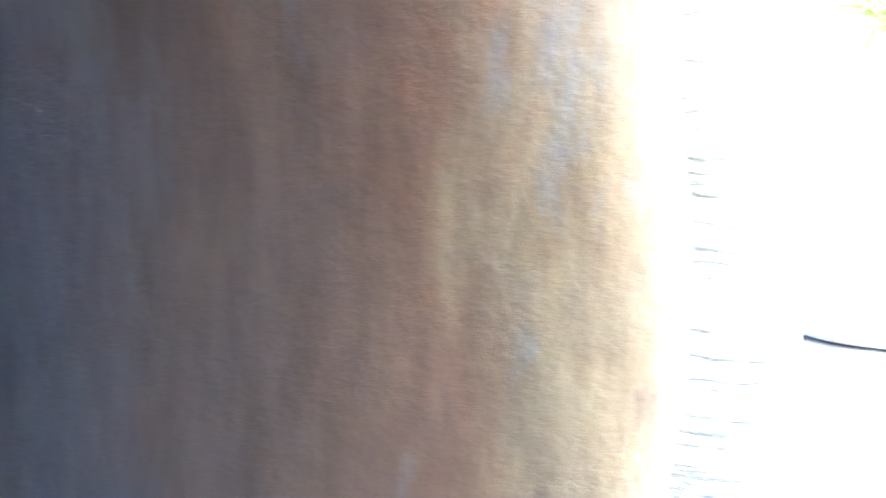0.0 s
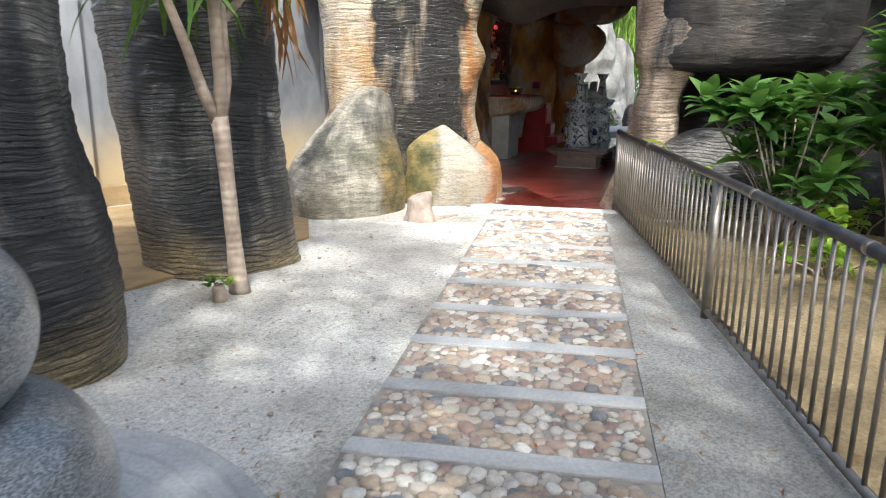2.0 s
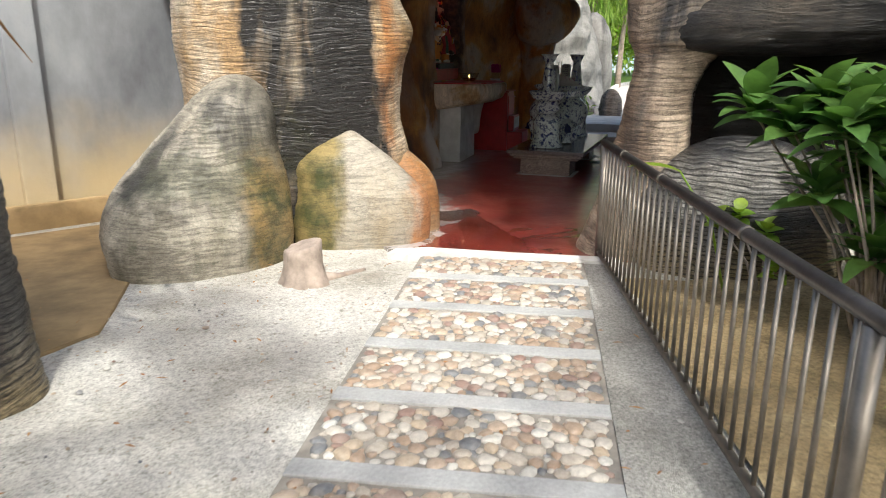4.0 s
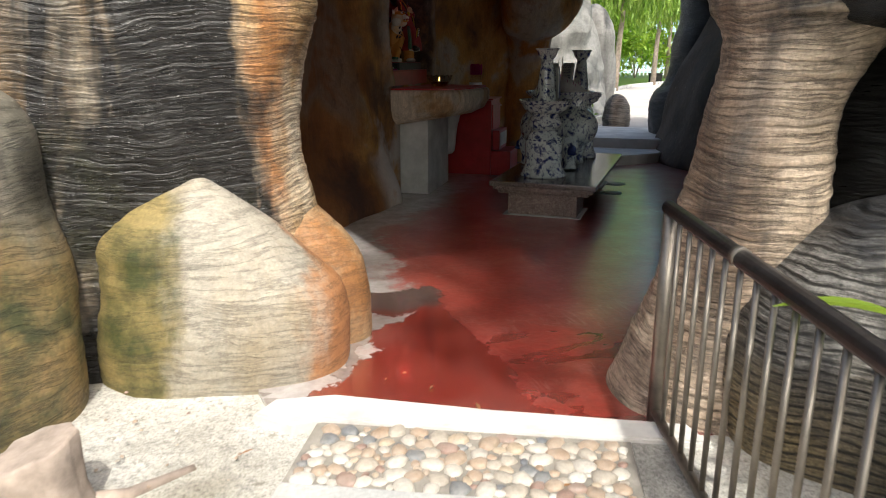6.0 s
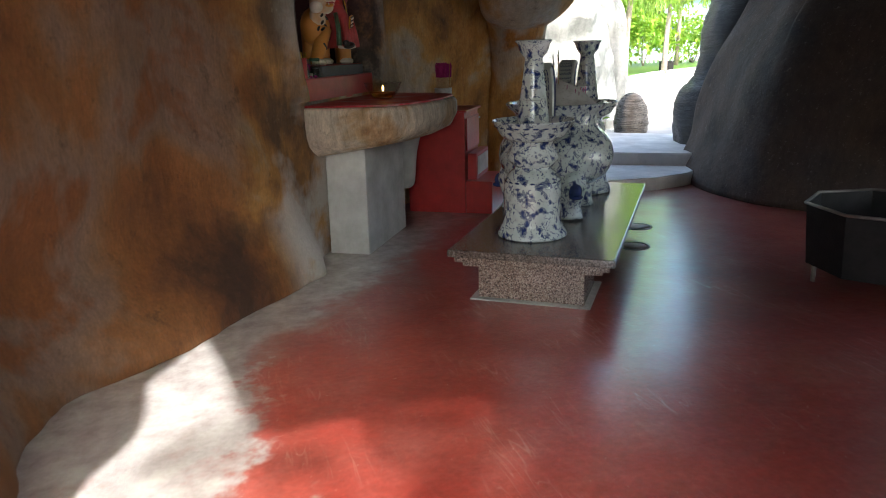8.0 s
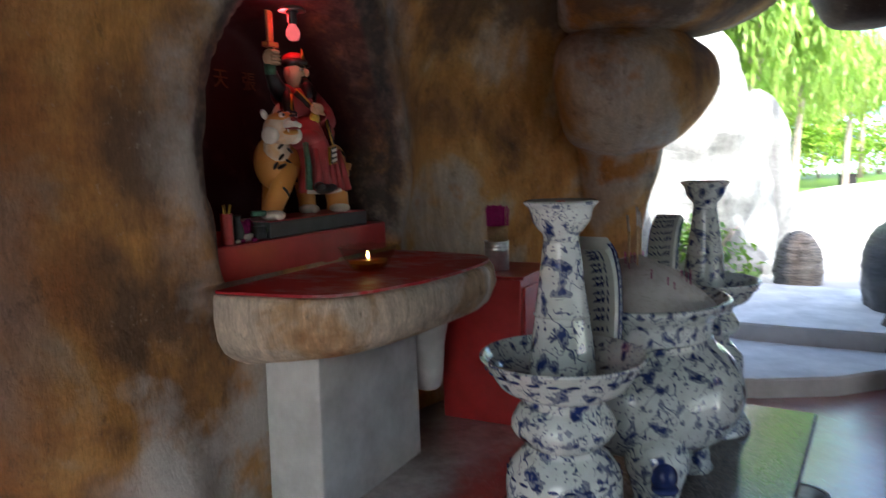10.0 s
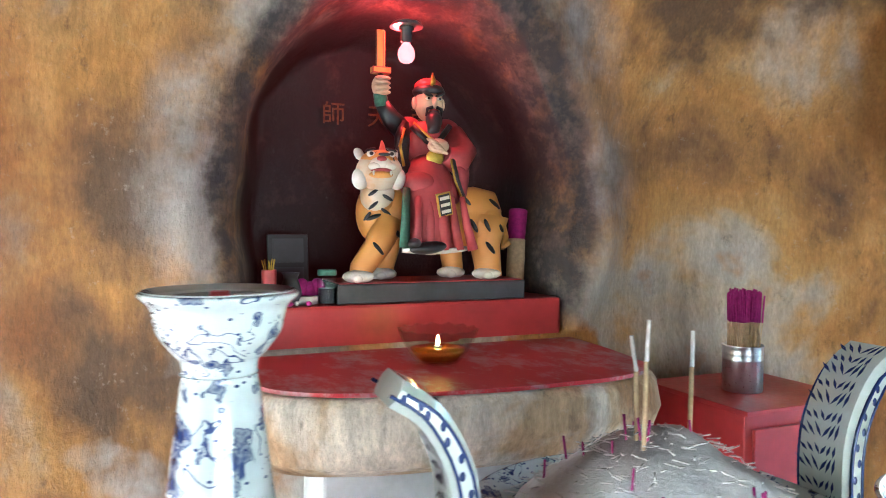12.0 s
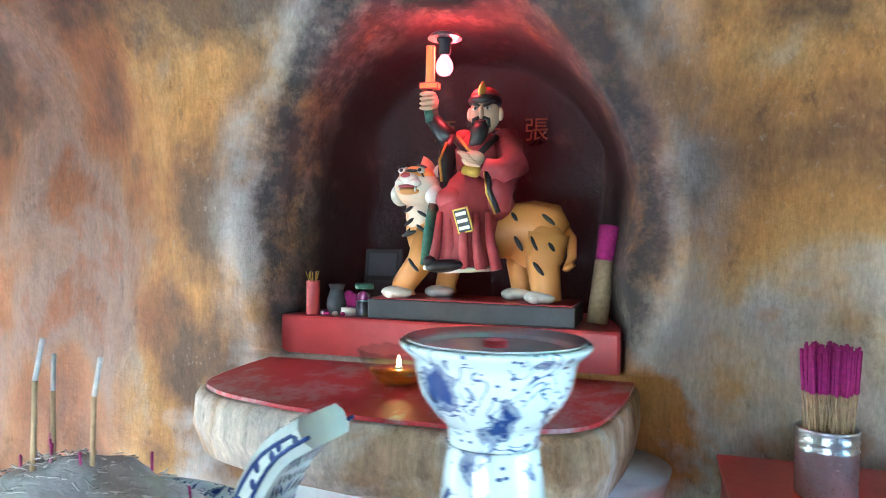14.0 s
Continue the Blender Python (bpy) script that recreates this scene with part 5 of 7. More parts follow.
hd = [(rnd.uniform(-0.40, 0.6), rnd.uniform(-0.6, 0.6), rnd.uniform(0.45, 1.22)) for _ in range(30)]
shrub("frangipani_shrub", "frangipani-like shrub with broad glossy green leaves", Vector((5.86, 5.62, 0.03)), hd, 0.27, LEAF_BROAD, 0.009)
hd = [(rnd.uniform(-0.5, 0.9), rnd.uniform(-0.6, 0.5), rnd.uniform(0.8, 1.75)) for _ in range(28)]
shrub("frangipani_shrub", "taller dark green broad-leaved shrub behind the railing", Vector((6.55, 5.2, 0.03)), hd, 0.30, LEAF_BROAD, 0.010)
hd = [(rnd.uniform(-0.3, 0.3), rnd.uniform(-0.3, 0.3), rnd.uniform(1.4, 2.0)) for _ in range(7)]
shrub("strap_leaf_plant", "tall dark plant with long arching leaves", Vector((6.35, 4.75, 0.03)), hd, 0.42, LEAF, 0.02, 14, 0.08)
for x, y, n in ((5.55, 4.75, 9), (5.85, 4.1, 10), (6.5, 5.5, 8), (6.9, 4.9, 8), (5.95, 6.5, 4)):
    hd = [(rnd.uniform(-0.28, 0.28), rnd.uniform(-0.28, 0.28), rnd.uniform(0.12, 0.42)) for _ in range(n)]
    shrub("ground_plant", "low yellow-green leafy plant in the garden bed", Vector((x, y, 0.03)), hd, 0.12, LEAF_LIME, 0.008, 9, 0.36)
# a single large leaf reaching over the rail
verts, faces = [], []
add_leaf(verts, faces, Vector((0, 0, 0)), 2.5, 0.2, 0.30, 0.06, 0.3, 0.2, 7)
o = tagged(mesh_of("broad_leaf", verts, faces, LEAF_LIME), "single bright lime leaf leaning over the handrail", "leaf")
o.location = (5.30, 6.50, 0.80)
part("leaf_stalk", tube(bmesh.new(), [(0, 0, 0), (0.2, -0.05, -0.3), (0.32, -0.1, -0.79)], [0.005, 0.007, 0.009], 6), LEAF_LIME, o)


# unseen shade tree, added so that its crowns dapple the yard
def shade_tree(at, height, crowns, label, size=0.21, per=850):
    t = thing("shade_tree", label, "tree", Matrix.Translation(at))
    part("trunk", tube(bmesh.new(), [(0, 0, -0.05), (0.05, 0.1, height * 0.5), (0.0, 0.2, height)], [0.22, 0.16, 0.10], 12), STUMP, t)
    for c in crowns:
        rel = Vector(c[:3])
        part("limb", tube(bmesh.new(), [(0, 0.15, height * 0.75), rel * 0.5 + Vector((0, 0, height * 0.45)), rel], [0.09, 0.06, 0.03], 8), STUMP, t)
        verts, faces = [], []
        clump(rnd, rel, c[3:6], per, size, verts, faces)
        mesh_of("crown", verts, faces, LEAF, t)
    return t


shade_tree(Vector((5.6, -3.8, 0)), 4.6, [(-4.6, 4.2, 5.4, 1.6, 1.5, 0.5), (-2.6, 3.4, 5.8, 1.6, 1.6, 0.6), (-5.0, 2.0, 5.6, 1.6, 1.4, 0.5), (-0.6, 4.8, 5.6, 1.5, 1.5, 0.5), (-0.7, 8.7, 5.4, 1.0, 1.5, 0.4), (1.8, 4.6, 5.8, 1.6, 1.5, 0.5), (-3.4, 1.6, 6.0, 1.6, 1.4, 0.5), (-5.3, 2.6, 5.5, 1.3, 1.2, 0.5), (-6.2, 4.4, 5.6, 1.4, 1.3, 0.5), (-3.9, 5.6, 5.9, 1.1, 1.0, 0.4)], "unseen leafy tree added so its crown shades the sandy yard")


# ==== cave things ====
def altar_at(a, d, z, turn=0.0):
    return M_ALTAR @ Matrix.Translation((a, -d, z)) @ Matrix.Rotation(turn, 4, "Z")


# plaster ledge with red top
def ledge():
    t = thing("altar_ledge", "jutting buff plaster ledge with dusty red painted top", "altar", M_ALTAR)
    line = smooth_rows([(-0.70, -0.12), (-0.70, 0.1), (-0.68, 0.38), (-0.62, 0.58), (-0.42, 0.70), (-0.1, 0.78), (0.25, 0.79), (0.48, 0.75), (0.62, 0.65), (0.68, 0.4), (0.71, 0.1), (0.71, -0.12)], 60)
    rows = ((0.70, 0.15, 0.72), (0.755, 0.55, 0.86), (0.80, 0.82, 0.95), (0.86, 0.96, 1.0), (0.95, 1.01, 1.02), (1.03, 1.005, 1.01), (1.052, 0.985, 1.0), (1.056, 0.97, 0.99))
    bm = bmesh.new()
    loops = []
    for z, kd, ka in rows:
        loops.append([bm.verts.new((a * ka, -(-0.12 + (d + 0.12) * kd) + 0.018 * noise.noise((a * 5, d * 5, z * 5)), z + 0.012 * noise.noise((a * 3, d * 3, 8)) * (z < 1.0))) for a, d in line])
    for p, q in zip(loops, loops[1:]):
        for i in range(len(line) - 1):
            bm.faces.new((p[i], p[i + 1], q[i + 1], q[i])).smooth = True
    bm.faces.new(loops[0])
    bm.faces.new(loops[-1])
    part("body", bm, LEDGE_ROCK, t)
    bm = bmesh.new()
    f = bm.faces.new([bm.verts.new((a * 0.985, -(-0.12 + (d + 0.12) * 0.965) + 0.01 * noise.noise((a * 6, d * 6, 2)), 1.058)) for a, d in line])
    r = bmesh.ops.extrude_face_region(bm, geom=[f])
    bmesh.ops.translate(bm, vec=(0, 0, 0.012), verts=[v for v in r["geom"] if isinstance(v, bmesh.types.BMVert)])
    part("top", bm, RED_DUSTY, t, "dusty worn red painted ledge top")
    return t


ledge()
col = thing("altar_support", "whitewashed cement support wall under the ledge", "support", M_ALTAR)
bm = box(bmesh.new(), -0.43, -0.32, -0.02, 0.42, -0.02, 0.80, 0.012)
for v in bm.verts:
    v.co.x += 0.02 * noise.noise((v.co.x, v.co.y, v.co.z * 2))
part("body", bm, WHITE_COL, col)
tagged(rock("rock_support", [(0.28, 6.50, 13.34, 0.02, 0.02, 0), (0.33, 6.49, 13.34, 0.09, 0.09, 0), (0.6, 6.47, 13.33, 0.14, 0.14, 0), (0.85, 6.45, 13.32, 0.22, 0.22, 0)], WHITE_COL, 40, 0.03, 0.02, 0.003), "rounded whitewashed stub under the ledge end", "support")
base = thing("altar_step", "worn red painted plinth step across the niche", "altar", M_ALTAR)
part("body", box(bmesh.new(), -0.655, -0.005, 1.071, 0.655, 0.60, 1.24, 0.012), RED_PAINT, base)


# statue: one shape with its painted colours
def statue():
    bm = bmesh.new()
    mats = [TIGER, TIGER_WHITE, ROBE, SKIN, BLACK_PAINT, GOLD, GREEN_TRIM, RED_PAINT, WHITE_PAINT, STEEL]
    O, Wt, R, S, K, G, T, P, C, B = range(10)

    def rot(x=0, y=0, z=0):
        return Euler((radians(x), radians(y), radians(z))).to_matrix().to_4x4()

    # tiger: trunk, rump, chest, neck
    tube(bm, [(-0.17, -0.03, 0.26), (-0.08, -0.01, 0.27), (0.05, 0.0, 0.26), (0.18, 0.0, 0.265), (0.28, 0.0, 0.275), (0.345, 0.0, 0.27), (0.385, 0, 0.25)], [0.085, 0.105, 0.105, 0.105, 0.11, 0.10, 0.05], 20, O)
    ball(bm, (0.27, 0.0, 0.25), (0.115, 0.105, 0.125), O)
    ball(bm, (-0.14, -0.02, 0.27), (0.09, 0.095, 0.13), O)
    ball(bm, (-0.155, -0.055, 0.335), (0.068, 0.068, 0.105), Wt)
    head_from = len(bm.verts)
    # head
    ball(bm, (-0.155, -0.10, 0.455), (0.105, 0.095, 0.095), Wt, 24, 16)
    ball(bm, (-0.155, -0.105, 0.505), (0.085, 0.085, 0.055), O)
    ball(bm, (-0.158, -0.17, 0.475), (0.05, 0.05, 0.038), C)
    ball(bm, (-0.16, -0.212, 0.495), (0.022, 0.014, 0.014), R)
    ball(bm, (-0.158, -0.165, 0.425), (0.055, 0.045, 0.020), O)
    ball(bm, (-0.158, -0.185, 0.444), (0.047, 0.035, 0.010), R)
    for sx in (-1, 1):
        ball(bm, (-0.155 + 0.030 * sx, -0.192, 0.462), (0.032, 0.026, 0.020), C)
        ball(bm, (-0.155 + 0.045 * sx, -0.168, 0.527), (0.020, 0.014, 0.016), C)
        ball(bm, (-0.155 + 0.045 * sx, -0.180, 0.527), (0.009, 0.007, 0.009), K)
        ball(bm, (-0.155 + 0.048 * sx, -0.165, 0.549), (0.026, 0.014, 0.007), K, m=rot(0, 18 * sx, 0))
        ball(bm, (-0.155 + 0.085 * sx, -0.075, 0.545), (0.022, 0.014, 0.034), C, m=rot(0, 25 * sx, 0))
        ball(bm, (-0.155 + 0.082 * sx, -0.10, 0.42), (0.040, 0.06, 0.055), C)
        ball(bm, (-0.155 + 0.038 * sx, -0.196, 0.432), (0.006, 0.006, 0.014), C)
    bm.verts.ensure_lookup_table()
    shrink = Matrix.Translation((-0.165, -0.11, 0.43)) @ rot(-6, 0, -8) @ Matrix.Diagonal((0.86, 0.86, 0.78, 1)) @ Matrix.Translation((0.155, 0.11, -0.46))
    bmesh.ops.transform(bm, matrix=shrink, verts=bm.verts[head_from:])
    for x, y, z, ang in ((-0.19, -0.115, 0.345, 35), (-0.135, -0.122, 0.325, -30), (-0.19, -0.115, 0.295, 40), (-0.14, -0.118, 0.27, -35), (-0.205, -0.09, 0.255, 50), (-0.165, -0.175, 0.485, 0), (-0.20, -0.15, 0.475, 60), (-0.13, -0.155, 0.475, -60)):
        ball(bm, (x, y, z), (0.026, 0.010, 0.007), K, 10, 6, m=rot(0, -ang, 0))
    # legs and paws
    for x, y, top, w in ((-0.13, -0.07, 0.25, 0.062), (-0.06, 0.06, 0.24, 0.055), (0.20, 0.07, 0.22, 0.06), (0.31, -0.05, 0.26, 0.075)):
        dx = -0.095 if x < -0.1 else -0.03 if x < 0 else 0.02
        tube(bm, [(x + 0.02, y, top), (x + dx * 0.3, y, 0.14), (x + dx, y, 0.05), (x + dx, y, 0.012)], [w * 1.15, w * 0.85, w * 0.75, w * 0.8], 14, O)
        ball(bm, (x + dx - 0.018, y - 0.025, 0.022), (0.062, 0.052, 0.026), C)
        for k in (-1, 0, 1):
            ball(bm, (x + dx - 0.045 + 0.012 * abs(k), y - 0.045 + 0.024 * k, 0.017), (0.022, 0.013, 0.016), C)
    ball(bm, (0.315, -0.045, 0.22), (0.085, 0.075, 0.11), O, m=rot(0, -12, 0))
    tube(bm, [(0.37, 0.03, 0.29), (0.415, 0.0, 0.24), (0.42, -0.03, 0.17), (0.405, -0.05, 0.13), (0.43, -0.055, 0.15)], [0.025, 0.02, 0.018, 0.016, 0.012], 10, O)
    # flank stripes in relief
    for x, z, ang in ((-0.18, 0.35, 60), (-0.13, 0.31, 70), (-0.19, 0.25, 20), (-0.10, 0.20, -60), (-0.17, 0.13, -50), (0.22, 0.31, -55), (0.28, 0.30, -50), (0.34, 0.31, -40), (0.235, 0.22, -60), (0.295, 0.22, -65), (0.35, 0.22, -55), (0.31, 0.13, -50)):
        yy = -0.115 if -0.2 < x < 0.4 else -0.09
        ball(bm, (x, yy + (0.025 if z > 0.28 else 0.0), z), (0.034, 0.012, 0.009), K, 10, 6, m=rot(0, -ang, 0))
    # rider: lower robe over the near flank
    tube(bm, [(0.07, -0.02, 0.46), (0.06, -0.06, 0.40), (0.045, -0.115, 0.31), (0.04, -0.13, 0.20), (0.045, -0.135, 0.125)], [0.095, 0.125, 0.125, 0.110, 0.125], 20, R, True, 0.75)
    ball(bm, (-0.005, -0.12, 0.375), (0.075, 0.09, 0.06), R)
    ball(bm, (0.13, -0.05, 0.36), (0.075, 0.10, 0.07), R)
    for k in range(5):
        tube(bm, [(-0.04 + 0.045 * k, -0.205, 0.33), (-0.045 + 0.05 * k, -0.222, 0.22), (-0.06 + 0.06 * k, -0.225, 0.125)], [0.012, 0.018, 0.022], 8, R)
    tube(bm, [(-0.075, -0.17, 0.36), (-0.085, -0.19, 0.25), (-0.09, -0.19, 0.135)], [0.022, 0.026, 0.03], 10, T, True, 0.6)
    tube(bm, [(-0.10, -0.19, 0.125), (0.0, -0.235, 0.118), (0.10, -0.235, 0.125), (0.16, -0.20, 0.13)], 0.010, 8, C)
    # boot
    ball(bm, (-0.01, -0.235, 0.135), (0.075, 0.035, 0.024), K, m=rot(0, -6, 0))
    ball(bm, (-0.065, -0.235, 0.15), (0.025, 0.028, 0.022), K)
    # patch with three pairs of bars
    box(bm, -0.028, -0.006, -0.045, 0.028, 0.006, 0.045, 0.0, G, Matrix.Translation((0.055, -0.232, 0.30)) @ rot(12, -14, 0))
    box(bm, -0.023, -0.009, -0.040, 0.023, 0.003, 0.040, 0.0, K, Matrix.Translation((0.055, -0.233, 0.30)) @ rot(12, -14, 0))
    for z in (-0.026, 0.0, 0.026):
        box(bm, -0.019, -0.012, z - 0.006, 0.019, 0.0, z + 0.006, 0.0, C, Matrix.Translation((0.055, -0.234, 0.30)) @ rot(12, -14, 0))
    # torso, belt, shoulders
    tube(bm, [(0.07, 0.0, 0.42), (0.07, -0.01, 0.49), (0.07, -0.01, 0.57), (0.07, 0.0, 0.625)], [0.10, 0.105, 0.115, 0.075], 20, R, True, 0.8)
    tube(bm, [(0.07, -0.005, 0.435), (0.07, -0.005, 0.455)], 0.108, 20, K, True, 0.82)
    ball(bm, (-0.01, 0.0, 0.60), (0.06, 0.065, 0.06), R)
    ball(bm, (0.155, 0.0, 0.59), (0.065, 0.07, 0.07), R)
    tube(bm, [(-0.02, -0.08, 0.61), (0.03, -0.105, 0.555), (0.09, -0.10, 0.52)], 0.014, 8, K)
    tube(bm, [(-0.015, -0.082, 0.625), (0.035, -0.112, 0.57), (0.095, -0.106, 0.535)], 0.006, 8, G)
    tube(bm, [(0.14, -0.08, 0.62), (0.10, -0.10, 0.575), (0.07, -0.105, 0.545)], 0.012, 8, K)
    # far sleeve edge with gold trim, raised arm
    tube(bm, [(-0.03, -0.03, 0.62), (-0.055, -0.06, 0.56), (-0.06, -0.075, 0.48), (-0.035, -0.08, 0.43)], [0.035, 0.042, 0.035, 0.02], 10, K, True, 0.7)
    tube(bm, [(-0.055, -0.085, 0.60), (-0.078, -0.10, 0.53), (-0.065, -0.11, 0.45)], 0.006, 6, G)
    tube(bm, [(-0.03, -0.01, 0.60), (-0.09, -0.02, 0.645), (-0.13, -0.03, 0.70)], [0.045, 0.038, 0.028], 12, K)
    tube(bm, [(-0.13, -0.03, 0.69), (-0.14, -0.035, 0.74)], [0.028, 0.027], 12, T)
    ball(bm, (-0.14, -0.04, 0.765), (0.034, 0.036, 0.044), S)
    for k in range(4):
        ball(bm, (-0.14, -0.072, 0.737 + 0.018 * k), (0.033, 0.014, 0.010), S)
    # sword
    tube(bm, [(-0.14, -0.045, 0.70), (-0.14, -0.045, 0.82)], 0.012, 10, K)
    box(bm, -0.038, -0.065, 0.812, 0.038, -0.025, 0.838, 0.004, P, Matrix.Translation((-0.14, 0, 0)))
    box(bm, -0.018, -0.05, 0.838, 0.014, -0.036, 0.985, 0.003, B, Matrix.Translation((-0.14, 0, 0)))
    box(bm, 0.008, -0.052, 0.838, 0.017, -0.034, 0.980, 0.002, P, Matrix.Translation((-0.14, 0, 0)))
    # bent arm, sleeve and hand with gold token
    tube(bm, [(0.165, -0.02, 0.59), (0.20, -0.07, 0.51), (0.16, -0.12, 0.475), (0.10, -0.135, 0.50)], [0.06, 0.062, 0.055, 0.035], 14, R)
    tube(bm, [(0.185, -0.09, 0.49), (0.17, -0.13, 0.41), (0.175, -0.125, 0.335)], [0.055, 0.05, 0.03], 14, R, True, 0.6)
    tube(bm, [(0.12, -0.155, 0.48), (0.135, -0.165, 0.40), (0.165, -0.16, 0.33)], 0.012, 8, K)
    tube(bm, [(0.112, -0.16, 0.485), (0.125, -0.172, 0.40), (0.158, -0.168, 0.325)], 0.005, 6, G)
    ball(bm, (0.065, -0.145, 0.53), (0.045, 0.025, 0.030), S)
    for k in range(4):
        ball(bm, (0.035 + 0.012 * k, -0.165, 0.545 - 0.012 * k), (0.030, 0.010, 0.009), S, m=rot(0, 20, 0))
    ball(bm, (0.055, -0.135, 0.485), (0.038, 0.016, 0.032), G)
    # head, cap, beard, brows
    ball(bm, (0.075, -0.015, 0.715), (0.058, 0.062, 0.075), S, 24, 16)
    ball(bm, (0.075, -0.082, 0.712), (0.012, 0.016, 0.020), S)
    for sx in (-1, 1):
        ball(bm, (0.075 + 0.060 * sx, -0.01, 0.715), (0.012, 0.016, 0.026), S)
        ball(bm, (0.075 + 0.026 * sx, -0.068, 0.745), (0.026, 0.014, 0.007), K, m=rot(0, -24 * sx, 0))
        ball(bm, (0.075 + 0.024 * sx, -0.070, 0.727), (0.012, 0.008, 0.006), C)
        ball(bm, (0.075 + 0.024 * sx, -0.076, 0.727), (0.005, 0.004, 0.005), K)
        tube(bm, [(0.075 + 0.008 * sx, -0.080, 0.692), (0.075 + 0.030 * sx, -0.078, 0.685), (0.075 + 0.034 * sx, -0.072, 0.655)], [0.007, 0.007, 0.004], 6, K)
    ball(bm, (0.075, -0.072, 0.678), (0.020, 0.014, 0.010), R)
    tube(bm, [(0.075, -0.065, 0.66), (0.070, -0.085, 0.635), (0.062, -0.098, 0.60), (0.04, -0.10, 0.58)], [0.030, 0.034, 0.026, 0.008], 12, K)
    ball(bm, (0.075, -0.01, 0.765), (0.066, 0.070, 0.032), K)
    ball(bm, (0.075, -0.005, 0.785), (0.056, 0.060, 0.035), P)
    tube(bm, [(0.075, -0.055, 0.775), (0.075, -0.062, 0.805), (0.075, -0.058, 0.832)], [0.022, 0.018, 0.004], 10, G, True, 0.5)
    me_ob = part("guardian_statue", bm, mats)
    me_ob.matrix_world = altar_at(0.045, -0.17, 1.317)
    return tagged(me_ob, "painted statue of a robed figure with sword riding a tiger", "statue")


statue()
pl = thing("statue_plinth", "low slate black plinth with red top under the statue", "plinth", altar_at(0.10, -0.17, 1.24))
part("body", box(bmesh.new(), -0.395, -0.155, 0.0, 0.395, 0.15, 0.074, 0.006), PLINTH, pl)
part("top", box(bmesh.new(), -0.385, -0.145, 0.074, 0.385, 0.14, 0.079, 0.002), RED_PAINT, pl)

# lamp in the niche roof
lamp = thing("niche_lamp", "glowing red bulb in a ceiling socket", "lamp", altar_at(-0.015, -0.05, 2.20))
part("bulb", lathe(bmesh.new(), smooth_rows([(0.003, -0.038), (0.02, -0.034), (0.031, -0.018), (0.033, 0.0), (0.028, 0.018), (0.017, 0.034), (0.014, 0.042)], 18), 24), BULB, lamp)
part("socket", lathe(bmesh.new(), [(0.016, 0.040), (0.022, 0.046), (0.022, 0.085), (0.030, 0.092), (0.030, 0.10)], 20), BLACK_PAINT, lamp)
part("rose", lathe(bmesh.new(), smooth_rows([(0.065, 0.100), (0.062, 0.106), (0.05, 0.118), (0.02, 0.125)], 10), 28), TIN, lamp, "frilled ceiling rose plate")
pt = new("bulb_light", bpy.data.lights.new("bulb_light", "POINT"))
pt.data.energy, pt.data.color, pt.data.shadow_soft_size = 0.30, (1.0, 0.05, 0.05), 0.03
pt.matrix_world = altar_at(-0.015, -0.115, 2.25)

# niche inscription
for ch, a in (("師", -0.17), ("天", 0.04), ("張", 0.25)):
    cu = bpy.data.curves.new("inscription", "FONT")
    cu.body, cu.size, cu.align_x, cu.align_y, cu.extrude = ch, 0.11, "CENTER", "CENTER", 0.002
    tmp = new("inscription_curve", cu)
    bpy.context.view_layer.update()
    me = bpy.data.meshes.new_from_object(tmp.evaluated_get(bpy.context.evaluated_depsgraph_get()))
    bpy.data.objects.remove(tmp)
    me.materials.append(GILT_DULL)
    ob = new("inscription", me)
    ob.matrix_world = altar_at(a, -0.585, 2.03) @ Matrix.Rotation(radians(90), 4, "X")
    tagged(ob, "dull gilt written character on the niche wall", "inscription", group="niche inscription")


# small offerings
def pot(name, label, cat, at, prof, mat, seg=24):
    t = thing(name, label, cat, at)
    part("body", lathe(bmesh.new(), smooth_rows(prof, 22), seg), mat, t)
    return t


def sticks(t, count, radius, z0, z1, r, mat, name="stick", lean=0.02, tips=None):
    for i in range(count):
        q, s = rnd.uniform(0, 6.28), radius * rnd.random() ** 0.5
        x, y = s * math.cos(q), s * math.sin(q)
        dx, dy = x * 0.25 + rnd.uniform(-lean, lean), y * 0.25 + rnd.uniform(-lean, lean)
        h = z1 * rnd.uniform(0.96, 1.02)
        o = part(name, tube(bmesh.new(), [(x, y, z0), (x + dx, y + dy, h)], r, 5), mat, t)
        if tips:
            f = tips[0] / (h - z0)
            part("tip", tube(bmesh.new(), [(x + dx * (1 - f), y + dy * (1 - f), h - tips[0]), (x + dx * 1.01, y + dy * 1.01, h + 0.002)], r * 1.5, 6), tips[1], o)


red = pot("incense_tube", "red plastic tube of yellow incense sticks", "holder", altar_at(-0.54, -0.04, 1.24), [(0.026, 0.0), (0.027, 0.01), (0.026, 0.06), (0.027, 0.128), (0.024, 0.13)], RED_PAINT)
sticks(red, 9, 0.014, 0.10, 0.17, 0.0022, GOLD)
pot("small_vase", "small dark patterned vase", "vase", altar_at(-0.455, -0.08, 1.24), [(0.022, 0), (0.036, 0.02), (0.040, 0.05), (0.030, 0.085), (0.026, 0.10), (0.033, 0.118), (0.028, 0.12)], PLINTH)
jar = pot("glass_jar", "dusty glass jar with green lid", "jar", altar_at(-0.325, -0.055, 1.24), [(0.032, 0), (0.036, 0.01), (0.036, 0.09), (0.030, 0.11), (0.028, 0.112)], GLASS)
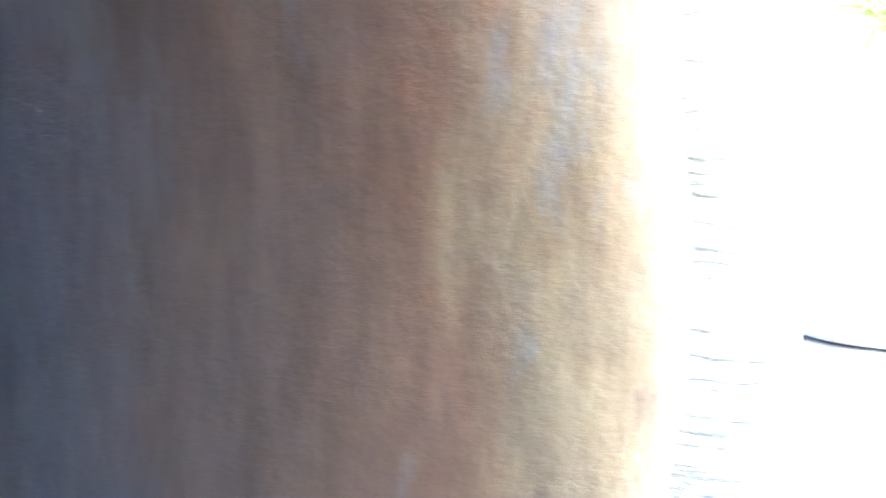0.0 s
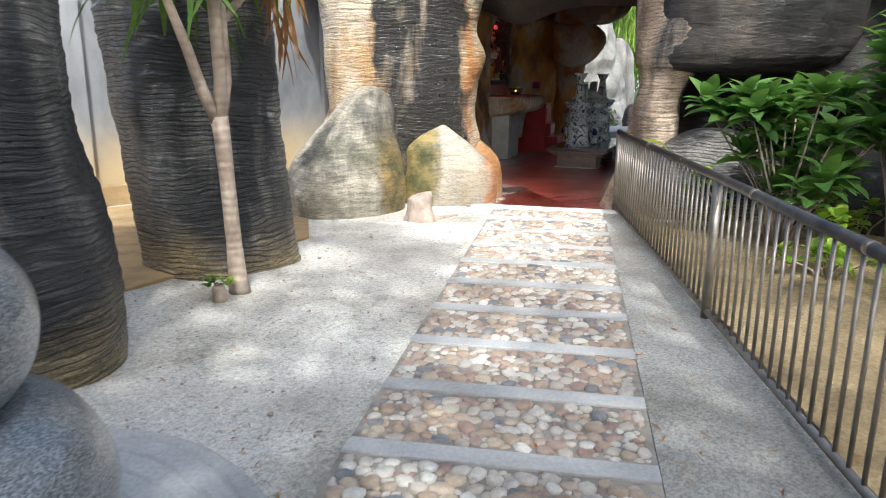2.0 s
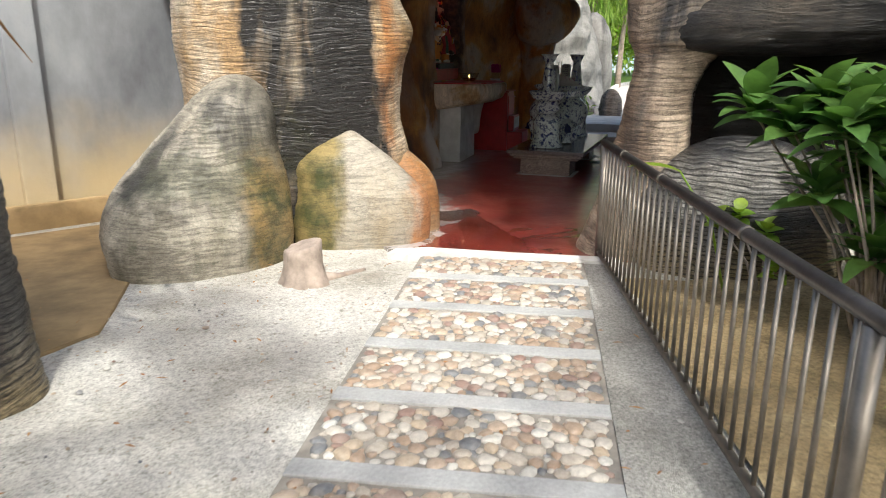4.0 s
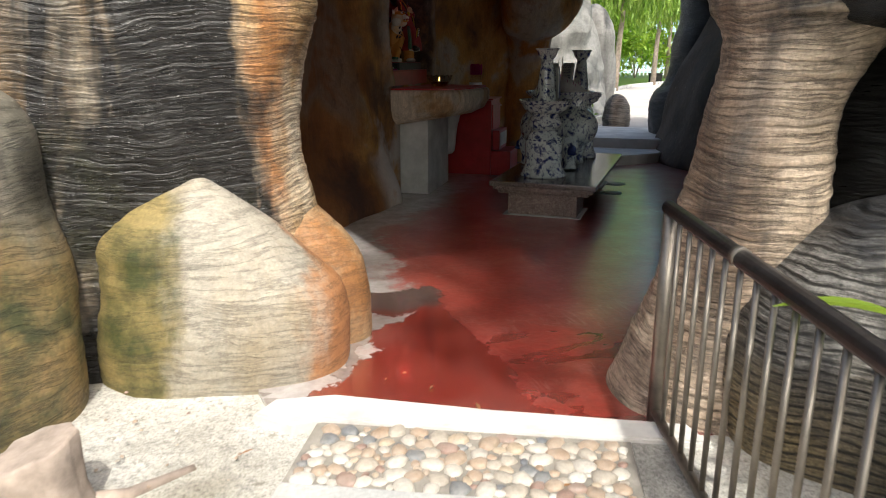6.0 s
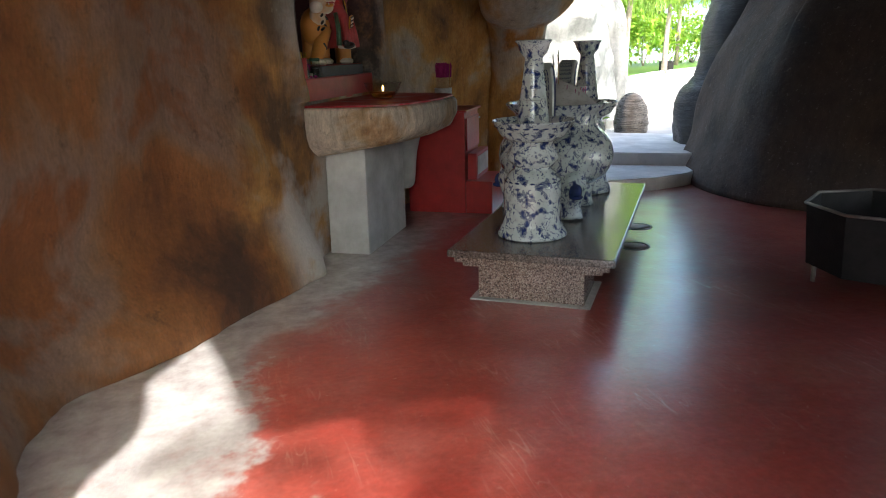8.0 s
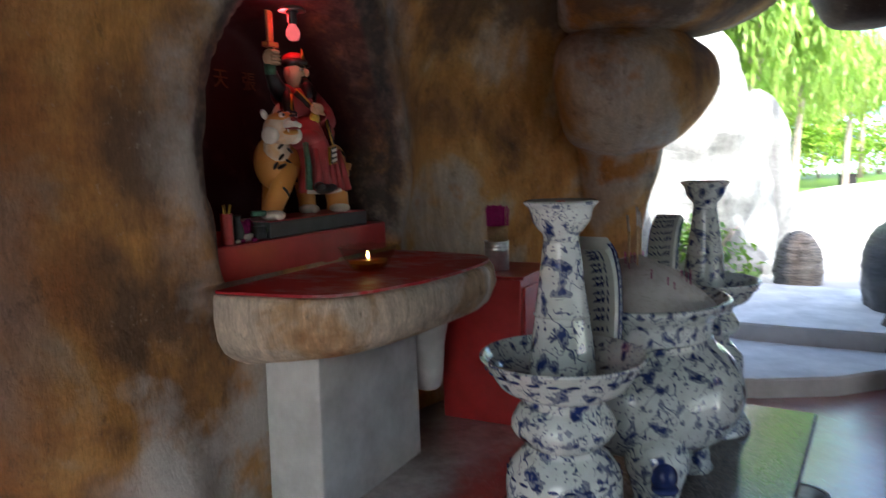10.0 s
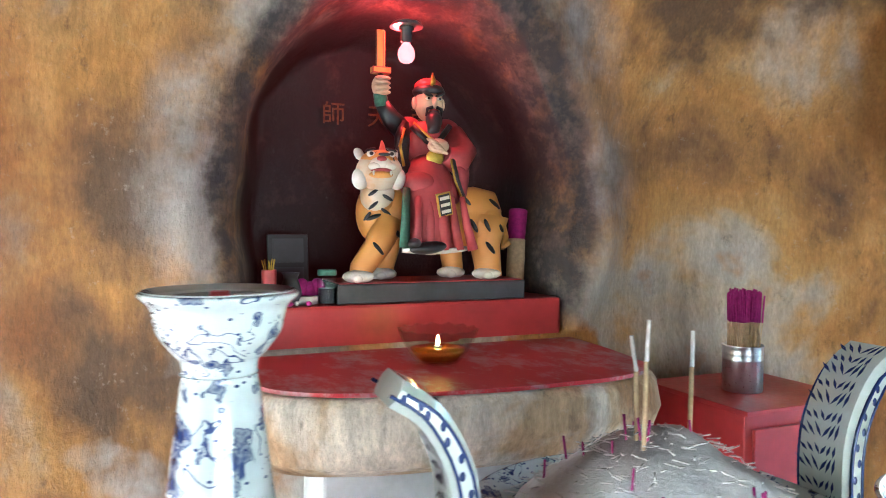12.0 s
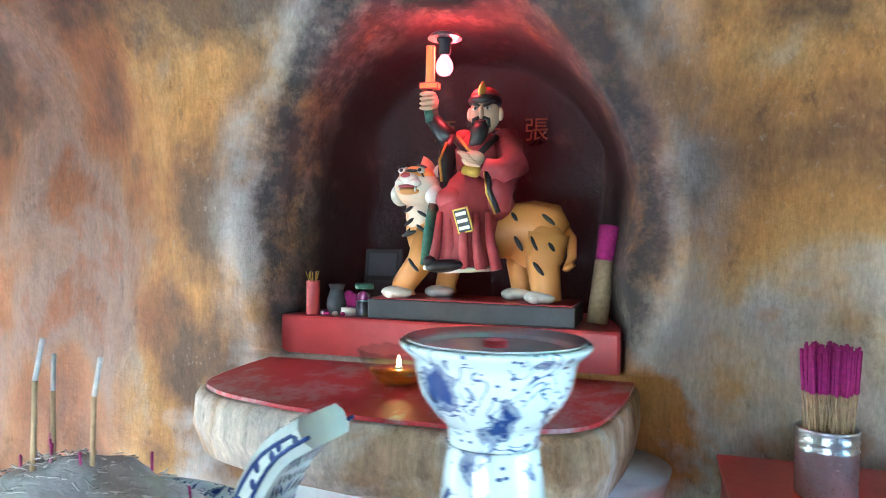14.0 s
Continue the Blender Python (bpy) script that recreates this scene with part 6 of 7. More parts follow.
part("lid", lathe(bmesh.new(), [(0.034, 0.108), (0.036, 0.112), (0.036, 0.126), (0.033, 0.130)], 24), GREEN_TRIM, jar, "faded green screw lid")
part("filling", lathe(bmesh.new(), [(0.031, 0.004), (0.032, 0.01), (0.031, 0.06)], 20), BLACK_PAINT, jar)
fl = thing("paper_flowers", "magenta paper offering flowers", "flowers", altar_at(-0.395, -0.10, 1.24))
for i in range(4):
    part("petal", ball(bmesh.new(), (0.03 * i - 0.045, 0.0, 0.05 + 0.012 * (i % 2)), (0.028, 0.02, 0.034)), MAGENTA, fl)
part("wrapper", tube(bmesh.new(), [(0, 0, 0), (0, 0, 0.03)], [0.05, 0.055], 12), WHITE_PAINT, fl)
tinf = thing("blackened_frame", "soot-blackened framed picture leaning in the niche", "frame", altar_at(-0.40, -0.42, 1.24) @ Matrix.Rotation(radians(-8), 4, "X"))
part("frame", box(bmesh.new(), -0.085, -0.01, 0.0, 0.085, 0.01, 0.26, 0.004), BLACK_PAINT, tinf)
part("panel", box(bmesh.new(), -0.065, -0.014, 0.02, 0.065, -0.010, 0.12, 0.0), PLINTH, tinf)
part("panel", box(bmesh.new(), -0.065, -0.014, 0.14, 0.065, -0.010, 0.24, 0.0), PLINTH, tinf)
pk = thing("incense_bundle", "tall bundle of magenta-tipped incense in the niche", "incense", altar_at(0.555, -0.22, 1.24) @ Matrix.Rotation(radians(-6), 4, "X") @ Matrix.Rotation(radians(6), 4, "Y"))
part("sleeve", tube(bmesh.new(), [(0, 0, 0), (0, 0, 0.24)], 0.04, 14), BAMBOO, pk)
part("bundle_tip", tube(bmesh.new(), [(0, 0, 0.24), (0, 0, 0.37), (0, 0, 0.375)], [0.038, 0.042, 0.036], 14), MAGENTA, pk)
for i, (a, d) in enumerate(((-0.47, -0.02), (-0.44, -0.035), (-0.40, -0.02), (-0.49, -0.03))):
    o = part("pebble_offering", ball(bmesh.new(), (0, 0, 0.008), (0.014, 0.010, 0.009), 0, 10, 6), [MAGENTA, WHITE_PAINT][i % 2])
    o.matrix_world = altar_at(a, d, 1.24, i)
    tagged(o, "small scattered offering crumb on the red step", "crumb", group="offering crumbs")

bowl = thing("oil_bowl", "scalloped clear glass bowl of amber oil with a floating flame", "bowl", altar_at(-0.035, 0.335, 1.071))
bm = bmesh.new()
outer = smooth_rows([(0.045, 0.0), (0.075, 0.006), (0.105, 0.045), (0.125, 0.085), (0.135, 0.112)], 14)
inner = [(r - 0.005, z + 0.004) for r, z in outer[::-1]]
rows = []
for r, z in outer + inner:
    rows.append([bm.verts.new(((r * (1 + 0.03 * math.cos(14 * q) * step01(z, 0.03, 0.1))) * math.cos(q), (r * (1 + 0.03 * math.cos(14 * q) * step01(z, 0.03, 0.1))) * math.sin(q), z + 0.004 * math.cos(14 * q) * step01(z, 0.07, 0.11))) for q in [i * math.pi / 42 for i in range(84)]])
for a, b in zip(rows, rows[1:]):
    for i in range(84):
        bm.faces.new((a[i], a[(i + 1) % 84], b[(i + 1) % 84], b[i])).smooth = True
bm.faces.new(rows[0][::-1])
bm.faces.new(rows[-1])
part("bowl", bm, GLASS, bowl)
part("oil", lathe(bmesh.new(), [(0.066, 0.012), (0.085, 0.034), (0.094, 0.050), (0.02, 0.051)], 40), OIL, bowl, "amber oil")
part("wick_float", lathe(bmesh.new(), [(0.012, 0.051), (0.014, 0.056), (0.003, 0.060)], 14), BURNT, bowl)
part("flame", lathe(bmesh.new(), smooth_rows([(0.002, 0.060), (0.007, 0.067), (0.005, 0.080), (0.001, 0.094)], 10), 12), FLAME, bowl, "small yellow flame")

# red stepped cabinet with the tin of incense
cab = thing("red_cabinet", "red painted stepped wooden cabinet beside the ledge", "cabinet", M_ALTAR)
part("body", box(bmesh.new(), 0.97, -0.70, 0.0, 1.52, -0.18, 0.880, 0.006), RED_PAINT, cab)
part("top", box(bmesh.new(), 0.955, -0.725, 0.882, 1.54, -0.17, 0.900, 0.004), RED_PAINT, cab)
d1 = part("door", box(bmesh.new(), 1.0, -0.718, 0.55, 1.49, -0.703, 0.83, 0.004), RED_PAINT, cab)
part("knob", ball(bmesh.new(), (1.46, -0.728, 0.80), (0.010, 0.010, 0.010)), TIN, d1, "small metal knob")
part("step_box", box(bmesh.new(), 0.99, -0.80, 0.30, 1.50, -0.721, 0.53, 0.005), RED_PAINT, cab)
part("step_box", box(bmesh.new(), 0.97, -0.94, 0.0, 1.52, -0.705, 0.29, 0.005), RED_PAINT, cab)
part("panel", box(bmesh.new(), 1.03, -0.808, 0.34, 1.46, -0.803, 0.50, 0.003), LIP, cab, "faded pink panel")
tin = thing("incense_tin", "ribbed silver tin packed with magenta-tipped incense sticks", "incense", altar_at(1.20, 0.46, 0.900) @ Matrix.Scale(0.9, 4))
part("tin", lathe(bmesh.new(), [(0.080, 0.0), (0.083, 0.006), (0.083, 0.135), (0.086, 0.140), (0.083, 0.146), (0.083, 0.160), (0.086, 0.165), (0.083, 0.171), (0.083, 0.19), (0.087, 0.196), (0.083, 0.20), (0.078, 0.195), (0.077, 0.02)], 40), TIN, tin)
for grp in range(5):
    q = grp * 1.257
    bx, by = 0.042 * math.cos(q), 0.042 * math.sin(q)
    b_o = part("stick_bundle", tube(bmesh.new(), [(bx * 0.8, by * 0.8, 0.02), (bx, by, 0.19)], 0.03, 10), BAMBOO, tin)
    for i in range(22):
        a, s = rnd.uniform(0, 6.28), 0.031 * rnd.random() ** 0.5
        x, y = bx + s * math.cos(a), by + s * math.sin(a)
        h = 0.43 + rnd.uniform(-0.02, 0.012)
        ln = rnd.uniform(-0.008, 0.008)
        part("stick", tube(bmesh.new(), [(x, y, 0.18), (x * 1.08 + ln, y * 1.08, 0.31)], 0.0024, 5), BAMBOO, b_o)
        part("tip", tube(bmesh.new(), [(x * 1.07 + ln, y * 1.07, 0.30), (x * 1.14 + ln * 1.4, y * 1.14, h)], 0.0042, 6), MAGENTA, b_o)

# granite offering table
tab = thing("offering_table", "low brown granite offering table with moulded edge", "table", M_TABLE)
for x0, y0, z0, x1, y1, z1 in ((-0.36, -1.10, 0.195, 0.44, 1.06, 0.225), (-0.40, -1.14, 0.227, 0.48, 1.10, 0.262)):
    part("moulding", box(bmesh.new(), x0, y0, z0, x1, y1, z1, 0.012), TABLE_STONE, tab)
part("top", box(bmesh.new(), -0.43, -1.17, 0.264, 0.51, 1.13, 0.308, 0.010), granite("polished_dark_granite", [(0.02, 0.018, 0.017), (0.09, 0.07, 0.06), (0.16, 0.13, 0.11), (0.24, 0.21, 0.19)], 190.0, 0.12, 0.3), tab, "polished dark granite top")
for y in (-1.08, 0.52):
    part("pedestal", box(bmesh.new(), -0.27, y, -0.02, 0.34, y + 0.42, 0.194, 0.006), TABLE_STONE, tab)
    part("footing", box(bmesh.new(), -0.31, y - 0.04, -0.02, 0.38, y + 0.46, 0.012, 0.006), CEMENT, tab, "smeared cement footing")


# porcelain candlestick
def candlestick(at, label):
    t = thing("porcelain_candlestick", label, "candlestick", at, group="porcelain altar set")
    part("foot", lathe(bmesh.new(), smooth_rows([(0.185, 0.0), (0.205, 0.004), (0.208, 0.02), (0.19, 0.055), (0.172, 0.10), (0.168, 0.20), (0.172, 0.29), (0.165, 0.34), (0.135, 0.385), (0.112, 0.405), (0.108, 0.42)], 50), 64), BLUEWHITE, t)
    part("waist", lathe(bmesh.new(), smooth_rows([(0.106, 0.42), (0.125, 0.435), (0.150, 0.465), (0.152, 0.49), (0.135, 0.525), (0.122, 0.545), (0.126, 0.56), (0.13, 0.57)], 30), 64), BLUEWHITE_B, t)
    part("dish", lathe(bmesh.new(), smooth_rows([(0.125, 0.57), (0.15, 0.578), (0.185, 0.60), (0.212, 0.64), (0.235, 0.675), (0.242, 0.684), (0.236, 0.690), (0.215, 0.668), (0.18, 0.632), (0.12, 0.618), (0.05, 0.615)], 50), 72), BLUEWHITE_B, t)
    part("stem", lathe(bmesh.new(), smooth_rows([(0.094, 0.612), (0.097, 0.63), (0.092, 0.70), (0.081, 0.78), (0.079, 0.80), (0.082, 0.806), (0.078, 0.812), (0.066, 0.90), (0.055, 0.99), (0.051, 1.015), (0.053, 1.02)], 46), 56), BLUEWHITE, t)
    part("cup", lathe(bmesh.new(), smooth_rows([(0.050, 1.018), (0.053, 1.038), (0.064, 1.050), (0.082, 1.075), (0.088, 1.098), (0.092, 1.112), (0.104, 1.124), (0.106, 1.130), (0.100, 1.132), (0.085, 1.124), (0.072, 1.112), (0.03, 1.110)], 40), 56), BLUEWHITE_B, t)
    for name, r, z, n, h, tilt in (("lappet", 0.0795, 0.775, 18, 0.030, 8), ("lappet", 0.189, 0.045, 30, 0.022, 22), ("cloud_head", 0.166, 0.335, 22, 0.018, -18), ("scroll_mark", 0.226, 0.655, 26, 0.010, -30)):
        bm = bmesh.new()
        for i in range(n):
            m = Matrix.Rotation(2 * math.pi * i / n, 4, "Z") @ Matrix.Translation((r, 0, z)) @ Matrix.Rotation(radians(-tilt), 4, "Y")
            ball(bm, m.translation, (0.0025, r * 2.2 / n, h * 0.5), 0, 8, 6, m.to_3x3().to_4x4())
        tagged(part(name, bm, INK, t, "inked blue border"), "inked blue border", kind="stuff")
    part("cup_glaze", lathe(bmesh.new(), [(0.086, 1.1245), (0.0995, 1.1325), (0.1005, 1.1345), (0.085, 1.1265), (0.03, 1.115)], 48), CELADON, t, "pale plain glaze inside the cup")
    part("candle_spike", tube(bmesh.new(), [(0, 0, 1.110), (0, 0, 1.132)], [0.016, 0.013], 12), RED_PAINT, t, "red wax stub")
    return t


TZ = 0.308
candlestick(Matrix.Translation((6.784, 11.386, TZ)), "blue and white porcelain candlestick with dragons, facing the cave mouth")
candlestick(Matrix.Translation((7.73, 12.495, TZ)) @ Matrix.Rotation(2.1, 4, "Z"), "blue and white porcelain candlestick with wide cup, beside the censer")

# porcelain censer
cen = thing("porcelain_censer", "blue and white porcelain censer with flaring handles, heaped with ash", "censer", Matrix.Translation((7.212, 11.955, TZ)) @ Matrix.Rotation(math.atan2(TU.y, TU.x), 4, "Z"), group="porcelain altar set")
part("belly", lathe(bmesh.new(), smooth_rows([(0.10, 0.17), (0.22, 0.19), (0.335, 0.26), (0.385, 0.36), (0.375, 0.46), (0.325, 0.535), (0.285, 0.57), (0.275, 0.60)], 50), 80), BLUEWHITE, cen)
part("collar", lathe(bmesh.new(), smooth_rows([(0.27, 0.60), (0.272, 0.63), (0.278, 0.665), (0.315, 0.70), (0.335, 0.722), (0.337, 0.735), (0.322, 0.738), (0.295, 0.72), (0.27, 0.70)], 40), 80), BLUEWHITE_B, cen)
for k in range(3):
    q = math.pi / 2 + k * 2 * math.pi / 3
    c, s = math.cos(q), math.sin(q)
    lg = part("leg", tube(bmesh.new(), [(0.27 * c, 0.27 * s, 0.30), (0.30 * c, 0.30 * s, 0.20), (0.29 * c, 0.29 * s, 0.09), (0.285 * c, 0.285 * s, 0.03), (0.29 * c, 0.29 * s, 0.0)], [0.11, 0.105, 0.075, 0.085, 0.09], 20), BLUEWHITE, cen)
    bm = ball(bmesh.new(), (0.385 * c, 0.385 * s, 0.20), (0.045, 0.045, 0.05))
    ball(bm, (0.40 * c, 0.40 * s, 0.165), (0.045, 0.045, 0.018))
    part("lion_mask", bm, INK, lg, "moulded dark blue lion mask")


def handle(sign):
    """Flat curved handle: swells out from the shoulder and flares at its top."""
    bm = bmesh.new()
    path = smooth_rows([(0.27, 0.48), (0.345, 0.55), (0.375, 0.65), (0.365, 0.76), (0.375, 0.86), (0.42, 0.945), (0.475, 0.985)], 22)
    rows = []
    for i, (r, z) in enumerate(path):
        a, b = path[max(i - 1, 0)], path[min(i + 1, 21)]
        dr, dz = b[0] - a[0], b[1] - a[1]
        l = math.hypot(dr, dz)
        nr, nz = dz / l * 0.022, -dr / l * 0.022
        w = 0.060
        rows.append([bm.verts.new((sign * (r + k * nr), s * w, z + k * nz)) for k, s in ((1, -0.8), (1, 0.8), (0.4, 1.0), (-0.4, 1.0), (-1, 0.8), (-1, -0.8), (-0.4, -1.0), (0.4, -1.0))])
    for a, b in zip(rows, rows[1:]):
        for i in range(8):
            bm.faces.new((a[i], a[(i + 1) % 8], b[(i + 1) % 8], b[i]))
    bm.faces.new(rows[0])
    bm.faces.new(rows[-1])
    bmesh.ops.recalc_face_normals(bm, faces=bm.faces)
    h = part("handle", bm, CELADON, cen, "celadon white handle with inked bamboo and scroll borders")
    verts, faces = [], []
    for i, (r, z) in enumerate(path[8:20]):
        f = 0.7 + 0.3 * (i % 2)
        for s in (-1, 1):
            for kk in range(3):
                a, b = path[i + 7], path[i + 9]
                up = math.atan2(b[1] - a[1], b[0] - a[0])
                nr, nz = math.sin(up) * 0.0245, -math.cos(up) * 0.0245
                for face in (1, -1):
                    p = Vector((sign * (r + face * nr), s * 0.014 * kk, z + face * nz))
                    m = Matrix.Translation(p) @ Matrix.Rotation(0 if sign > 0 else math.pi, 4, "Z") @ Matrix.Rotation(-up, 4, "Y") @ Matrix.Rotation(s * 0.6 + 0.2 * kk, 4, "Z")
                    q = len(verts)
                    verts += [m @ Vector(v) for v in ((0, 0, 0), (0.016 * f, -0.0035, 0), (0.034 * f, 0, 0), (0.016 * f, 0.0035, 0))]
                    faces.append((q, q + 1, q + 2, q + 3))
    mesh_of("bamboo_ink", verts, faces, INK, h)
    for s in (-1, 1):
        for off in (-0.012, 0.012):
            bm = tube(bmesh.new(), [(sign * (r + off), s * 0.0595, z) for r, z in path[2:]], 0.0032, 5)
            part("scroll_border", bm, INK, h)
        bm = bmesh.new()
        for i in range(3, 21):
            r, z = path[i]
            ball(bm, (sign * (r + 0.004 * (-1) ** i), s * 0.0585, z), (0.006, 0.003, 0.009), 0, 8, 5)
        part("scroll_ink", bm, INK, h)
    return h


handle(1)
handle(-1)
bm = bmesh.new()
rows = []
for j in range(15):
    r = 0.292 * (1 - j / 14)
    rows.append([bm.verts.new((r * math.cos(q), r * math.sin(q), 0.70 + 0.18 * (1 - (r / 0.292) ** 1.6) + 0.02 * noise.noise((r * math.cos(q) * 12, r * math.sin(q) * 12, 0)))) for q in [i * math.pi / 24 for i in range(48)]])
for a, b in zip(rows, rows[1:]):
    for i in range(48):
        bm.faces.new((a[i], a[(i + 1) % 48], b[(i + 1) % 48], b[i])).smooth = True
part("ash", bm, ASH, cen, "heaped pale incense ash")
bm = bmesh.new()
for i in range(520):
    q, s = rnd.uniform(0, 6.28), 0.27 * rnd.random() ** 0.5
    x, y = s * math.cos(q), s * math.sin(q)
    z = 0.70 + 0.18 * (1 - (s / 0.292) ** 1.6) + 0.006
    a = rnd.uniform(0, 6.28)
    l = rnd.uniform(0.010, 0.026)
    tube(bm, [(x, y, z), (x + l * math.cos(a), y + l * math.sin(a), z + rnd.uniform(-0.006, 0.006))], 0.0013, 4)
tagged(part("ash_litter", bm, BURNT, cen), kind="stuff")
for x, y, h, lx in ((-0.05, -0.02, 0.27, 0.008), (0.055, 0.0, 0.245, 0.006), (-0.04, 0.012, 0.24, -0.006)):
    o = part("stick", tube(bmesh.new(), [(x, y, 0.80), (x + lx * 0.6, y, 0.80 + h * 0.75)], 0.0042, 7), BAMBOO, cen)
    part("burnt_end", tube(bmesh.new(), [(x + lx * 0.6, y, 0.80 + h * 0.75), (x + lx * 1.6, y + 0.006, 0.80 + h)], 0.0038, 6), BURNT, o)
for i in range(16):
    q, s = rnd.uniform(0, 6.28), 0.20 * rnd.random() ** 0.5
    x, y = s * math.cos(q), s * math.sin(q)
    zt = 0.70 + 0.18 * (1 - (s / 0.292) ** 1.6)
    part("stub", tube(bmesh.new(), [(x, y, zt - 0.03), (x + rnd.uniform(-0.01, 0.01), y, zt + rnd.uniform(0.02, 0.05))], 0.0024, 5), MAGENTA, cen)

# octagonal burner
brn = thing("paper_burner", "black octagonal sheet-metal paper burner on short legs", "burner", Matrix.Translation((8.66, 10.56, 0.0)) @ Matrix.Rotation(0.2, 4, "Z"))


def octagon(bm, r0, z0, r1, z1, thick):
    lathe(bm, [(r0, z0), (r1, z1), (r1 - thick, z1), (r0 - thick, z0 + 0.004)], 8)
    for f in bm.faces:
        f.smooth = False
    return bm


part("body", octagon(bmesh.new(), 0.43, 0.12, 0.46, 0.48, 0.012), BLACK_METAL, brn)
part("floor_pan", lathe(bmesh.new(), [(0.41, 0.115), (0.41, 0.128)], 8), BLACK_METAL, brn)
bm = bmesh.new()
tube(bm, [(0.465 * math.cos(i * math.pi / 4), 0.465 * math.sin(i * math.pi / 4), 0.485) for i in range(9)], 0.010, 6)
part("rim", bm, STEEL, brn, "worn bright metal rim")
for k in (1, 3, 5, 7):
    q = k * math.pi / 4
    part("leg", tube(bmesh.new(), [(0.38 * math.cos(q), 0.38 * math.sin(q), -0.005), (0.38 * math.cos(q), 0.38 * math.sin(q), 0.125)], 0.014, 8), STEEL, brn)
q = math.radians(-135 - 11.5 + 22.5)
mm = Matrix.Rotation(q, 4, "Z")
pl = part("vent_panel", box(bmesh.new(), 0.425, -0.10, 0.15, 0.433, 0.10, 0.44, 0.002, 0, mm), STEEL, brn, "perforated metal vent panel")
bm = bmesh.new()
for i in range(10):
    for j in range(14):
        box(bm, 0.4335, -0.088 + i * 0.0185, 0.165 + j * 0.019, 0.4345, -0.078 + i * 0.0185, 0.175 + j * 0.019, 0, 0, mm)
part("vent_holes", bm, BLACK_PAINT, pl)
part("latch", box(bmesh.new(), 0.44, -0.05, 0.43, 0.475, 0.05, 0.465, 0.004, 0, mm), BAMBOO, brn, "scuffed latch plate")

for x, y in ((7.80, 11.86), (8.14, 12.35)):
    dr = thing("floor_drain", "round wet metal floor drain", "drain", Matrix.Translation((x, y, 0.0)))
    part("ring", lathe(bmesh.new(), [(0.115, 0.003), (0.115, 0.008), (0.092, 0.008), (0.092, 0.005)], 32), CEMENT, dr)
    part("cover", lathe(bmesh.new(), [(0.091, 0.002), (0.090, 0.0065), (0.02, 0.0065)], 32), STEEL, dr)

# exit steps
PALE_STEP = plain("pale_worn_cement", (0.62, 0.60, 0.57), 0.8, 0, 0.25, 4.0, 0.35)
slab("exit_step", [(8.1, 13.95), (8.35, 13.72), (8.61, 13.62), (9.12, 13.57), (9.55, 13.66), (9.95, 13.9), (10.6, 14.6), (10.4, 15.5), (9.4, 15.8), (8.2, 15.2)], -0.03, 0.13, PALE_STEP, "lower rounded cement exit step", "step", kind="structure", bevel=0.012)
slab("exit_step", [(8.55, 15.0), (9.12, 14.5), (9.76, 14.06), (10.05, 13.9), (11.2, 15.3), (10.8, 15.6), (10.05, 16.2), (9.2, 16.2)], 0.128, 0.265, PALE_STEP, "upper cement exit landing", "step", kind="structure", bevel=0.012)


# ==== beyond the exit ====
rnd = random.Random(21)
GZ = 0.24
ROAD = plain("pale_road_cement", (0.50, 0.46, 0.42), 0.9, 0, 0.25, 1.2, 0.3)
PAINT_BLUE = plain("pale_blue_wall_paint", (0.42, 0.60, 0.70), 0.8, 0, 0.15, 1.0, 0.1)
PAINT_WHITE = plain("white_wall_paint", (0.78, 0.79, 0.80), 0.8, 0, 0.12, 1.0, 0.1)
road_l = smooth_rows([(10.0, 16.0), (11.2, 17.6), (12.8, 20.3), (15.5, 24.8), (20.0, 31.0), (27.6, 37.0), (36.0, 41.0), (60.0, 46.0)], 40)
road_r = smooth_rows([(11.3, 15.2), (13.4, 17.5), (15.6, 20.5), (18.8, 25.0), (23.5, 29.6), (29.5, 34.2), (37.5, 37.8), (61.0, 42.5)], 40)
slab("road", road_l + road_r[::-1], 0.10, GZ + 0.012, ROAD, "pale curving cement garden path", "road")
lawn_pts = [(x - 0.16, y + 0.10) for x, y in road_l]
slab("lawn", lawn_pts + [(60, 70), (-10, 70), (2, 22), (7.8, 16.6)], 0.10, GZ + 0.03, GRASS, "sunlit mown lawn", "lawn")
slab("lawn", [(x + 0.16, y - 0.1) for x, y in road_r] + [(70, 20), (40, 2), (14, 11)], 0.10, GZ + 0.03, GRASS, "sunlit mown lawn across the path", "lawn")
verts, faces = [], []
for i in range(5200):
    u = rnd.random()
    j = int(u * 24)
    p = road_l[j]
    x, y = p[0] - rnd.uniform(0.2, 5.5), p[1] + rnd.uniform(0.1, 2.5)
    add_leaf(verts, faces, Vector((x, y, GZ + 0.025)), rnd.uniform(0, 6.28), rnd.uniform(0.6, 1.4), rnd.uniform(0.05, 0.11), 0.006, 0.4, 0, 2)
tagged(mesh_of("grass", verts, faces, GRASS), "short green lawn grass blades", "grass", kind="stuff")
kerb = thing("kerb", "row of pale rounded kerb stones along the path", "kerb", kind="structure")
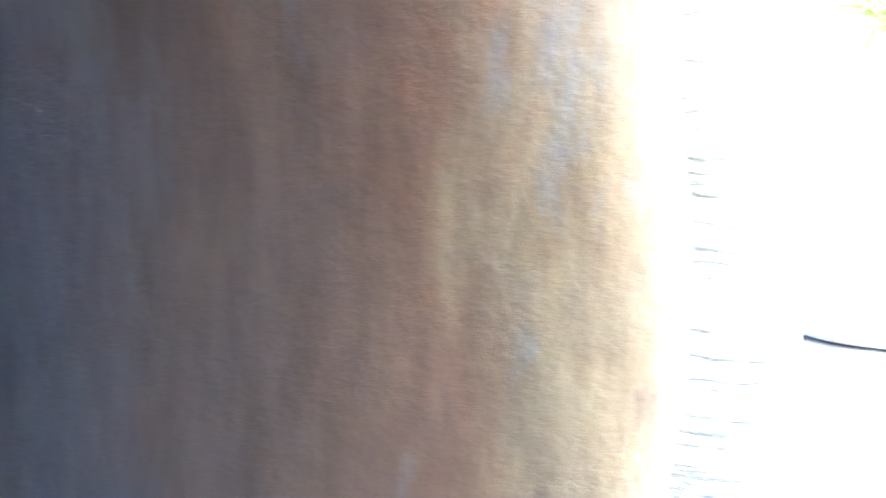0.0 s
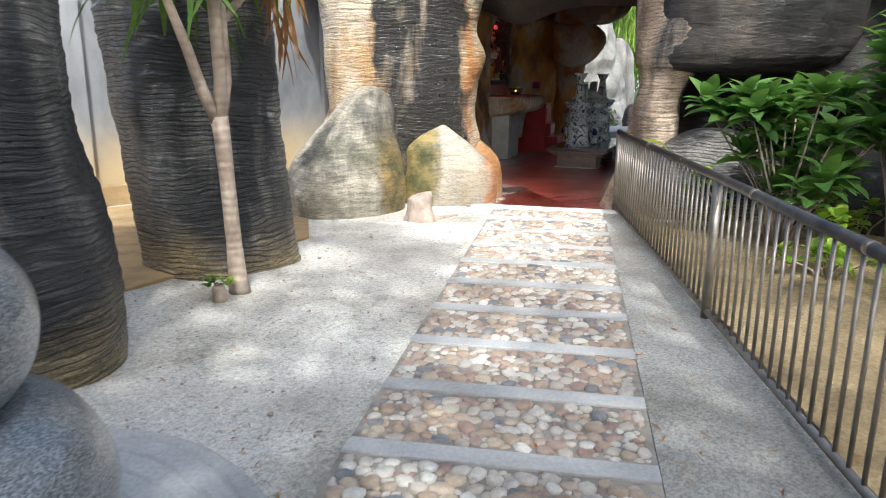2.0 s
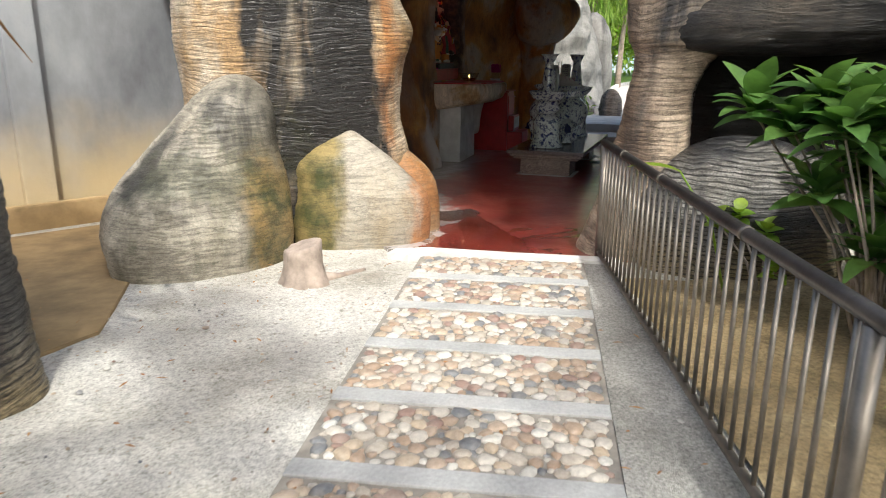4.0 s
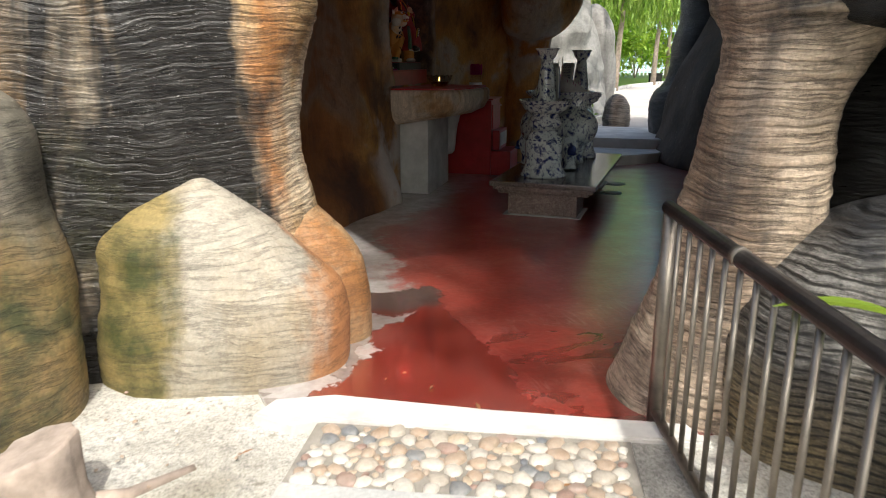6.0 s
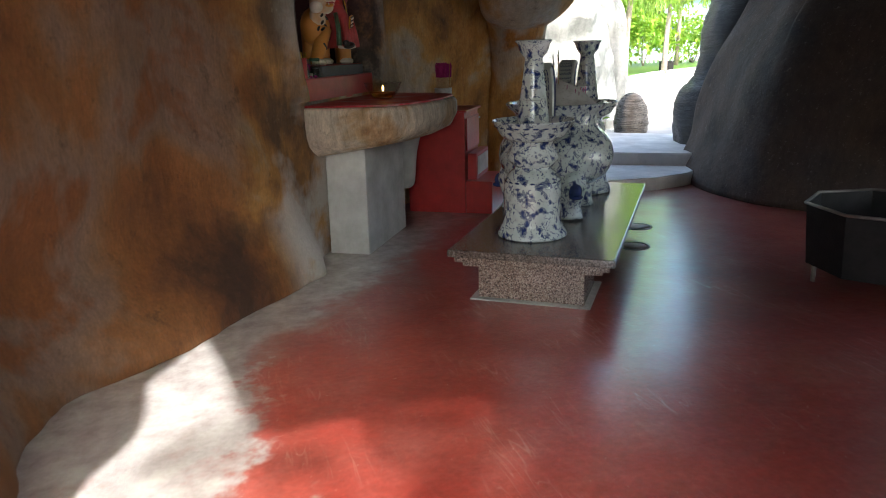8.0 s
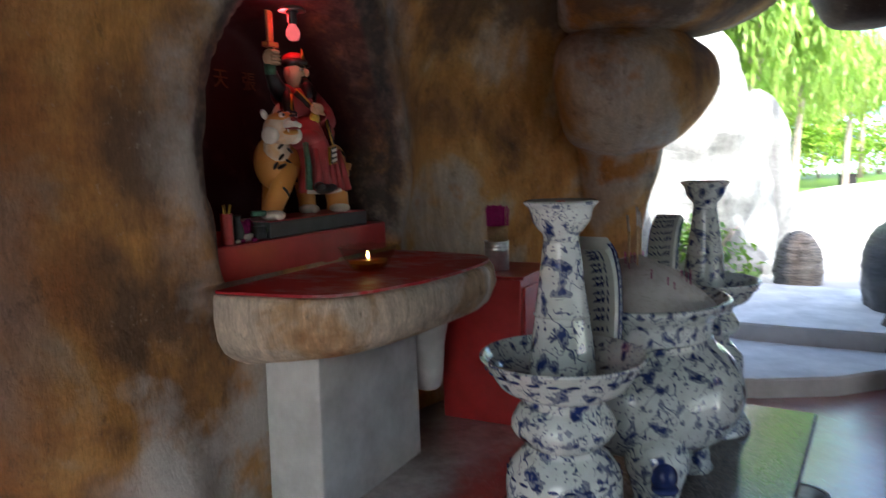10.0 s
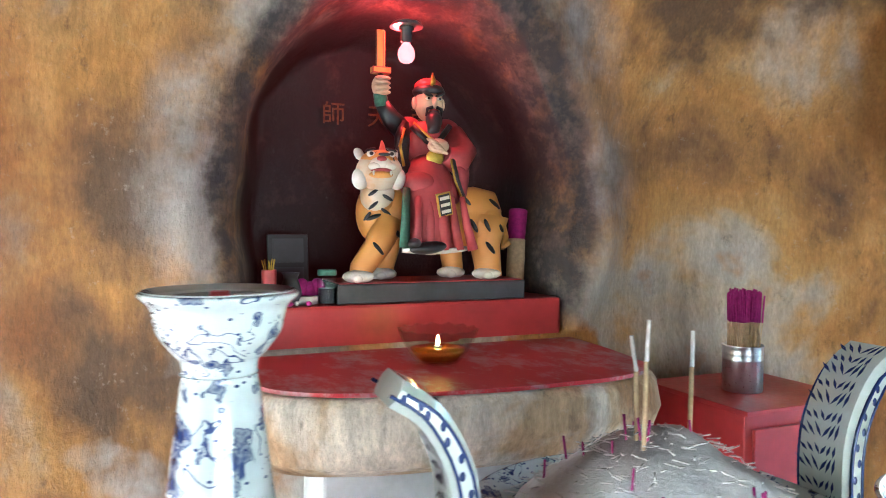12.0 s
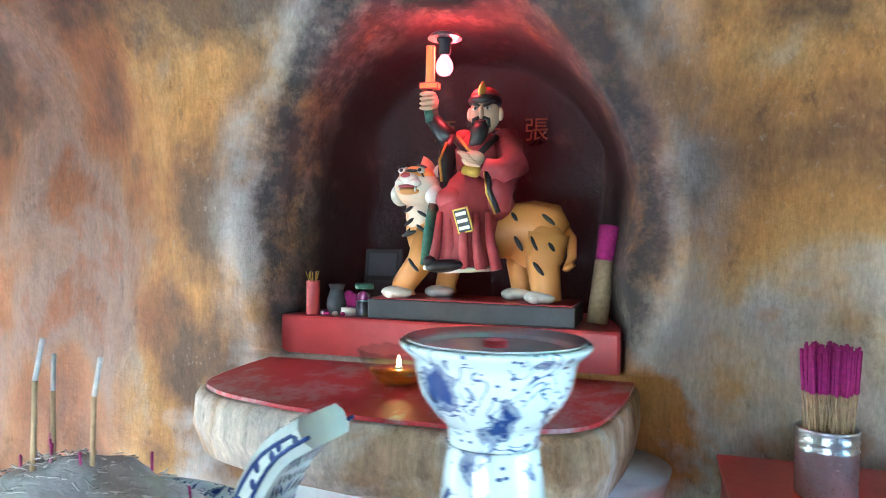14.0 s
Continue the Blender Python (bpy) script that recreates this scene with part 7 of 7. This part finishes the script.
for i in range(3, 34):
    a, b = Vector((*road_l[i], 0)), Vector((*road_l[i + 1], 0))
    n = max(1, int((b - a).length / 0.45))
    for k in range(n):
        p = a.lerp(b, (k + 0.5) / n)
        ang = math.atan2(b.y - a.y, b.x - a.x)
        if len(kerb.children) < 120:
            part("kerb_stone", box(bmesh.new(), -0.2, -0.08, 0.0, 0.2, 0.08, 0.16, 0.03, 0, Matrix.Translation((p.x - 0.08, p.y + 0.05, GZ - 0.03)) @ Matrix.Rotation(ang + rnd.uniform(-0.06, 0.06), 4, "Z")), LIP, kerb)
# rocks outside
tagged(rock("standing_rock", [(0.15, 10.2, 17.5, 1.05, 0.6, 30), (0.8, 10.15, 17.5, 0.95, 0.55, 30), (1.6, 10.1, 17.5, 0.80, 0.5, 30), (2.2, 10.0, 17.5, 0.70, 0.45, 30), (2.8, 9.8, 17.5, 0.55, 0.35, 30), (3.6, 9.6, 17.5, 0.35, 0.25, 30), (4.2, 9.5, 17.5, 0.1, 0.1, 30)], GREY_ROCK, 96, 0.04, 0.18, 0.01, seed=71), "tall smooth grey standing rock outside the cave", "rock")
tagged(rock("standing_rock", [(0.15, 11.0, 17.9, 0.34, 0.3, 30), (1.0, 11.0, 17.9, 0.33, 0.3, 30), (1.8, 11.0, 17.9, 0.30, 0.28, 30), (2.2, 10.95, 17.9, 0.2, 0.2, 30), (2.35, 10.9, 17.9, 0.05, 0.05, 30)], GREY_ROCK, 72, 0.04, 0.08, 0.01, seed=74), "shorter grey standing rock with dark stains", "rock")
tagged(rock("boulder", [(0.15, 8.7, 16.7, 0.45, 0.4, 0), (0.6, 8.7, 16.7, 0.42, 0.38, 0), (1.1, 8.65, 16.7, 0.36, 0.32, 0), (1.45, 8.6, 16.7, 0.2, 0.18, 0), (1.55, 8.6, 16.7, 0.05, 0.05, 0)], GREY_ROCK, 72, 0.03, 0.05, 0.008, seed=76), "rounded pale boulder beside the landing", "rock")
tagged(rock("beehive_stone", [(0.2, 10.42, 16.15, 0.21, 0.21, 0), (0.4, 10.42, 16.15, 0.23, 0.23, 0), (0.6, 10.42, 16.15, 0.20, 0.20, 0), (0.74, 10.42, 16.15, 0.12, 0.12, 0), (0.79, 10.42, 16.15, 0.03, 0.03, 0)], TAN_ROCK, 56, 0.015, 0.01, 0.02, seed=79, pitch=20), "small ridged beehive-shaped stone by the path", "rock")
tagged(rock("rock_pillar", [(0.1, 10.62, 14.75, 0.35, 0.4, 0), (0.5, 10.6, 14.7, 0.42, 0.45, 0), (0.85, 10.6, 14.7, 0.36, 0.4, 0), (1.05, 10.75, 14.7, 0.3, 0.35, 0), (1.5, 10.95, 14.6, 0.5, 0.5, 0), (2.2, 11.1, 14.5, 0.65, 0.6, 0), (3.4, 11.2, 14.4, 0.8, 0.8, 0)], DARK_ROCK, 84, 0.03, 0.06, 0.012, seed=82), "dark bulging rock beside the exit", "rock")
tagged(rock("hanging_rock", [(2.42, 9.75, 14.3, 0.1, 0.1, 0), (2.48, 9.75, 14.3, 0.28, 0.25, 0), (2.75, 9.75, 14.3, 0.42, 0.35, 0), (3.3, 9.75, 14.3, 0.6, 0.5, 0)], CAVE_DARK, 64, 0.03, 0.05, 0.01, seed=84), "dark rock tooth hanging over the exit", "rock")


def leafy_bush(at, half, count, size, mat, label, cat="bush"):
    t = thing("bush", label, cat, Matrix.Translation(at))
    for k in range(5):
        a = k * 1.26
        part("stem", tube(bmesh.new(), [(0, 0, -0.03), (0.3 * half[0] * math.cos(a), 0.3 * half[1] * math.sin(a), half[2]), (0.6 * half[0] * math.cos(a), 0.6 * half[1] * math.sin(a), 1.5 * half[2])], [0.03, 0.02, 0.01], 6), STUMP, t)
    verts, faces = [], []
    for k in range(6):
        c = Vector((rnd.uniform(-0.5, 0.5) * half[0], rnd.uniform(-0.5, 0.5) * half[1], half[2] * rnd.uniform(0.6, 1.4)))
        clump(rnd, c, (half[0] * 0.65, half[1] * 0.65, half[2] * 0.6), count // 6, size, verts, faces)
    mesh_of("foliage", verts, faces, mat, t)
    return t


leafy_bush(Vector((9.75, 16.6, GZ)), (0.45, 0.4, 0.38), 500, 0.12, LEAF, "dense green bush at the foot of the grey rock")
leafy_bush(Vector((14.2, 26.5, GZ)), (1.3, 1.3, 1.5), 1500, 0.30, LEAF_LIME, "tall bright yellow-green bush on the lawn")
leafy_bush(Vector((12.2, 23.5, GZ)), (1.1, 1.1, 1.6), 1300, 0.28, LEAF_LIME, "yellow-green bush behind the grey rock")
leafy_bush(Vector((24.0, 40.5, GZ)), (3.2, 2.5, 2.9), 2600, 0.45, LEAF_LIME, "tall bright yellow-green bush before the fence")
leafy_bush(Vector((28.5, 44.0, GZ)), (3.0, 2.5, 2.6), 2200, 0.45, LEAF_LIME, "bright leafy bush behind the path")
leafy_bush(Vector((34.0, 47.0, GZ)), (4.0, 2.5, 1.6), 1500, 0.45, LEAF_LIME, "low sunlit bushes near the fence")


def willow(at, height, spread, label, seed):
    w = random.Random(seed)
    t = thing("weeping_tree", label, "tree", Matrix.Translation(at))
    part("trunk", tube(bmesh.new(), [(0, 0, -0.05), (0.1, 0.05, height * 0.35), (0.3, 0.1, height * 0.75)], [0.13, 0.10, 0.07], 10), STUMP, t)
    verts, faces = [], []
    for b in range(13):
        a = b * 0.483 + w.uniform(-0.2, 0.2)
        r = spread * w.uniform(0.5, 1.0)
        top = Vector((r * math.cos(a), r * math.sin(a), height * w.uniform(0.85, 1.1)))
        part("limb", tube(bmesh.new(), [(0.2, 0.08, height * 0.6), Vector((0.2, 0.08, height * 0.8)).lerp(top, 0.5), top], [0.05, 0.035, 0.015], 6), STUMP, t)
        for s in range(34):
            p = Vector((0.25, 0.1, height * 0.85)).lerp(top, w.uniform(0.35, 1.05)) + Vector((w.gauss(0, 0.25), w.gauss(0, 0.25), w.uniform(-0.1, 0.3)))
            ln = w.uniform(0.35, 0.75) * height * 0.55
            for k in range(16):
                q = p + Vector((w.gauss(0, 0.03), w.gauss(0, 0.03), -ln * k / 16))
                add_leaf(verts, faces, q, w.uniform(0, 6.28), w.uniform(-1.5, -0.7), 0.26, 0.030, 0.2, 0, 2)
    mesh_of("hanging_foliage", verts, faces, LEAF_WILLOW, t)
    return t


willow(Vector((17.8, 28.5, GZ)), 4.6, 2.4, "weeping tree with long yellow-green hanging foliage", 3)
willow(Vector((22.8, 33.6, GZ)), 4.8, 2.6, "weeping tree with dark slanting trunk beside the path", 5)
willow(Vector((12.4, 21.0, GZ)), 4.6, 1.5, "weeping tree behind the standing rock", 8)
willow(Vector((29.0, 33.0, GZ)), 5.0, 2.8, "weeping tree across the path", 11)
willow(Vector((20.0, 38.0, GZ)), 6.2, 4.2, "broad weeping tree behind the lawn", 14)
willow(Vector((30.0, 43.0, GZ)), 6.8, 4.6, "large weeping tree near the fence", 17)
bin_ = thing("litter_bin", "small dark square litter bin on the lawn", "bin", Matrix.Translation((23.6, 34.6, GZ + 0.03)))
part("body", box(bmesh.new(), -0.22, -0.22, 0, 0.22, 0.22, 0.42, 0.02), BLACK_METAL, bin_)
part("lid", box(bmesh.new(), -0.24, -0.24, 0.425, 0.24, 0.24, 0.47, 0.01), BLACK_METAL, bin_)
fence = thing("fence", "white slatted boundary fence", "fence", Matrix.Translation((20, 52, GZ)) @ Matrix.Rotation(-0.12, 4, "Z"))
for z in (0.35, 1.5):
    part("fence_rail", box(bmesh.new(), 0, -0.03, z, 30, 0.03, z + 0.1, 0.01), PAINT_WHITE, fence)
pm = bpy.data.meshes.new("fence_slat")
bm = box(bmesh.new(), -0.05, -0.02, 0, 0.05, 0.02, 1.8, 0.008)
bm.to_mesh(pm)
bm.free()
pm.materials.append(PAINT_WHITE)
for i in range(100):
    o = new("fence_slat", pm)
    o.parent = fence
    o.location = (0.15 + 0.3 * i, -0.055, -0.1)
hs = thing("low_building", "pale blue and white low building beyond the fence", "building", Matrix.Translation((16, 62, GZ)) @ Matrix.Rotation(-0.12, 4, "Z"))
part("wall", box(bmesh.new(), 0, 0, -0.2, 36, 8, 4.6, 0.03), PAINT_BLUE, hs)
part("roof", box(bmesh.new(), -0.6, -0.6, 4.62, 36.6, 8.6, 5.1, 0.05), PAINT_WHITE, hs)
for i in range(8):
    wdw = part("window", box(bmesh.new(), 2 + 4.2 * i, -0.06, 1.2, 4.2 + 4.2 * i, -0.004, 2.8, 0.02), PAINT_WHITE, hs)
    part("pane", box(bmesh.new(), 2.15 + 4.2 * i, -0.09, 1.35, 4.05 + 4.2 * i, -0.062, 2.65, 0.01), INK, wdw)
tb = thing("tree_belt", "far belt of sunlit green trees", "trees", Matrix.Translation((20, 75, GZ)), kind="stuff")
verts, faces = [], []
for i in range(14):
    clump(rnd, Vector((-25 + 7 * i, rnd.uniform(-2, 6), 5 + rnd.uniform(-1, 2))), (4.5, 3, 4.5), 420, 1.1, verts, faces)
mesh_of("foliage", verts, faces, LEAF_LIME, tb)
for i in range(14):
    part("trunk", tube(bmesh.new(), [(-25 + 7 * i, 2, -0.1), (-25 + 7 * i, 2, 4)], [0.3, 0.2], 8), STUMP, tb)

# ==== walkway pieces ====
rnd = random.Random(4)
walkway = tagged(slab("walkway", [on_walk(0, 0), on_walk(0, -1.165), on_walk(-7.4, -1.165), on_walk(-7.4, 0)], -0.06, 0.008, plain("dull_mortar", (0.27, 0.245, 0.21), 0.9, 0, 0.4, 9.0, 0.5), "pebble-set walkway crossed by grey cement bars", "walkway"), kind="structure")
STRIPS = [-0.47 - 0.575 * i for i in range(13)]
for s in STRIPS:
    bm = box(bmesh.new(), -1.165, s - 0.055, 0.0, 0.0, s + 0.055, 0.020, 0.006, 0, M_WALK)
    part("cement_bar", bm, CEMENT, walkway)


def pebble_mat(name, island):
    k = Mat(name, 0.5)
    col = k.ramp(k.rand(island), [(0.0, (0.40, 0.35, 0.29)), (0.14, (0.33, 0.235, 0.165)), (0.28, (0.50, 0.46, 0.40)), (0.42, (0.37, 0.275, 0.20)), (0.54, (0.56, 0.54, 0.49)), (0.64, (0.16, 0.165, 0.175)), (0.72, (0.43, 0.34, 0.245)), (0.82, (0.27, 0.175, 0.14)), (0.90, (0.46, 0.42, 0.37))], True)
    col = k.mix(0.7, col, k.ramp(k.noise(45.0, 5.0, 0.7), [(0.3, 0.62), (0.7, 1.3)]), "MULTIPLY")
    col = k.mix(k.ramp(k.noise(9.0, 6.0, 0.7), [(0.42, 0.0), (0.64, 0.35)]), col, (0.47, 0.43, 0.37))
    k.bump(k.noise(90.0, 3.0), 0.2, 0.003)
    k.set(base_color=col)
    return k.m


PEB, PEB_REST = pebble_mat("mixed_river_pebbles", False), pebble_mat("mixed_river_pebbles_far", True)


def pebble_shape(seed):
    """A low rounded stone, 34 faces."""
    w = random.Random(seed)
    verts, faces = [], []
    e = [1 + w.uniform(-0.16, 0.16) for _ in range(8)]
    for r, z in ((1.0, -0.3), (0.98, 0.20), (0.72, 0.46), (0.30, 0.58)):
        verts += [(r * e[i] * math.cos(i * math.pi / 4), r * e[i] * math.sin(i * math.pi / 4) * 0.78, z) for i in range(8)]
    for j in range(3):
        faces += [(j * 8 + i, j * 8 + (i + 1) % 8, j * 8 + 8 + (i + 1) % 8, j * 8 + 8 + i) for i in range(8)]
    faces.append(tuple(range(24, 32)))
    return verts, faces


SHAPES = [pebble_shape(i) for i in range(10)]
pmesh = []
for vs, fs in SHAPES:
    me = bpy.data.meshes.new("pebble")
    me.from_pydata(vs, [], fs)
    me.materials.append(PEB)
    me.polygons.foreach_set("use_smooth", [True] * len(fs))
    pmesh.append(me)
spots = []
edges = [0.0] + STRIPS
for a, b in zip(edges, edges[1:]):
    hi, lo = a - (0.075 if a else 0.02), b + 0.075
    got = []
    tries = 0
    while tries < 4200:
        tries += 1
        big = tries < 700
        r = rnd.uniform(0.030, 0.043) if big else rnd.uniform(0.014, 0.030)
        p = (rnd.uniform(-1.145 + r * 0.7, -0.02 - r * 0.7), rnd.uniform(lo + r * 0.4, hi - r * 0.4))
        if all((p[0] - q[0]) ** 2 + (p[1] - q[1]) ** 2 > (0.80 * (r + q[2])) ** 2 for q in got):
            got.append((p[0], p[1], r))
    spots += got
near = [p for p in spots if -4.45 < p[1] < -3.15]
near = set(near[:300])
verts, faces = [], []
for p in spots:
    i = rnd.randrange(10)
    m = M_WALK @ Matrix.Translation((p[0], p[1], 0.008 + rnd.uniform(-0.004, 0.004))) @ Matrix.Rotation(rnd.uniform(0, 6.28), 4, "Z") @ Matrix.Rotation(rnd.uniform(-0.12, 0.12), 4, "X") @ Matrix.Diagonal((p[2] * 1.16, p[2] * 1.16, p[2] * 0.72, 1))
    if p in near:
        o = new("pebble", pmesh[i])
        o.parent = walkway
        o.matrix_world = m
    else:
        k = len(verts)
        verts += [m @ Vector(v) for v in SHAPES[i][0]]
        faces += [tuple(k + q for q in f) for f in SHAPES[i][1]]
tagged(mesh_of("pebbles", verts, faces, PEB_REST, walkway), kind="stuff")

# gravel, crumbs and dry litter on the sand
verts, faces = [], []
for i in range(2600):
    x, y = rnd.uniform(-0.6, 5.2), rnd.uniform(1.2, 8.6)
    q = Vector((x, y, 0)) - W0
    if -1.2 < q.dot(V) < 0.02 or (x - 0.87) ** 2 + (y - 2.66) ** 2 < 1.05:
        continue
    r = rnd.uniform(0.003, 0.010) * (2.0 if rnd.random() < 0.03 else 1.0)
    m = Matrix.Translation((x, y, 0.001)) @ Matrix.Rotation(rnd.uniform(0, 6.28), 4, "Z") @ Matrix.Diagonal((r, r, r * 0.8, 1))
    k = len(verts)
    vs, fs = SHAPES[i % 10]
    verts += [m @ Vector(v) for v in vs]
    faces += [tuple(k + q for q in f) for f in fs]
tagged(mesh_of("gravel", verts, faces, PEB_REST), "scattered small grit and gravel on the sand", "gravel", kind="stuff")
verts, faces = [], []
for i in range(420):
    x, y = rnd.uniform(-0.4, 5.0), rnd.uniform(1.5, 8.4)
    add_leaf(verts, faces, Vector((x, y, 0.012)), rnd.uniform(0, 6.28), rnd.uniform(-0.05, 0.1), rnd.uniform(0.02, 0.07), rnd.uniform(0.003, 0.008), 0.1, rnd.uniform(-0.4, 0.4), 2)
tagged(mesh_of("leaf_litter", verts, faces, LEAF_DEAD), "dry brown leaf and twig litter on the sand", "litter", kind="stuff")
